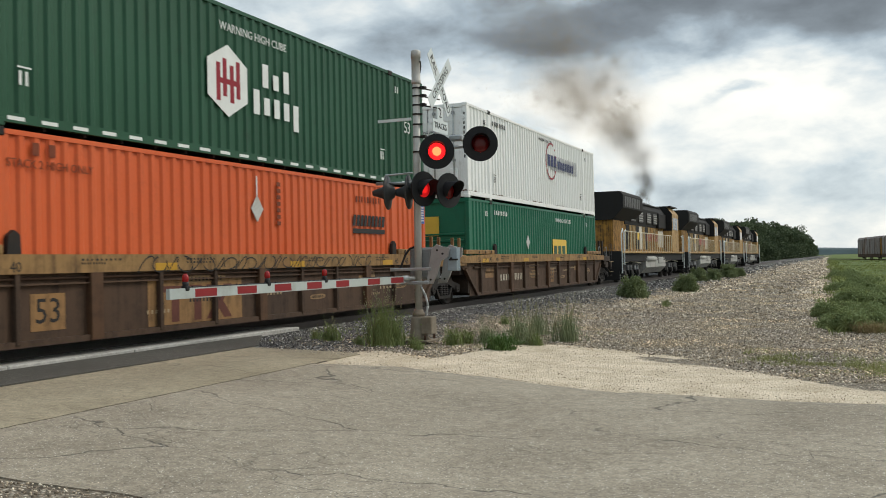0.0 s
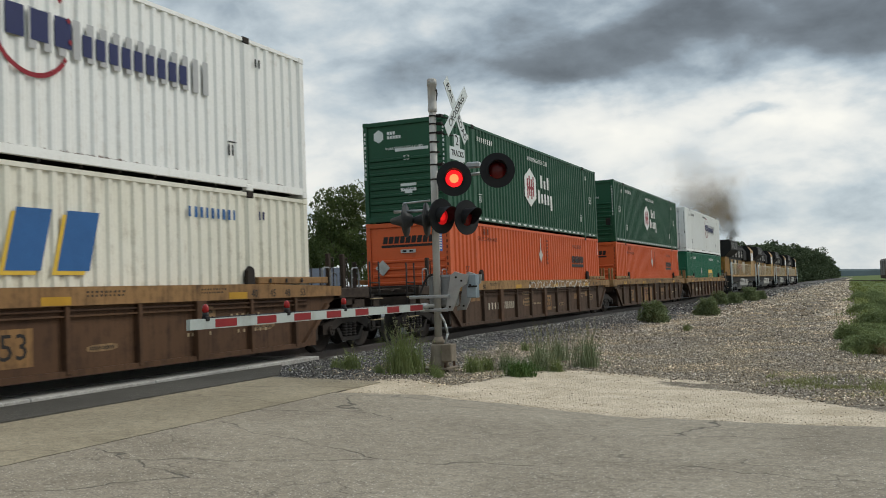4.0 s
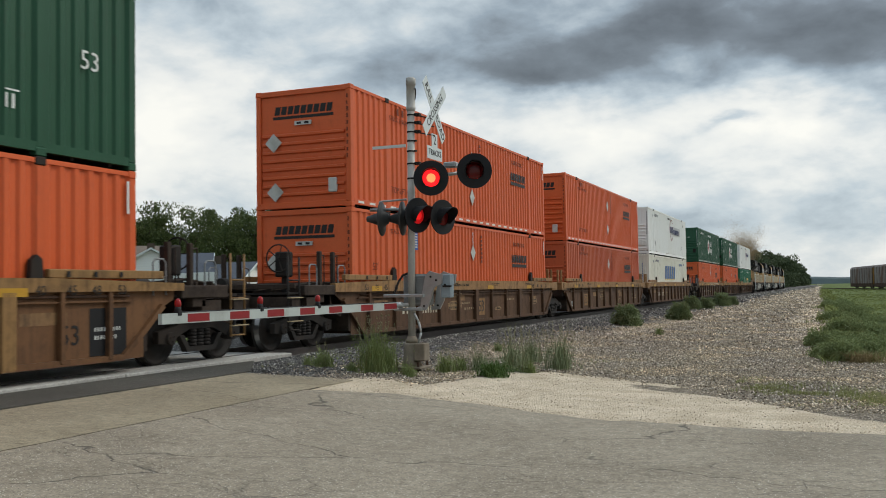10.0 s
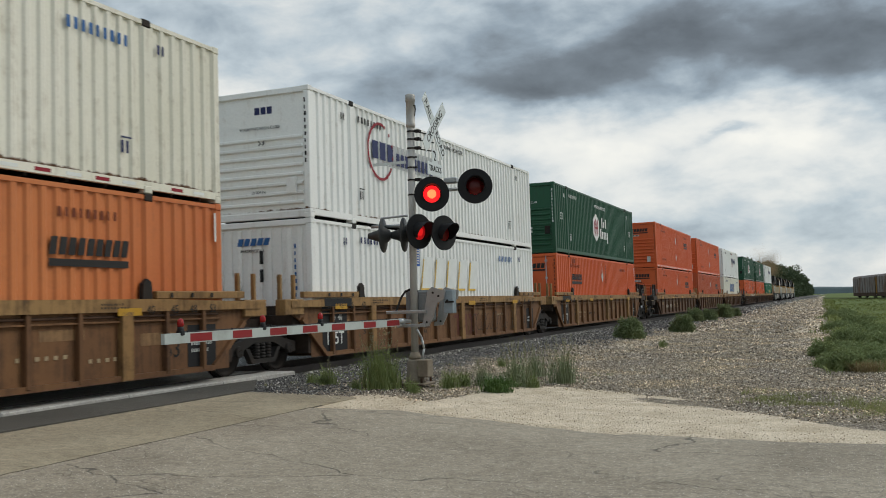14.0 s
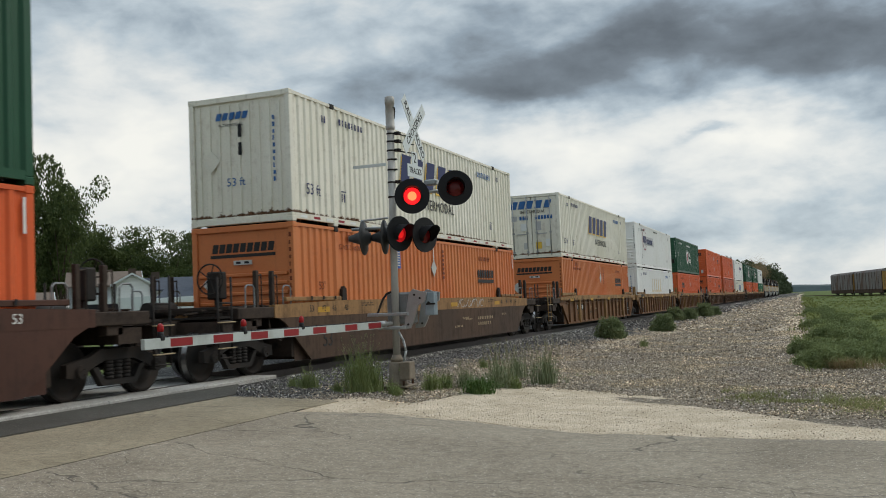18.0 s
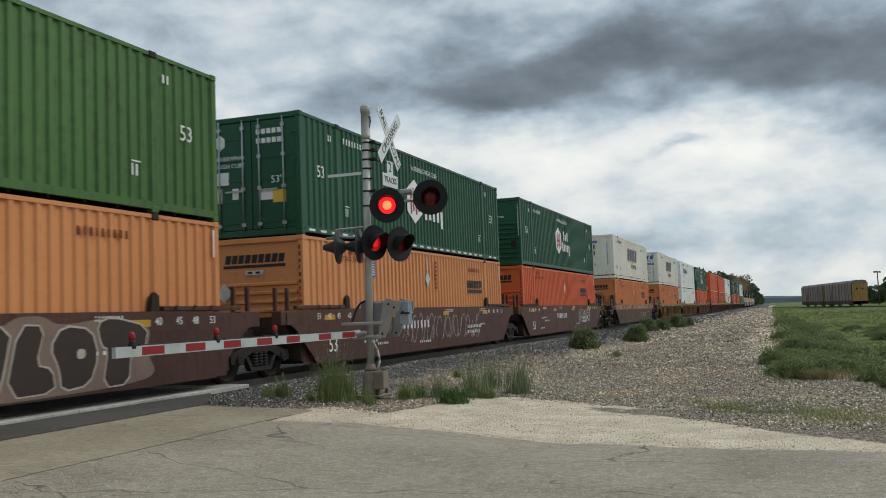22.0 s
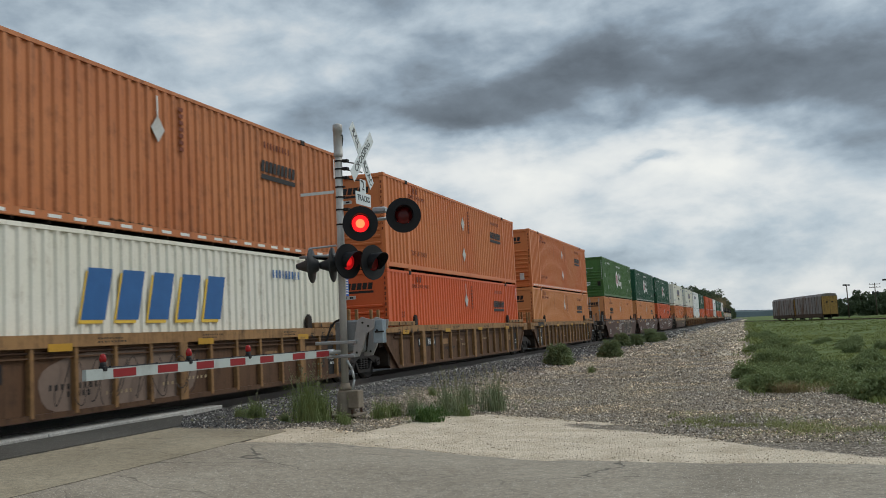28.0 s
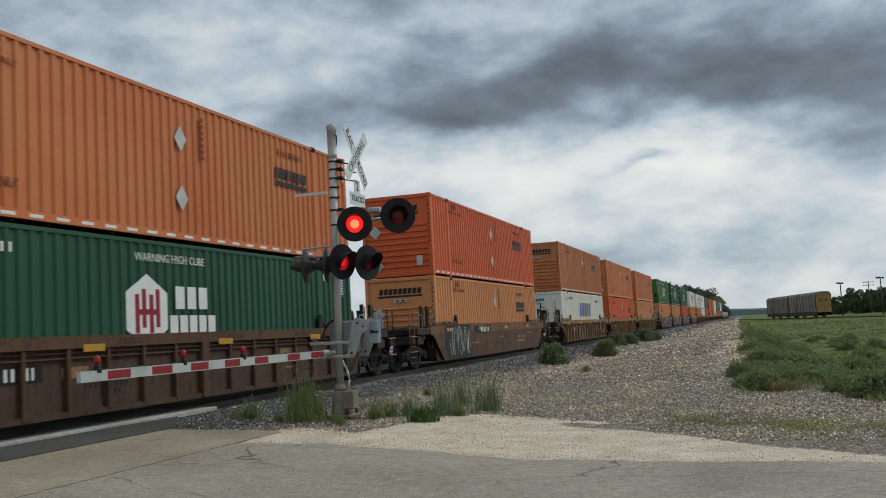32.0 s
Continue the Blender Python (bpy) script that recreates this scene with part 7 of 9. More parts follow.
    prism(bm, [(-0.93, 3.25), (0.93, 3.25), (1.50, 3.85), (1.50, 4.52), (1.35, 4.70), (-1.35, 4.70), (-1.50, 4.52), (-1.50, 3.85)], 1, -h + 1.0, -h + 6.3)
    part("radiator", bm, K, ob, "wide dark radiator housing")
    for s in (1, -1):
        bm = bmesh.new()
        for k in range(9):
            y = -h + 1.4 + k * 0.45
            box(bm, *sorted((s * 1.5, s * 1.515)), y, y + 0.36, 3.92, 4.45)
        part("radiator_grille", bm, G, ob)
    bm = bmesh.new()
    box(bm, -0.9, 0.9, -h + 1.6, 4.6, 4.40, 4.50, chamfer=0.03)
    for y in (-1.2, 0.6, 2.4):
        box(bm, -0.55, 0.55, y, y + 1.0, 4.48, 4.64, chamfer=0.03)
    part("roof_hatches", bm, K, ob)
    bm = bmesh.new()
    box(bm, -0.35, 0.35, 0.2, 1.2, 4.60, 4.80, chamfer=0.03)
    part("exhaust_stack", bm, K, ob)
    bm = bmesh.new()
    box(bm, -1.15, 1.15, 2.6, 5.3, 3.1, 4.05, chamfer=0.05)
    part("air_intake", bm, K, ob)
    # cab and nose
    bm = bmesh.new()
    prism(bm, [(-1.52, 1.62), (1.52, 1.62), (1.52, 4.10), (1.15, 4.55), (-1.15, 4.55), (-1.52, 4.10)], 1, 5.35, 8.0)
    cab = part("cab", bm, M["cab_yellow"], ob)
    bm = bmesh.new()
    prism(bm, [(-1.53, 3.0), (-1.53, 4.12), (-1.16, 4.57), (1.16, 4.57), (1.53, 4.12), (1.53, 3.0)], 1, 5.33, 5.40)
    part("cab_rear_wall", bm, K, cab)
    for s in (1, -1):
        bm = bmesh.new()
        for y0, y1 in ((5.65, 6.5), (6.65, 7.6)):
            box(bm, *sorted((s * 1.52, s * 1.53)), y0, y1, 3.05, 3.85)
        part("window", bm, M["glass"], cab)
        bm = bmesh.new()
        box(bm, *sorted((s * 0.35, s * 1.05)), 5.315, 5.33, 3.3, 3.9)
        part("window", bm, M["glass"], cab)
    bm = bmesh.new()
    prism(bm, [(8.0, 1.62), (9.5, 1.62), (9.6, 2.6), (9.1, 3.1), (8.0, 3.2)], 0, -1.2, 1.2)
    part("nose", bm, Y, ob)
    bm = bmesh.new()
    box(bm, -1.45, 1.45, 5.35, 8.0, 4.553, 4.62)
    part("cab_roof", bm, K, ob)
    # rear end details
    bm = bmesh.new()
    for x in (-0.16, 0.16):
        tube(bm, (x, -h + 1.16, 4.0 - 0.55), (x, -h + 1.06, 4.0 - 0.55), 0.11, 12)
    part("headlight", bm, M["placard"], ob)
    bm = bmesh.new()
    box(bm, -0.7, 0.7, -h + 1.12, -h + 1.15, 1.7, 3.0)
    part("rear_door", bm, Y, ob)
    for e in (1, -1):
        bm = bmesh.new()
        box(bm, -1.5, 1.5, *sorted((e * (h - 0.42), e * (h - 0.28))), 0.62, 1.62)
        part("end_plate", bm, K, ob)
        bm = bmesh.new()
        box(bm, -0.10, 0.10, *sorted((e * (h - 0.2), e * (h + 0.55))), 0.80, 0.97)
        part("coupler", bm, M["rust"], ob)
        bm = bmesh.new()
        prism(bm, [(-1.4, 0.15), (1.4, 0.15), (1.4, 0.62), (-1.4, 0.62)], 1, *sorted((e * (h - 0.30), e * (h - 0.22))))
        part("plow", bm, K, ob)
        for s in (1, -1):
            bm = bmesh.new()
            for k in range(4):
                box(bm, *sorted((s * 1.05, s * 1.52)), *sorted((e * (h - 0.95), e * (h - 0.45))), 0.32 + k * 0.30, 0.36 + k * 0.30)
            part("steps", bm, G, ob)
            bm = bmesh.new()
            pipe(bm, [(s * 1.5, e * (h - 0.42), 0.5), (s * 1.5, e * (h - 0.42), 2.5), (s * 1.5, e * (h - 0.75), 2.75)], 0.036)
            pipe(bm, [(s * 1.5, e * (h - 1.05), 0.9), (s * 1.5, e * (h - 1.05), 2.6), (s * 1.5, e * (h - 1.5), 2.7)], 0.036)
            part("grab_rail", bm, M["white_sheet"], ob, "white grab rail by the steps")
    for s in (1, -1):
        bm = bmesh.new()
        y0, y1 = -h + 1.5, 5.2
        pipe(bm, [(s * 1.48, y0, 2.65), (s * 1.48, y1, 2.65)], 0.024)
        n = 20
        for k in range(n):
            y = y0 + (y1 - y0) * k / (n - 1)
            tube(bm, (s * 1.48, y, 1.62), (s * 1.48, y, 2.65), 0.024, 6)
        part("hand_rail", bm, M["rail_cream"], ob)
    bm = bmesh.new()
    for s in (1, -1):
        for k in range(6):
            y = -0.6 + k * 0.8
            prism(bm, [(y, 2.25), (y + 0.55, 2.25), (y + 0.6, 2.75), (y + 0.05, 2.75)], 0, *sorted((s * 0.946, s * 0.950)))
    tagged(part("name_blocks", bm, M["mark_red"], ob), kind="stuff")
    bm = bmesh.new()
    box(bm, 0.94, 0.947, -3.4, -2.6, 2.3, 2.7)
    part("number_panel", bm, M["mark_yellow"], ob)
    return ob


M["cab_yellow"] = paint("cab_yellow", (0.42, 0.25, 0.08), (0.060, 0.042, 0.028), 0.7)
M["loco_pale"] = surface("loco_pale_streaked", (0.62, 0.58, 0.50), 0.6, 0.0, 0.4, 2.5, 14.0, 0.1, 0.003, (1.0, 3.4, 0.22), (0.10, 0.07, 0.04), 0.45, 2.6)
M["loco_soot"] = surface("loco_soot_streaked", (0.42, 0.27, 0.10), 0.6, 0.0, 0.4, 2.5, 14.0, 0.1, 0.003, (1.0, 3.4, 0.22), (0.022, 0.018, 0.015), 0.72, 2.6)


# ---- the train ----
# small unevenness of the pull, in metres, at given seconds
SLACK = ((0, 0.05), (1, -0.06), (4, -0.05), (6, -0.05), (7, -0.07), (8, -0.2), (9, -0.15), (10, -0.05), (12, 0.03), (13, 0.0), (15.5, -0.1), (17.5, 0.03), (20, -0.05), (23, 0.05), (25.5, 0.1), (28, 0.0), (29, -0.28), (30, 0.1), (31, 0.29), (32, -0.1))


def travelled(t):
    """Where the rear of the leading container stands along the track at t seconds."""
    s = 26.91 + 8.7767 * t + 0.06919 * t * t - 0.000339 * t ** 3
    return s + float(np.interp(t, [a for a, b in SLACK], [b for a, b in SLACK]))


# rear of each loaded wagon behind the leading one, its kind, ends and boxes
UNITS = (
    # offset, wagon, rear end, front end, lower, upper
    (0.0, "ribbed", "joint", "coupler", "teal", "white_doors"),
    (-19.48, "ribbed", "joint", "joint", "red", "hub"),
    (-38.95, "ribbed", "coupler", "joint", "red", "hub"),
    (-62.45, "ruddy", "joint", "coupler", "white_low", "white"),
    (-82.0, "ruddy", "joint", "joint", "red_faded", "red_top"),
    (-101.45, "ruddy", "coupler", "joint", "red", "red_top"),
    (-125.05, "ochre", "joint", "coupler", "red_doors", "hub_plain"),
    (-144.55, "ochre", "joint", "joint", "white_ghost", "white"),
    (-163.95, "ochre", "coupler", "joint", "orange", "cream_doors"),
    (-187.45, "smooth", "coupler", "coupler", "orange", "cream"),
    (-210.9, "maroon", "joint", "coupler", "red", "hub_plain"),
    (-230.4, "maroon", "joint", "joint", "tan", "hub_doors"),
    (-250.0, "maroon", "coupler", "joint", "tan_doors", "hub_light"),
    (-273.5, "rusty", "joint", "coupler", "tan", "orange_top"),
    (-293.0, "rusty", "joint", "joint", "red", "orange"),
    (-312.5, "rusty", "coupler", "joint", "white_low", "brown"),
    (-336.0, "smooth_tan", "coupler", "coupler", "tan", "red_top"),
    (-359.5, "rusty", "coupler", "coupler", "hub_low", "orange_top"),
)
CAR_LABELS = {"ruddy": "ruddy brown ribbed well wagon with a tan top chord", "ribbed": "dirty brown well wagon with a tan top chord and ribs", "rusty": "rust-brown ribbed well wagon with a tan top chord", "ochre": "ochre-yellow ribbed well wagon, rusty and dusty", "maroon": "smooth maroon-brown well wagon with white marks and scrawls",
              "smooth": "smooth-sided brown well wagon with a tan upper band", "smooth_tan": "smooth-sided ochre well wagon with scrawled ends"}
TRAIN = []


def build_train():
    for i, (off, kind, rear, front, low, high) in enumerate(UNITS):
        seed = i + 1
        mid = off + C_LEN / 2
        TRAIN.append((well_car(kind, rear, front, seed, CAR_LABELS[kind]), mid, 0.0))
        TRAIN.append((make_box(low, BOX_SEEDS[i][0]), mid, 0.30))
        TRAIN.append((make_box(high, BOX_SEEDS[i][1]), mid, 0.30 + C_H + 0.006))
    proto = locomotive(1)
    for k in range(4):
        TRAIN.append((proto if k == 0 else copy_thing(proto, Matrix()), C_LEN + 3.7 + 11.4 + k * 23.0, 0.0))


# odd: two placards; multiples of three: the name near the rear
BOX_SEEDS = ((1, 1), (2, 2), (4, 4), (1, 5), (7, 11), (8, 13), (6, 14), (3, 8), (10, 20), (16, 22), (20, 26), (22, 28), (12, 32), (26, 35), (28, 37), (33, 38), (34, 41), (44, 43))
build_train()


# ---- plants and loose stones ----
def leafy(name, dark, light, rough=0.6, translucent=0.25):
    """Leaves and blades whose green differs from piece to piece."""
    m = bpy.data.materials.new(name)
    m.use_nodes = True
    w = Nodes(m.node_tree)
    rnd = w.add("ShaderNodeNewGeometry").outputs["Random Per Island"]
    co = w.add("ShaderNodeTexCoord").outputs["Object"]
    f = w.math("ADD", w.math("MULTIPLY", rnd, 0.45), w.math("MULTIPLY", w.ramp(w.noise(co, 0.55, 5.0, 0.6), ((0.3, 0.0), (0.7, 1.0))), 0.55))
    c = w.mix(f, (*dark, 1), (*light, 1))
    d = w.add("ShaderNodeBsdfPrincipled", ins={"Base Color": c, "Roughness": rough, "Specular IOR Level": 0.15})
    t = w.add("ShaderNodeBsdfTranslucent", ins={"Color": c})
    mix = w.add("ShaderNodeMixShader", ins={0: translucent, 1: d.outputs[0], 2: t.outputs[0]})
    w.add("ShaderNodeOutputMaterial", ins={0: mix.outputs[0]})
    return m


def pebbly(name, shades, warm):
    m = bpy.data.materials.new(name)
    m.use_nodes = True
    w = Nodes(m.node_tree)
    rnd = w.add("ShaderNodeNewGeometry").outputs["Random Per Island"]
    co = w.add("ShaderNodeTexCoord").outputs["Object"]
    c = w.ramp(rnd, shades)
    c = w.mix(1.0, c, w.ramp(w.noise(co, 40.0, 3.0), ((0.3, 0.75), (0.7, 1.2))), "MULTIPLY")
    c = w.mix(1.0, c, w.ramp(w.noise(co, 0.55, 4.0), ((0.36, (0.92, 0.92, 0.96)), (0.5, (1.06, 1.04, 1.0)), (0.64, warm))), "MULTIPLY")
    b = w.add("ShaderNodeBsdfPrincipled", ins={"Base Color": c, "Roughness": 0.9, "Specular IOR Level": 0.2})
    w.add("ShaderNodeOutputMaterial", ins={0: b.outputs[0]})
    return m


M["leaf"] = leafy("tree_leaves", (0.038, 0.060, 0.022), (0.125, 0.155, 0.052), 0.6, 0.38)
# far leaves are greyer and bluer: distance haze mixed into their colour
M["leaf_hazy"] = leafy("hazy_far_leaves", (0.050, 0.072, 0.040), (0.105, 0.132, 0.068), 0.8, 0.2)
M["weed"] = leafy("weed_leaves", (0.125, 0.165, 0.055), (0.300, 0.345, 0.140))
M["weed_dark"] = leafy("dark_weed_leaves", (0.050, 0.100, 0.030), (0.130, 0.200, 0.060))
M["weed_pale"] = leafy("pale_weed_blades", (0.150, 0.190, 0.095), (0.300, 0.330, 0.190))
M["seed"] = leafy("seed_heads", (0.200, 0.195, 0.110), (0.330, 0.310, 0.190))
M["bush_leaf"] = leafy("bush_leaves", (0.105, 0.140, 0.060), (0.235, 0.270, 0.130))
M["meadow_weed"] = leafy("meadow_weed_leaves", (0.120, 0.160, 0.062), (0.275, 0.315, 0.135))
M["lawn"] = leafy("thin_grass_blades", (0.170, 0.185, 0.060), (0.320, 0.320, 0.130))
M["grass"] = leafy("grass_blades", (0.125, 0.152, 0.045), (0.275, 0.300, 0.100))
M["straw"] = leafy("dry_grass_blades", (0.20, 0.15, 0.07), (0.36, 0.28, 0.15))
M["bark"] = surface("bark", (0.085, 0.065, 0.048), 0.9, 0.0, 0.4, 3.0, 20.0, 0.5, 0.02, (1, 1, 0.3))
M["pebble"] = pebbly("loose_stones", ((0.0, (0.082, 0.065, 0.048)), (0.3, (0.226, 0.184, 0.136)), (0.62, (0.380, 0.320, 0.244)), (0.82, (0.50, 0.415, 0.31)), (1.0, (0.90, 0.82, 0.70))), (1.36, 1.26, 1.08))
M["ballast_pebble"] = pebbly("ballast_stones", ((0.0, (0.036, 0.034, 0.033)), (0.4, (0.10, 0.096, 0.090)), (0.75, (0.19, 0.182, 0.170)), (0.92, (0.33, 0.32, 0.30)), (1.0, (0.68, 0.66, 0.62))), (1.12, 1.08, 1.02))


def island_mesh(name, verts, faces, material):
    me = bpy.data.meshes.new(name)
    me.vertices.add(len(verts))
    me.vertices.foreach_set("co", np.asarray(verts, dtype=np.float32).ravel())
    faces = np.asarray(faces, dtype=np.int32)
    n, k = faces.shape
    me.loops.add(n * k)
    me.loops.foreach_set("vertex_index", faces.ravel())
    me.polygons.add(n)
    me.polygons.foreach_set("loop_start", np.arange(n, dtype=np.int32) * k)
    me.update(calc_edges=True)
    me.materials.append(material)
    return me


def blades(rng, pts, height, width, spread, per, bend=0.35):
    """Bent grass blades: two triangles' worth of a tapered strip each. pts: (n, 3); returns verts and faces."""
    n = len(pts)
    base = np.repeat(pts, per, axis=0)
    m = len(base)
    ang = rng.uniform(0, 2 * np.pi, m)
    off = rng.uniform(0, 1, m) ** 0.5 * spread
    base = base + np.stack([np.cos(ang) * off, np.sin(ang) * off, np.zeros(m)], 1)
    h = np.repeat(np.broadcast_to(height, n), per) * rng.uniform(0.55, 1.1, m)
    lean = rng.uniform(0, 2 * np.pi, m)
    lv = np.stack([np.cos(lean), np.sin(lean), np.zeros(m)], 1)
    side = np.stack([-np.sin(lean), np.cos(lean), np.zeros(m)], 1) * (np.broadcast_to(width, m) * rng.uniform(0.7, 1.3, m))[:, None]
    out = rng.uniform(0.05, bend, m)
    mid = base + lv * (out * h * 0.45)[:, None] + np.array([0, 0, 1.0]) * (h * 0.55)[:, None]
    tip = base + lv * (out * h * 1.25)[:, None] + np.array([0, 0, 1.0]) * h[:, None]
    v = np.stack([base - side, base + side, mid + side * 0.8, mid - side * 0.8, tip], 1).reshape(-1, 3)
    i = np.arange(m) * 5
    f = np.concatenate([np.stack([i, i + 1, i + 2], 1), np.stack([i, i + 2, i + 3], 1), np.stack([i + 3, i + 2, i + 4], 1)])
    return v, f


def leaf_cloud(rng, centres, radius, per, size):
    """Small leaves strewn over clumps; each leaf is a folded quad of two triangles."""
    c = np.repeat(centres, per, axis=0)
    m = len(c)
    d = rng.normal(size=(m, 3))
    d /= np.linalg.norm(d, axis=1)[:, None]
    r = np.repeat(np.broadcast_to(radius, len(centres)), per) * rng.uniform(0.35, 1.0, m) ** 0.6
    p = c + d * r[:, None] * np.array([1, 1, 0.75])
    a = rng.normal(size=(m, 3))
    a /= np.linalg.norm(a, axis=1)[:, None]
    b = np.cross(a, rng.normal(size=(m, 3)))
    b /= np.linalg.norm(b, axis=1)[:, None]
    s = (size * rng.uniform(0.6, 1.3, m))[:, None]
    v = np.stack([p - a * s, p + b * s * 0.55, p + a * s, p - b * s * 0.55], 1).reshape(-1, 3)
    i = np.arange(m) * 4
    return v, np.stack([i, i + 1, i + 2, i + 3], 1)


def tuft(seed, height, width, count, key, blade, bend=0.5, stalks=0, label="tall grey-green weed growing in the gravel"):
    """An upright tuft of narrow blades, with thin seed stalks over it."""
    rng = np.random.default_rng(seed)
    ob = thing("weed", label, "weed", "weeds beside the track")
    pts = rng.normal(size=(count, 3)) * np.array([width * 0.20, width * 0.20, 0.0]) + np.array([0, 0, -0.02])
    r = np.hypot(pts[:, 0], pts[:, 1]) / (width * 0.5)
    hs = height * np.clip(1.0 - 0.45 * r * r, 0.3, 1.0) * rng.uniform(0.45, 0.95, count)
    v, f = blades(rng, pts, hs, blade, 0.05, 4, bend)
    tagged(part("blades", island_mesh("blades", v, f, M[key]), None, ob), kind="stuff")
    # leaves along the lower blades
    c = rng.normal(size=(count * 3, 3)) * np.array([width * 0.24, width * 0.24, height * 0.16]) + np.array([0, 0, height * 0.26])
    c[:, 2] = np.clip(c[:, 2], 0.01, height)
    v, f = leaf_cloud(rng, c, 0.05, 4, 0.017)
    tagged(part("leaves", island_mesh("leaves", v, f, M[key]), None, ob), kind="stuff")
    if stalks:
        pts = rng.normal(size=(stalks, 3)) * np.array([width * 0.18, width * 0.18, 0.0]) + np.array([0, 0, -0.02])
        v, f = blades(rng, pts, height * rng.uniform(0.85, 1.1, stalks), 0.003, 0.02, 1, 0.22)
        tips = v.reshape(-1, 5, 3)[:, 4]
        beads = tips[:, None] - (tips - v.reshape(-1, 5, 3)[:, 3])[:, None] * rng.uniform(0, 0.5, (1, 12, 1))
        v2, f2 = leaf_cloud(rng, beads.reshape(-1, 3), 0.012, 2, 0.014)
        tagged(part("seed_stalks", island_mesh("seed_stalks", v, f, M["seed"]), None, ob), kind="stuff")
        tagged(part("seed_heads", island_mesh("seed_heads", v2, f2, M["seed"]), None, ob), kind="stuff")
    return ob


def round_weed(seed, height, width, count, key, label):
    """A soft rounded weed: fine leaves over a mound of many small sprays."""
    rng = np.random.default_rng(seed)
    ob = thing("bush", label, "bush", "bushes in the gravel")
    n = count
    a, u = rng.uniform(0, 6.28, n), rng.uniform(0, 1, n) ** 0.5
    lump = 1 + 0.22 * np.sin(a * 3 + seed) + 0.14 * np.sin(a * 7 + 2 * seed)
    x, y = np.cos(a) * u * width * 0.5 * lump, np.sin(a) * u * width * 0.5 * lump
    z = height * np.sqrt(np.clip(1 - (u * 0.92) ** 2, 0, 1)) * rng.uniform(0.15, 0.98, n)
    z *= 0.82 + 0.25 * np.sin(x * 9 / width + seed) * np.cos(y * 8 / width)
    base = np.stack([x * 0.75, y * 0.75, np.maximum(z - 0.10, -0.02)], 1)
    base[:, 2] += 0.07
    v, f = leaf_cloud(rng, base, 0.10 * (0.6 + height), 11, 0.026 * (0.6 + height))
    tagged(part("leaves", island_mesh("leaves", v, f, M[key]), None, ob), kind="stuff")
    return ob


def put(ob, x, y, turn=0.0, size=1.0, sink=0.0):
    ob.matrix_basis = Matrix.LocRotScale((x, y, ground_z(x, y) - sink), Euler((0, 0, radians(turn))), (size,) * 3)
    return ob


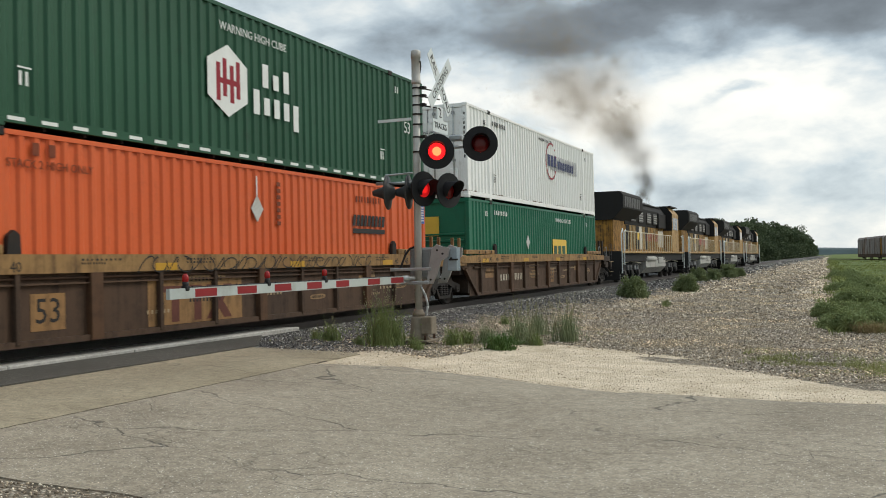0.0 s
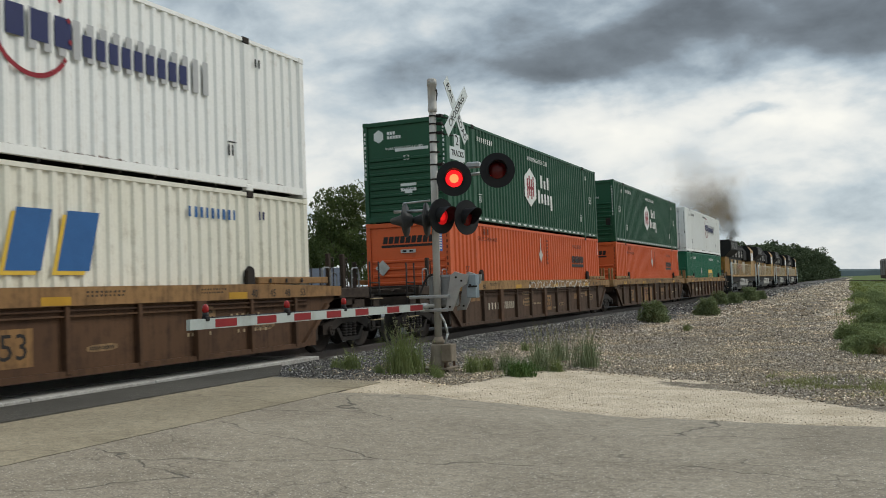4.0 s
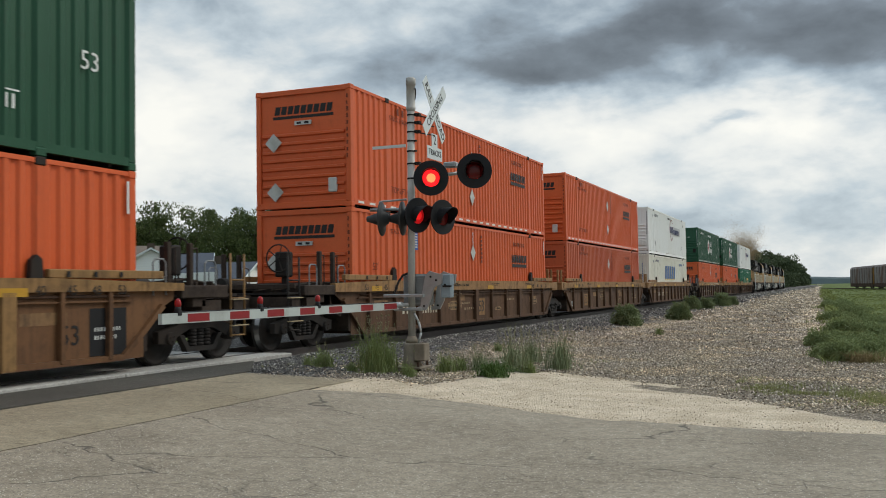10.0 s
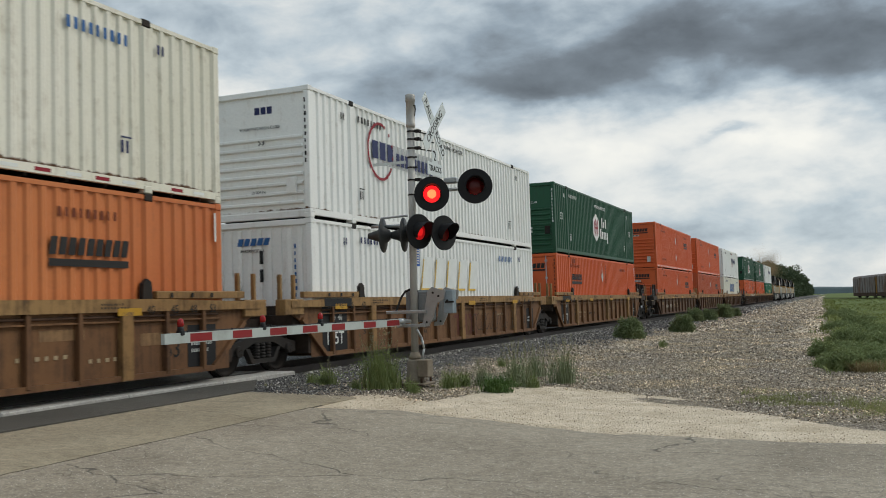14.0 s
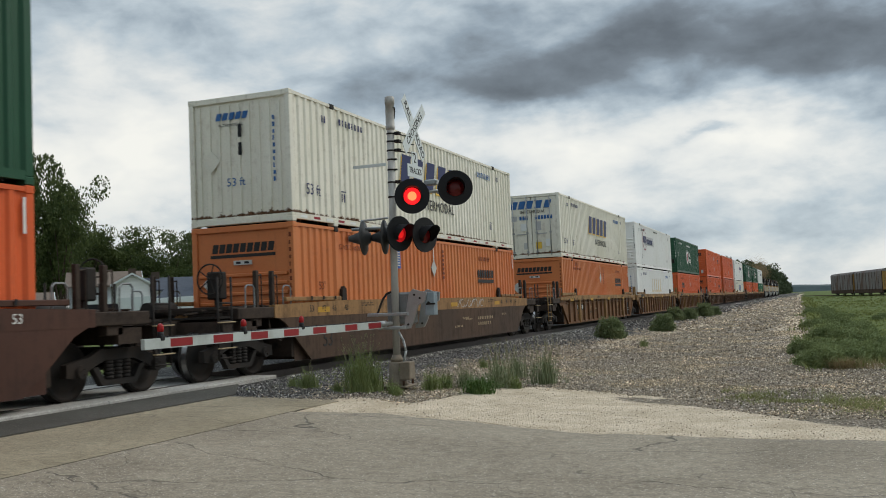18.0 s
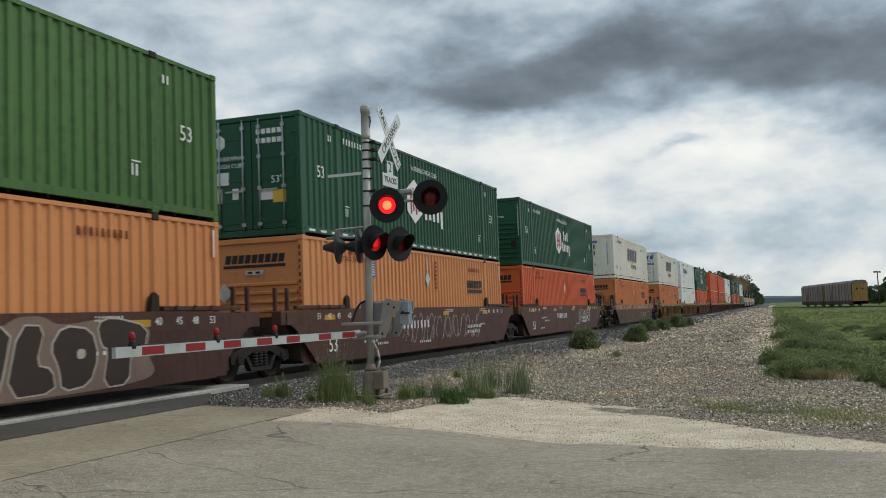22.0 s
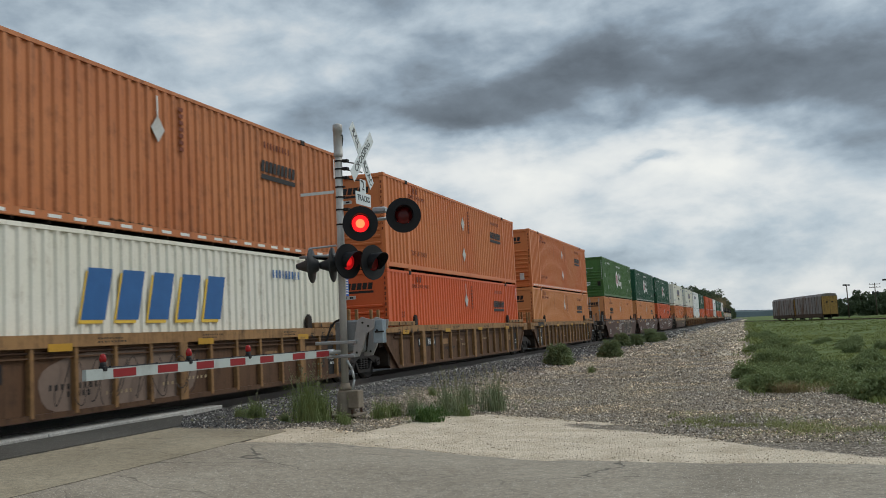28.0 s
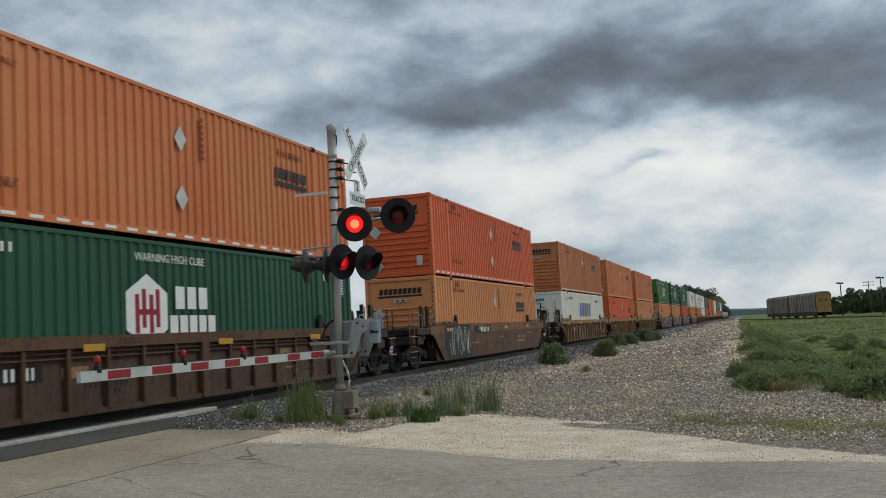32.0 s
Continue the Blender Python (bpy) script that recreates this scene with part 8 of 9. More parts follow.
def build_weeds():
    def again(src, x, y, turn, size):
        put(copy_thing(src, Matrix()), x, y, turn, size)
    tall = put(tuft(3, 1.02, 0.80, 150, "weed", 0.0060, 0.5, 26, "tall grass-like weed beside the signal mast"), -7.20, 14.62)
    thin = put(tuft(5, 0.50, 0.42, 38, "weed", 0.0055, 0.7, 4, "thin tuft of weed in the gravel"), -8.30, 14.75)
    feathery = put(tuft(8, 0.85, 0.60, 66, "weed_pale", 0.0048, 0.45, 30, "pale feathery weed gone to seed"), -5.30, 16.25)
    low = put(tuft(7, 0.40, 0.55, 120, "weed_dark", 0.0075, 0.8, 0, "low dark green tuft at the sand's edge"), -5.30, 15.20)
    again(thin, -8.72, 14.95, 50, 0.55)
    again(thin, -6.55, 14.45, 130, 0.62)
    again(thin, -6.40, 14.25, 40, 0.5)
    again(thin, -6.22, 15.35, 20, 0.95)
    again(thin, -6.15, 15.8, 220, 0.8)
    again(feathery, -5.85, 16.0, 60, 0.62)
    again(feathery, -4.72, 17.2, 200, 1.02)
    again(feathery, -5.55, 18.2, 10, 0.8)
    again(thin, -5.0, 16.2, 160, 0.7)
    again(thin, -7.55, 14.35, 260, 0.5)
    again(thin, -7.0, 20.4, 100, 0.6)
    bush = put(round_weed(11, 0.98, 1.15, 520, "bush_leaf", "rounded green bush beside the track"), -6.93, 34.7)
    again(bush, -6.12, 41.9, 140, 1.0)
    for k, (x, y, s) in enumerate(((-7.6, 57.0, 1.0), (-7.1, 59.5, 0.9), (-7.0, 67.0, 1.2), (-6.7, 71.3, 0.8))):
        again(bush, x, y, 50 * k, s)
    again(thin, -5.1, 30.5, 30, 0.7)
    again(low, -6.9, 35.5, 30, 0.5)
    # the soft rounded weeds that edge the meadow
    edge = put(round_weed(17, 0.55, 1.0, 420, "meadow_weed", "soft rounded dark green weed at the meadow's edge"), 0.18, 21.25)
    other = put(round_weed(23, 0.42, 1.15, 420, "meadow_weed", "low spreading green weed at the meadow's edge"), 1.25, 23.0)
    rng = random.Random(9)
    spots = [(0.55, 21.7, 0.9), (-0.05, 22.1, 1.0), (0.8, 22.9, 1.0), (1.9, 22.2, 1.0), (2.1, 19.2, 1.15), (2.8, 18.8, 1.2), (3.6, 18.7, 1.2), (1.8, 20.3, 1.0), (2.6, 20.5, 1.0), (1.6, 24.0, 1.1), (2.7, 23.0, 1.1), (0.3, 24.4, 1.1), (-0.35, 26.3, 0.9), (0.6, 26.5, 1.1)]
    for k in range(34):
        y = 25.0 + 62.0 * (k / 34.0) ** 1.4
        spots.append((grass_edge(y) + rng.uniform(0.1, 1.6), y + rng.uniform(-0.6, 0.6), rng.uniform(0.8, 1.25)))
    for k in range(34):
        y = 21.5 + 40.0 * (k / 34.0) ** 1.5
        spots.append((grass_edge(y) + rng.uniform(1.4, 5.5), y + rng.uniform(-0.8, 0.8), rng.uniform(0.6, 1.0)))
    for k, (x, y, s) in enumerate(spots):
        again((edge, other)[k % 2], x, y, rng.uniform(0, 360), s)


def build_grass():
    rng = np.random.default_rng(21)
    # the rank meadow
    pts, hs = [], []
    for y0, y1, dens in ((17.6, 30, 34), (30, 45, 17), (45, 75, 6), (75, 140, 1.8), (140, 260, 0.35)):
        n = int((y1 - y0) * (0.27 * y1 + 4) * dens)
        y = rng.uniform(y0, y1, n)
        x = rng.uniform(-2.5, 0.27 * y1 + 2, n)
        for a, b in zip(x, y):
            e = grass_edge(b)
            if a > e + 0.25 * rng.normal() and b > grass_front(a) + 0.25 * rng.normal():
                v = noise.noise((a * 0.5, b * 0.35, 1.0)) + 0.7 * noise.noise((a * 1.5, b * 1.2, 4.0))
                if v < -0.35 and rng.uniform() < 0.6:
                    continue
                pts.append((a, b, ground_z(a, b) - 0.02))
                hs.append(0.07 + 0.08 * max(-0.5, v) + 0.14 * smooth(2.2, 0.3, a - e) + 0.06 * smooth(26, 19, b))
    pts, hs = np.array(pts), np.array(hs)
    far = pts[:, 1]
    wide = np.repeat(0.0055 + 0.00032 * far, 7)
    v, f = blades(rng, pts, hs * (1 + far * 0.003), wide, 0.16, 7, 1.3)
    tagged(new("meadow_grass", island_mesh("meadow_grass", v, f, M["grass"])), "lush uneven green grass of the meadow", "grass", kind="stuff")
    # dry tuft and thin grass in the gravel
    cl = np.array([(0.62 + 0.22 * rng.normal(), 20.85 + 0.12 * rng.normal(), 0.0) for k in range(16)])
    v, f = blades(rng, cl, 0.26, 0.004, 0.2, 40, 1.5)
    tagged(new("dry_grass", island_mesh("dry_grass", v, f, M["straw"])), "straw-coloured dead tuft at the meadow's edge", "grass", kind="stuff")
    cl = []
    for k in range(1500):
        x = rng.uniform(-1.5, 5)
        y = 15.2 - 0.80 * (x + 0.6) + rng.normal() * 0.5
        if y > road_edge(x) + 0.5 and noise.noise((x * 1.3, y * 1.3, 7.0)) > -0.15:
            cl.append((x, y, ground_z(x, y) - 0.01))
    for k in range(260):
        x, y = rng.uniform(-9.3, -4.0), rng.uniform(13.9, 20)
        if y > sand_edge(x) + 0.4 and noise.noise((x * 0.8, y * 0.8, 3.0)) > 0.12:
            cl.append((x, y, ground_z(x, y) - 0.01))
    cl = np.array(cl)
    v, f = blades(rng, cl, 0.075, 0.0035, 0.07, 8, 1.3)
    tagged(new("thin_grass", island_mesh("thin_grass", v, f, M["lawn"])), "thin yellow-green grass in the gravel", "grass", kind="stuff")


def build_stones():
    rng = np.random.default_rng(5)
    base = np.array([(1, 0, 0), (-1, 0, 0), (0, 1, 0), (0, -1, 0), (0, 0, 1), (0, 0, -1)], float)
    tri = np.array([(0, 2, 4), (2, 1, 4), (1, 3, 4), (3, 0, 4), (2, 0, 5), (1, 2, 5), (3, 1, 5), (0, 3, 5)])
    spots = []
    def strew(n, x0, x1, y0, y1, size, test=None):
        x, y = rng.uniform(x0, x1, n), rng.uniform(y0, y1, n)
        for a, b in zip(x, y):
            if test is None or test(a, b):
                spots.append((a, b, size * rng.uniform(0.5, 1.5)))
    def gravel(a, b):
        return b > sand_edge(a) + 0.25 * rng.normal() and (a < grass_edge(b) + 0.4 or b < grass_front(a) + 0.3) or a < -7.0
    strew(64000, -10.0, 4.0, 12.8, 24, 0.0165, gravel)
    strew(26000, -10.0, 1.0, 24, 42, 0.0245, lambda a, b: a < grass_edge(b) - 0.2)
    strew(7000, -10.0, 0.0, 42, 80, 0.048, lambda a, b: a < grass_edge(b) - 0.4)
    strew(7000, -10.0, 0.0, 80, 150, 0.085, lambda a, b: a < grass_edge(b) - 0.4)
    strew(4000, -10.0, -0.5, 150, 270, 0.13, lambda a, b: a < grass_edge(b) - 0.6)
    strew(3200, -6.9, 3.0, 11.0, 16.5, 0.0085, lambda a, b: b > road_edge(a) and b < sand_edge(a))
    strew(9000, -7.0, 3.0, 9.0, 12.4, 0.0075, lambda a, b: abs(b - road_edge(a)) < 0.30 * abs(rng.normal()) + 0.06)
    strew(15000, -8.5, 1.0, 3.4, 6.0, 0.0115, lambda a, b: b < road_near(a) + 0.22 * abs(rng.normal()))
    # shoulder of the bed
    strew(9000, -10.5, -9.4, 16.9, 45, 0.030)
    p = np.array(spots)
    z = np.array([ground_z(a, b) for a, b, s in spots])
    slope = np.interp(p[:, 0], [TRACK_X + 1.75, TRACK_X + 2.35, TRACK_X + 3.4], [RAIL_Z - 0.20, RAIL_Z - 0.30, 0.0])
    z = np.where((p[:, 1] > 16.8) & (p[:, 0] < TRACK_X + 3.4), np.maximum(z, slope), z)
    n = len(p)
    v = base[None] * (p[:, 2, None, None] * rng.uniform(0.6, 1.25, (n, 6, 1)))
    a = rng.uniform(0, 6.28, n)
    c, s = np.cos(a), np.sin(a)
    tilt = rng.uniform(-0.7, 0.7, n)
    ct, st = np.cos(tilt), np.sin(tilt)
    x, y, zz = v[..., 0], v[..., 1], v[..., 2] * 0.75
    y, zz = y * ct[:, None] - zz * st[:, None], y * st[:, None] + zz * ct[:, None]
    x, y = x * c[:, None] - y * s[:, None], x * s[:, None] + y * c[:, None]
    verts = np.stack([x + p[:, 0, None], y + p[:, 1, None], zz + (z + p[:, 2] * 0.22)[:, None]], -1).reshape(-1, 3)
    dark = np.array([rng.uniform() < ballast_weight(a, b) for a, b, s in spots])
    for name, pick, key, label in (("loose_stones", ~dark, "pebble", "loose pale and brown-grey stones of the shoulder"), ("track_ballast", dark, "ballast_pebble", "dark grey crushed stone spilt from the track bed")):
        chosen = verts.reshape(n, 6, 3)[pick]
        k = len(chosen)
        tagged(new(name, island_mesh(name, chosen.reshape(-1, 3), (np.arange(k)[:, None, None] * 6 + tri[None]).reshape(-1, 3), M[key])), label, "gravel", kind="stuff")


build_weeds()
build_grass()
build_stones()


def tree(seed, height, spread, leaf, per, key, label="broad leafy tree in full dark green leaf"):
    """Tapered trunk, forking limbs and a crown of many leaves in uneven clumps with gaps."""
    rng = np.random.default_rng(seed)
    ob = thing("tree", label, "tree", "trees round the crossing")
    bm = bmesh.new()
    h0 = height * rng.uniform(0.22, 0.32)
    tube(bm, (0, 0, -0.2), (0.1, 0.05, h0), height * 0.022, 9, height * 0.016)
    centres = []
    for k in range(9):
        a = k * 2.4 + rng.uniform(-0.4, 0.4)
        r = spread * rng.uniform(0.35, 0.85)
        top = Vector((math.cos(a) * r, math.sin(a) * r, height * rng.uniform(0.45, 0.88)))
        start = Vector((0.1, 0.05, h0 * rng.uniform(0.75, 1.0)))
        mid = start.lerp(top, 0.5) + Vector((rng.normal() * 0.2, rng.normal() * 0.2, height * 0.05))
        tube(bm, start, mid, height * 0.010, 6, height * 0.006)
        tube(bm, mid, top, height * 0.006, 5, height * 0.002)
        for j in range(5):
            c = mid.lerp(top, rng.uniform(0.3, 1.1)) + Vector(rng.normal(size=3)) * spread * 0.20
            centres.append(c)
    for k in range(14):
        a = rng.uniform(0, 6.28)
        rr = spread * rng.uniform(0.0, 0.6)
        centres.append(Vector((math.cos(a) * rr, math.sin(a) * rr, height * rng.uniform(0.55, 0.93))))
    part("trunk", bm, M["bark"], ob)
    cs = np.array([tuple(c) for c in centres])
    cs[:, 2] = np.clip(cs[:, 2], height * 0.28, height * 0.95)
    rad = spread * rng.uniform(0.15, 0.34, len(cs))
    v, f = leaf_cloud(rng, cs, rad, per, leaf)
    tagged(part("crown", island_mesh("crown", v, f, M[key]), None, ob), kind="stuff")
    return ob


def build_trees():
    near = [tree(31 + k, 11.0, 4.6, 0.14, 190, "leaf") for k in range(4)]
    far = [tree(51 + k, 12.0, 5.4, 0.34, 95, "leaf_hazy", "broad dark tree in the row along the track") for k in range(3)]
    used = set()
    def place(pool, i, x, y, turn, size, sink=0.0, slim=1.0):
        src = pool[i % len(pool)]
        if id(src) in used:
            src = copy_thing(src, Matrix())
        else:
            used.add(id(src))
        src.matrix_basis = Matrix.LocRotScale((x, y, -sink * size), Euler((0, 0, radians(turn))), (size * slim, size * slim, size))
    def polar(az, d):
        return -d * math.sin(radians(az)), d * math.cos(radians(az))
    rng = random.Random(4)
    # behind the houses: azimuth, distance, height
    rows = ((29.2, 121, 15.8), (30.8, 133, 15.5), (32.4, 142, 14.2), (34.2, 130, 12.9), (35.8, 142, 14.1), (37.6, 133, 14.1), (39.4, 145, 15.1), (40.7, 140, 15.0), (42.2, 150, 15.5), (44.2, 152, 15.0), (46.5, 155, 15.0), (43.0, 127, 20.5), (44.9, 130, 23.4), (47.0, 136, 25.4), (49.0, 130, 25.8), (51.0, 127, 23.4), (53.0, 133, 20.3), (54.5, 136, 18.1), (56.0, 130, 16.7),
            (27.5, 150, 12.3), (25.5, 174, 12.3), (50.4, 162, 16.7), (40.2, 162, 13.1), (36.6, 162, 12.3), (33.0, 166, 12.3))
    for k, (az, d, h) in enumerate(rows):
        x, y = polar(az, d)
        place(near, k, x, y, rng.uniform(0, 360), h / 9.6, 1.4, 0.56 if h > 20 else 0.85)
    # the dark row along the far side of the track
    y = 212.0
    k = 0
    while y < 1050:
        h = 9.6 + 4.8 * smooth(215, 400, y) + rng.uniform(-1.6, 1.8)
        if y > 700:
            h -= 2.0
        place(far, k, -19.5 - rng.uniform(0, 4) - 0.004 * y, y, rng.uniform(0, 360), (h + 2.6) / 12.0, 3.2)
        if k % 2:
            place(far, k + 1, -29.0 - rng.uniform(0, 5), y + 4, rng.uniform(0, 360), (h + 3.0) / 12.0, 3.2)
        y += 7.0 + 0.022 * (y - 170)
        k += 1
    # low wood on the right beyond the siding
    for k in range(40):
        az = -4.6 - k * 0.42
        x, yy = polar(az, 330 + rng.uniform(-20, 25))
        place(far, k, x, yy, rng.uniform(0, 360), (7.4 + 3.0 * smooth(0, 4, k) + rng.uniform(-1.2, 1.4)) / 12.0, 3.4)


build_trees()


# ---- far distance, siding and houses ----
def build_distance():
    bm = bmesh.new()
    prev = None
    for i in range(181):
        x = -1500 + i * 20
        h = 18 + 8 * noise.noise((x * 0.0022, 0.0, 8.0)) + 4 * noise.noise((x * 0.009, 0.0, 2.0))
        a = bm.verts.new((x, 2700, -2))
        b = bm.verts.new((x, 2720, h * 0.75))
        c = bm.verts.new((x, 2790, h))
        d = bm.verts.new((x, 2950, -2))
        if prev:
            for p, q in zip(prev, prev[1:]):
                i0 = prev.index(p)
                bm.faces.new((p, q, (a, b, c, d)[i0 + 1], (a, b, c, d)[i0]))
        prev = (a, b, c, d)
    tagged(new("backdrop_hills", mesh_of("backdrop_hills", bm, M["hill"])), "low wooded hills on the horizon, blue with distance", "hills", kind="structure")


# the blue-grey of distance haze is part of this base colour
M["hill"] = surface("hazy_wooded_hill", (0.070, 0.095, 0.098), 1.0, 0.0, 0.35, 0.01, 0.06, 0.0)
build_distance()
M["rack_side"] = surface("weathered_galvanised_panel", (0.24, 0.225, 0.215), 0.7, 0.15, 0.35, 0.35, 9.0, 0.1, 0.003, (1, 1, 0.4), (0.15, 0.085, 0.055), 0.62, 0.5)
M["rack_door"] = paint("rack_door_yellow", (0.36, 0.21, 0.055), (0.10, 0.06, 0.035), 0.7)


def auto_rack(m):
    """A covered wagon for new cars: panelled sides, arched roof, yellow end doors towards -y."""
    ob = thing("autorack_wagon", "weathered grey covered wagon with yellow end doors on a siding", "rail wagon", "wagons on the siding", at=m)
    L, W, H = 25.5, 1.55, 5.35
    for s in (1, -1):
        for k in range(9):
            bm = bmesh.new()
            y = -L / 2 + 0.2 + k * (L - 0.4) / 9
            box(bm, *sorted((s * (W - 0.05), s * W)), y + 0.04, y + (L - 0.4) / 9 - 0.04, 1.25, H - 0.55)
            part("side_panel", bm, M["rack_side"], ob)
        for k in range(10):
            bm = bmesh.new()
            y = -L / 2 + 0.2 + k * (L - 0.4) / 9
            box(bm, *sorted((s * (W - 0.06), s * (W + 0.05))), y - 0.06, y + 0.06, 1.0, H - 0.5)
            part("side_post", bm, M["rust"], ob)
        bm = bmesh.new()
        box(bm, *sorted((s * (W - 0.12), s * (W + 0.03))), -L / 2, L / 2, 0.45, 1.25)
        part("side_sill", bm, M["rust"], ob)
    bm = bmesh.new()
    prism(bm, [(-W, H - 0.55), (W, H - 0.55), (W - 0.25, H - 0.12), (0.6, H), (-0.6, H), (-W + 0.25, H - 0.12)], 1, -L / 2 + 0.1, L / 2 - 0.1)
    part("roof", bm, M["rack_side"], ob)
    for e in (-1, 1):
        for s in (-1, 1):
            bm = bmesh.new()
            box(bm, *sorted((s * 0.02, s * (W - 0.08))), *sorted((e * (L / 2), e * (L / 2 - 0.08))), 1.05, H - 0.6, chamfer=0.02)
            part("end_door", bm, M["rack_door"], ob)
        bm = bmesh.new()
        box(bm, -0.75, -0.35, *sorted((e * (L / 2 + 0.02), e * (L / 2))), 3.4, 3.7)
        box(bm, 0.35, 0.75, *sorted((e * (L / 2 + 0.02), e * (L / 2))), 3.4, 3.7)
        part("door_notice", bm, M["steel_dark"], ob)
        truck(ob, e * 8.8)
        bm = bmesh.new()
        box(bm, -0.1, 0.1, *sorted((e * L / 2, e * (L / 2 + 0.9))), 0.8, 0.97)
        part("coupler", bm, M["rust"], ob)
    return ob


def build_siding():
    d = Vector((-9.3, 55.5, 0)).normalized()
    turn = math.degrees(math.atan2(-d.x, d.y))
    near = Vector((14.5, 210.5, 0.12))
    a = near + d * 12.75
    first = auto_rack(pose(a.x, a.y, 0.18, 0, 0, turn))
    b = a + d * 27.1
    copy_thing(first, pose(b.x, b.y, 0.18, 0, 0, turn))
    for s in (0.755, -0.755):
        bm = bmesh.new()
        side = Vector((d.y, -d.x, 0))
        p, q = near - d * 60 + side * s, near + d * 130 + side * s
        prism(bm, [(p.x - 0.04, p.y), (p.x + 0.04, p.y), (q.x + 0.04, q.y), (q.x - 0.04, q.y)], 2, 0.02, 0.18)
        tagged(new("siding_rail", mesh_of("siding_rail", bm, M["rust"])), "rusty rail of the siding", "rail", "rails of the siding", "structure")


build_siding()


def pole(az, dist, top, arms, lamp, label):
    x, y = -dist * math.sin(radians(az)), dist * math.cos(radians(az))
    ob = thing("utility_pole" if arms else "lamp_pole", label, "pole", at=pose(x, y, 0))
    bm = bmesh.new()
    tube(bm, (0, 0, -0.2), (0, 0, top), 0.17, 8, 0.11)
    part("post", bm, M["bark"], ob)
    for k in range(arms):
        bm = bmesh.new()
        box(bm, -1.5, 1.5, -0.06, 0.06, top - 0.5 - k * 0.9, top - 0.36 - k * 0.9)
        arm = part("crossarm", bm, M["bark"], ob)
        for i in range(4):
            bm = bmesh.new()
            tube(bm, (-1.35 + i * 0.9, 0, top - 0.37 - k * 0.9), (-1.35 + i * 0.9, 0, top - 0.16 - k * 0.9), 0.06, 6)
            part("insulator", bm, M["steel_dark"], arm)
    if arms:
        bm = bmesh.new()
        for s in (-0.6, 0.6):
            tube(bm, (s, 0, top - 3.4), (s, 0, top - 2.4), 0.28, 10)
        part("transformer", bm, M["loco_grey"], ob)
    if lamp:
        bm = bmesh.new()
        box(bm, -0.9, 0.1, -0.15, 0.15, top - 0.1, top + 0.28, chamfer=0.05)
        box(bm, 0.2, 0.75, -0.15, 0.15, top - 0.15, top + 0.2, chamfer=0.05)
        part("floodlight", bm, M["loco_grey"], ob)
    return ob


pole(-4.88, 255, 8.0, 0, True, "weathered lamp pole with twin floodlights")
pole(-6.3, 300, 9.4, 2, False, "wooden utility pole with two crossarms and transformers")
pole(-6.92, 230, 8.0, 0, True, "wooden lamp pole at the meadow's far side")


def house(x, y, turn, w, d, wall_h, ridge, wall_key, roof_key, label, chimney=True):
    """A small gabled house; the ridge runs along its own x."""
    ob = thing("house", label, "house", "houses across the track", at=pose(x, y, 0, 0, 0, turn))
    hw, hd = w / 2, d / 2
    for s in (-1, 1):
        bm = bmesh.new()
        box(bm, -hw, hw, *sorted((s * hd, s * (hd - 0.2))), 0, wall_h)
        part("wall", bm, M[wall_key], ob)
        bm = bmesh.new()
        prism(bm, [(-hd, 0), (hd, 0), (hd, wall_h), (0, ridge - 0.12), (-hd, wall_h)], 0, *sorted((s * hw, s * (hw - 0.2))))
        part("gable_wall", bm, M[wall_key], ob)
        bm = bmesh.new()
        prism(bm, [(s * (hd + 0.45), wall_h - 0.28), (0, ridge), (0, ridge + 0.14), (s * (hd + 0.45), wall_h - 0.12)], 0, -hw - 0.4, hw + 0.4)
        roof = part("roof", bm, M[roof_key], ob)
        bm = bmesh.new()
        prism(bm, [(s * (hd + 0.45), wall_h - 0.34), (0, ridge - 0.06), (0, ridge + 0.16), (s * (hd + 0.45), wall_h - 0.10)], 0, hw + 0.4, hw + 0.46)
        part("fascia", bm, M["white_sheet"], roof)
        for k in range(3):
            xx = -hw + w * (k + 0.5) / 3
            bm = bmesh.new()
            box(bm, xx - 0.5, xx + 0.5, *sorted((s * hd, s * (hd + 0.04))), 1.0, 2.2)
            win = part("window", bm, M["white_sheet"], ob)
            bm = bmesh.new()
            box(bm, xx - 0.42, xx + 0.42, *sorted((s * (hd + 0.04), s * (hd + 0.05))), 1.08, 2.12)
            part("pane", bm, M["glass"], win)
        bm = bmesh.new()
        box(bm, *sorted((s * hw, s * (hw + 0.04))), -0.5, 0.5, 1.0, 2.2)
        win = part("window", bm, M["white_sheet"], ob)
        bm = bmesh.new()
        box(bm, *sorted((s * (hw + 0.04), s * (hw + 0.05))), -0.42, 0.42, 1.08, 2.12)
        part("pane", bm, M["glass"], win)
    if chimney:
        bm = bmesh.new()
        box(bm, -0.5, 0.4, -0.4, 0.4, ridge - 0.6, ridge + 0.8)
        part("chimney", bm, M["bark"], ob)
    return ob


M["siding_grey"] = surface("pale_grey_siding", (0.60, 0.62, 0.64), 0.7, 0.0, 0.12, 1.0, 12.0, 0.2, 0.01, (0.2, 0.2, 6))
M["siding_white"] = surface("white_siding", (0.78, 0.78, 0.76), 0.7, 0.0, 0.12, 1.0, 12.0, 0.2, 0.01, (0.2, 0.2, 6))
M["shingle_blue"] = surface("blue_grey_shingle", (0.075, 0.085, 0.105), 0.85, 0.0, 0.3, 2.0, 16.0, 0.4, 0.01)
M["shingle_brown"] = surface("brown_shingle", (0.16, 0.125, 0.10), 0.85, 0.0, 0.3, 2.0, 16.0, 0.4, 0.01)


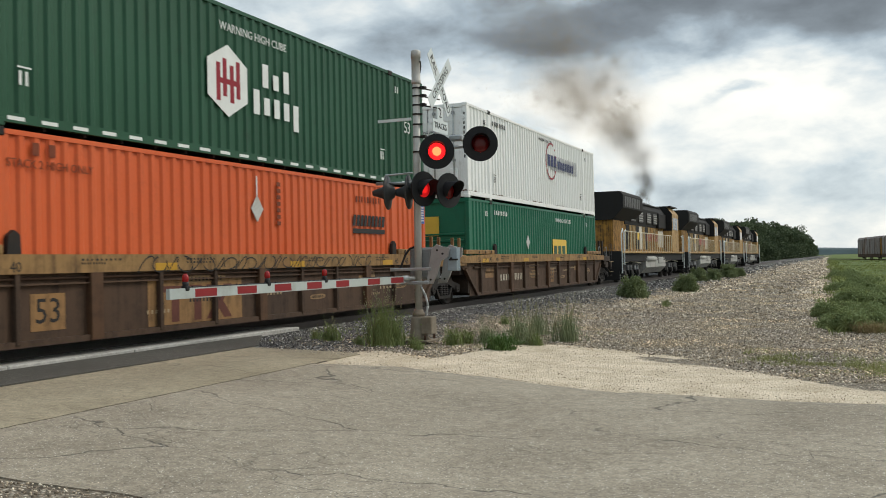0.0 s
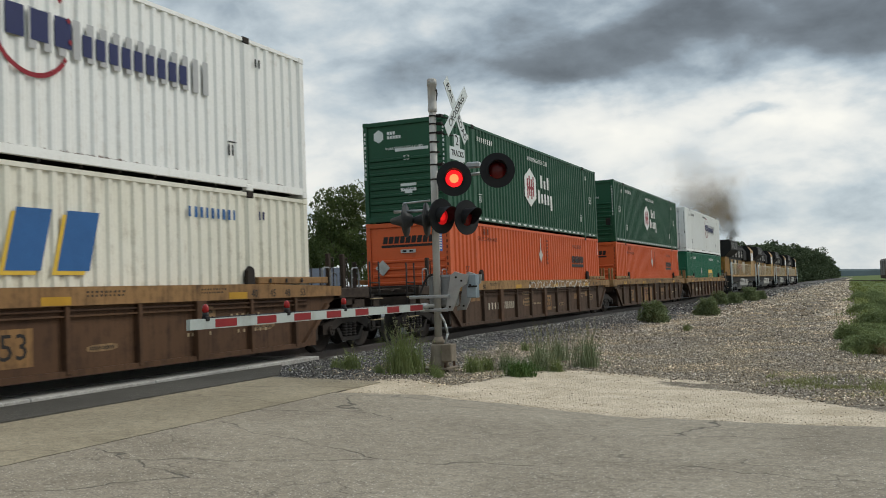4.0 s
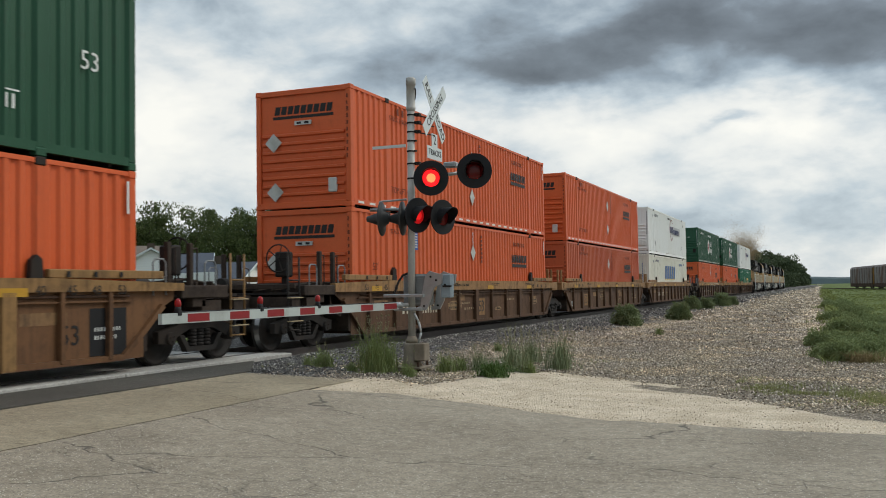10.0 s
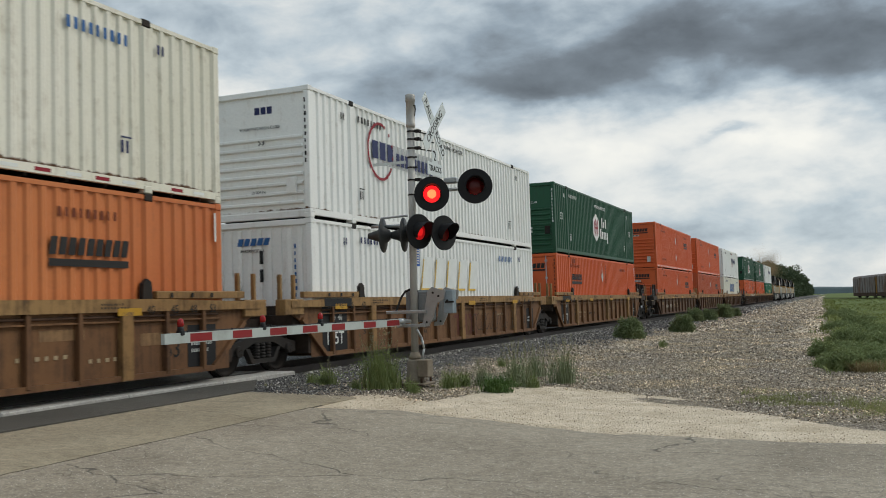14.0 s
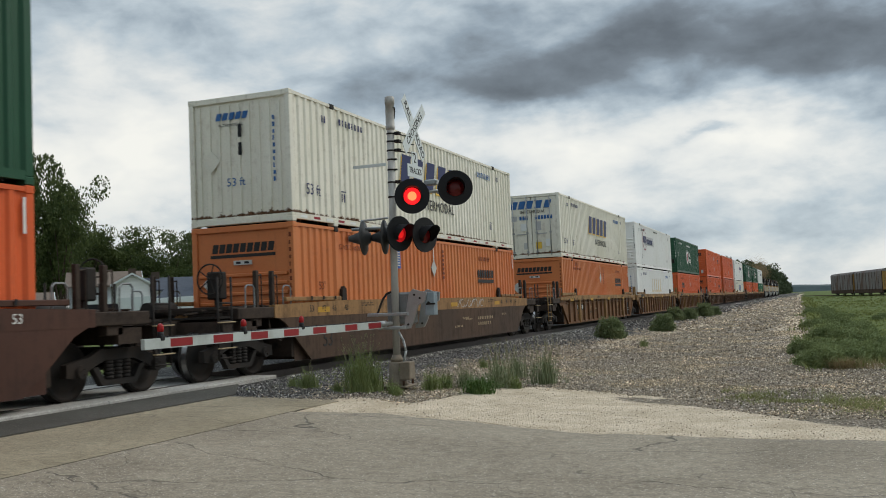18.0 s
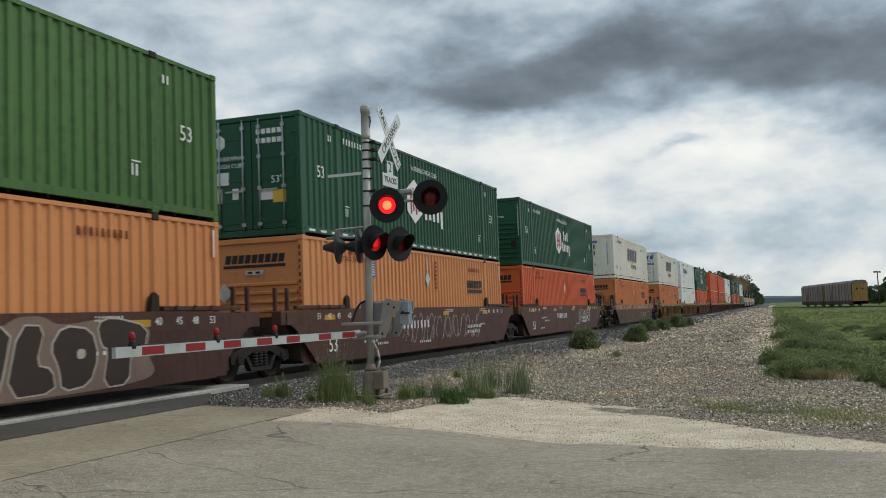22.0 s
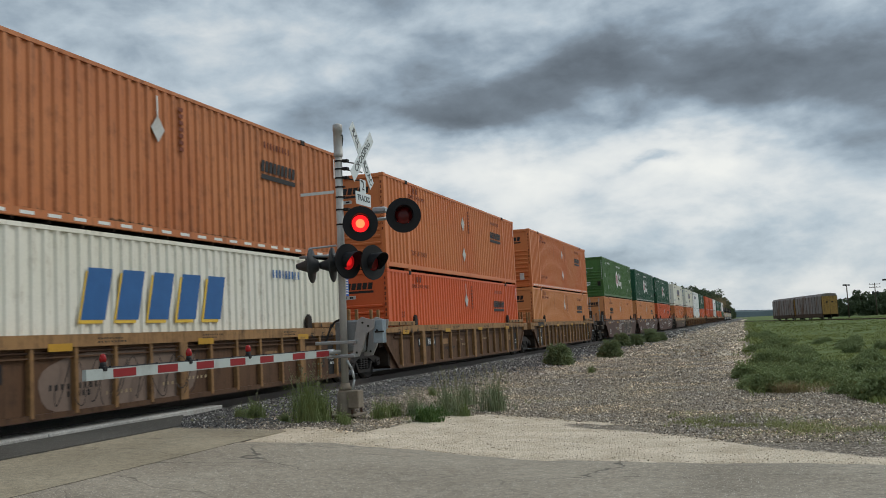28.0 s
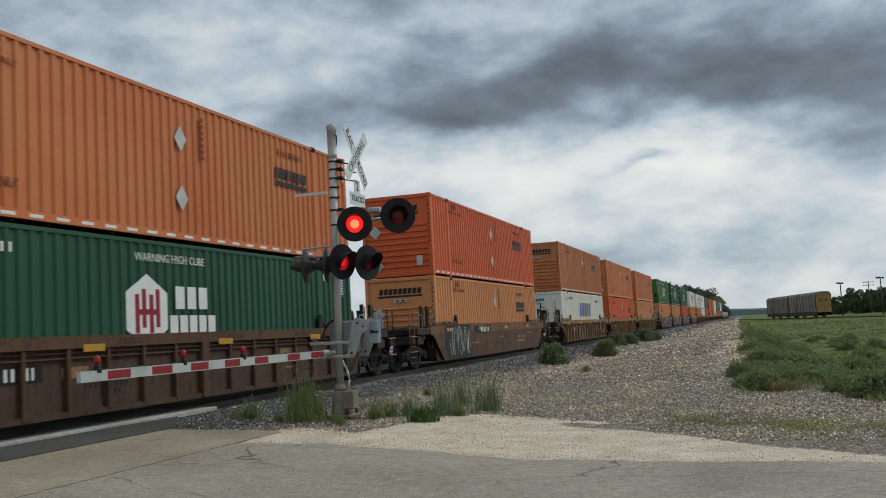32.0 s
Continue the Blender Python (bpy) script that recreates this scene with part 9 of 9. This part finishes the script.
def by_azimuth(az, d):
    return -d * math.sin(radians(az)), d * math.cos(radians(az))


for az, d, turn, w, dd, wh, rg, wk, rk, lab in (
        (40.7, 118, 41, 7.5, 7.5, 5.7, 7.2, "siding_grey", "shingle_brown", "pale grey house with a brown shingle roof"),
        (39.2, 112, -50.8, 8.0, 3.6, 5.5, 6.5, "siding_white", "shingle_brown", "white gabled cottage with a brown roof"),
        (37.9, 120, 34, 8.6, 7.0, 5.1, 6.4, "siding_grey", "shingle_blue", "pale grey gabled house with a blue-grey roof"),
        (35.3, 100, 10, 7.4, 7.0, 2.9, 4.6, "siding_white", "shingle_blue", "low white house with a blue-grey roof"),
        (32.2, 112, 30, 8.5, 7.5, 2.7, 4.6, "siding_white", "shingle_blue", "white house with a dark roof among trees"),
        (46.5, 98, 45, 10.0, 7.5, 2.6, 4.4, "siding_white", "shingle_brown", "white house with a brown roof under trees")):
    house(*by_azimuth(az, d), turn, w, dd, wh, rg, wk, rk, lab)


def parked_car(x, y, turn, key, van, label):
    """A parked vehicle with body, windows, wheels and lamps."""
    ob = thing("van" if van else "pickup_truck", label, "vehicle", "parked vehicles across the track", at=pose(x, y, 0.02, 0, 0, turn))
    L, W = 5.4, 0.98
    side = [(-2.7, 0.45), (2.6, 0.45), (2.7, 0.95), (1.7, 1.12), (0.95, 1.78 if not van else 2.25), (-2.6 if van else -0.85, 1.80 if not van else 2.35), (-2.7 if van else -1.05, 1.15), (-2.7, 1.12)]
    bm = bmesh.new()
    prism(bm, side, 0, -W, W)
    bmesh.ops.bevel(bm, geom=list(bm.edges), offset=0.05, segments=2, affect="EDGES")
    part("body", bm, M[key], ob)
    for s in (1, -1):
        bm = bmesh.new()
        prism(bm, [(1.45, 1.18), (0.9, 1.66 if not van else 2.05), (-0.7, 1.68 if not van else 2.05), (-0.85, 1.18)], 0, *sorted((s * W, s * (W + 0.008))))
        part("side_window", bm, M["glass"], ob)
        for yy in (-1.75, 1.75):
            bm = bmesh.new()
            turned(bm, [(0, 0.2), (0.0, 0.36), (0.2, 0.36), (0.2, 0.2)], (s * (W - 0.19), yy, 0.36), (s * 9, yy, 0.36), 18)
            wh = part("wheel", bm, M["rubber"], ob)
            bm = bmesh.new()
            turned(bm, [(0, 0.2), (0.02, 0.19), (0.03, 0.05)], (s * (W + 0.0), yy, 0.36), (s * 9, yy, 0.36), 14)
            part("rim", bm, M["alu"], wh)
        for yy, k2 in ((2.66, "white_sheet"), (-2.7, "red_sheet")):
            bm = bmesh.new()
            box(bm, *sorted((s * 0.55, s * 0.9)), yy - 0.02, yy + 0.04, 0.75, 0.95)
            part("lamp", bm, M[k2], ob)
    return ob


for az, d, turn, van, lab in ((40.7, 60, 128, True, "tall white camper van parked across the track"), (38.2, 63, 131, True, "white camper parked on a lawn"), (48.6, 60, 40, True, "white delivery van parked under trees")):
    vehicle = parked_car(*by_azimuth(az, d), turn, "white_sheet", van, lab)
    if "camper" in lab:
        vehicle.scale = (1.15, 1.1, 1.25)


# ---- exhaust smoke ----
M["smoke"] = leafy("diesel_smoke", (0.20, 0.145, 0.085), (0.40, 0.29, 0.165), 1.0, 0.45)
M["fresh_smoke"] = leafy("fresh_diesel_smoke", (0.085, 0.075, 0.062), (0.17, 0.145, 0.11), 1.0, 0.3)
PUFFS = []


def smoke_puff(seed, radius, flakes, size, key):
    """A loose ball of fine soot, thinning outwards."""
    rng = np.random.default_rng(seed)
    d = rng.normal(size=(flakes, 3))
    d /= np.linalg.norm(d, axis=1)[:, None]
    r = radius * rng.uniform(0, 1, flakes) ** 0.62
    lobes = rng.normal(size=(7, 3)) * radius * 0.45
    p = d * r[:, None] * 0.7 + lobes[rng.integers(0, 7, flakes)] * 0.8
    a = rng.normal(size=(flakes, 3))
    a /= np.linalg.norm(a, axis=1)[:, None]
    b = np.cross(a, rng.normal(size=(flakes, 3)))
    b /= np.linalg.norm(b, axis=1)[:, None]
    s = (size * rng.uniform(0.5, 1.3, flakes))[:, None]
    v = np.stack([p + a * s, p - a * s * 0.5 + b * s * 0.87, p - a * s * 0.5 - b * s * 0.87], 1).reshape(-1, 3)
    i = np.arange(flakes) * 3
    ob = thing("smoke_puff", "thin brown-grey puff of diesel exhaust smoke", "smoke", "exhaust smoke over the locomotives", "stuff")
    tagged(part("soot", island_mesh("soot", v, np.stack([i, i + 1, i + 2], 1), M[key]), None, ob), kind="stuff")
    return ob


def build_smoke():
    # riding over the leading exhausts: behind, above, radius, soot, speck
    for k, (dy, dz, r, n, s) in enumerate(((5.2, 5.2, 0.6, 22000, 0.0060), (4.8, 5.9, 0.75, 28000, 0.0060), (4.2, 6.8, 1.0, 38000, 0.0062), (3.0, 7.8, 1.3, 46000, 0.0066), (1.2, 8.8, 1.6, 56000, 0.0070))):
        PUFFS.append((smoke_puff(70 + k, r, n, s, "fresh_smoke"), dy, dz, 0.0, 0.0))
    # older smoke that is left behind and thins out
    for k, (dy, dz, r, n, s, up, lag) in enumerate(((-1.4, 9.5, 1.9, 62000, 0.0100, 1.6, 1.0), (-4.5, 10.0, 2.2, 68000, 0.0105, 2.0, 1.0), (-8.5, 10.4, 2.5, 68000, 0.0105, 2.4, 1.5), (-12.5, 11.0, 2.7, 64000, 0.0105, 2.8, 1.5), (-16.5, 11.7, 2.9, 56000, 0.0080, 3.0, 2.0), (-20.5, 12.3, 3.0, 36000, 0.0080, 3.0, 2.0))):
        PUFFS.append((smoke_puff(80 + k, r, n, s, "smoke"), dy, dz, up, lag))


build_smoke()


# ---- what moves ----
def motions():
    steps = [k * 0.5 for k in range(65)]
    for ob, mid, z in TRAIN:
        walk(ob, [(t, pose(TRACK_X, travelled(t) + mid, RAIL_Z + z)) for t in steps])
    # every axle turns with the distance rolled
    moments = [k / 30 for k in range(961)]
    turns = [(t, Euler((-travelled(t) / 0.457, 0, 0)).to_matrix().to_4x4()) for t in moments]
    for ob, mid, z in TRAIN:
        for c in ob.children_recursive:
            if c.name.startswith("wheel_set"):
                at = Matrix.Translation(c.location)
                walk(c, [(t, at @ m) for t, m in turns])
    stack = C_LEN + 3.7 + 11.4 - 0.5
    for ob, dy, dz, up, lag in PUFFS:
        rows = []
        for t in steps:
            calm = math.exp(-t / (6.0 if lag else 12.0))
            rows.append((t, pose(TRACK_X - 0.12 * lag * (1 - calm), travelled(t) + stack + dy * (0.45 + 0.55 * calm) - lag * (1 - calm), RAIL_Z + 4.6 + (dz - 4.6) * (0.3 + 0.7 * calm), 0, 0, 8 * t)))
        walk(ob, rows)
    for lens, m, phase in FLASHERS:
        rows = [(0.0, m @ pose(0, 0, 0, 0, 0, 180 * phase))]
        for k in range(1, 65):
            t = k * 0.5 - 0.25
            a = 180 * ((k - 1 + phase) % 2)
            b = 180 * ((k + phase) % 2)
            for j in range(4):
                rows.append((t + (j - 1.5) / 30, m @ pose(0, 0, 0, 0, 0, a + (b - a) * j / 3)))
        rows.append((32.0, rows[-1][1]))
        walk(lens, rows)


motions()
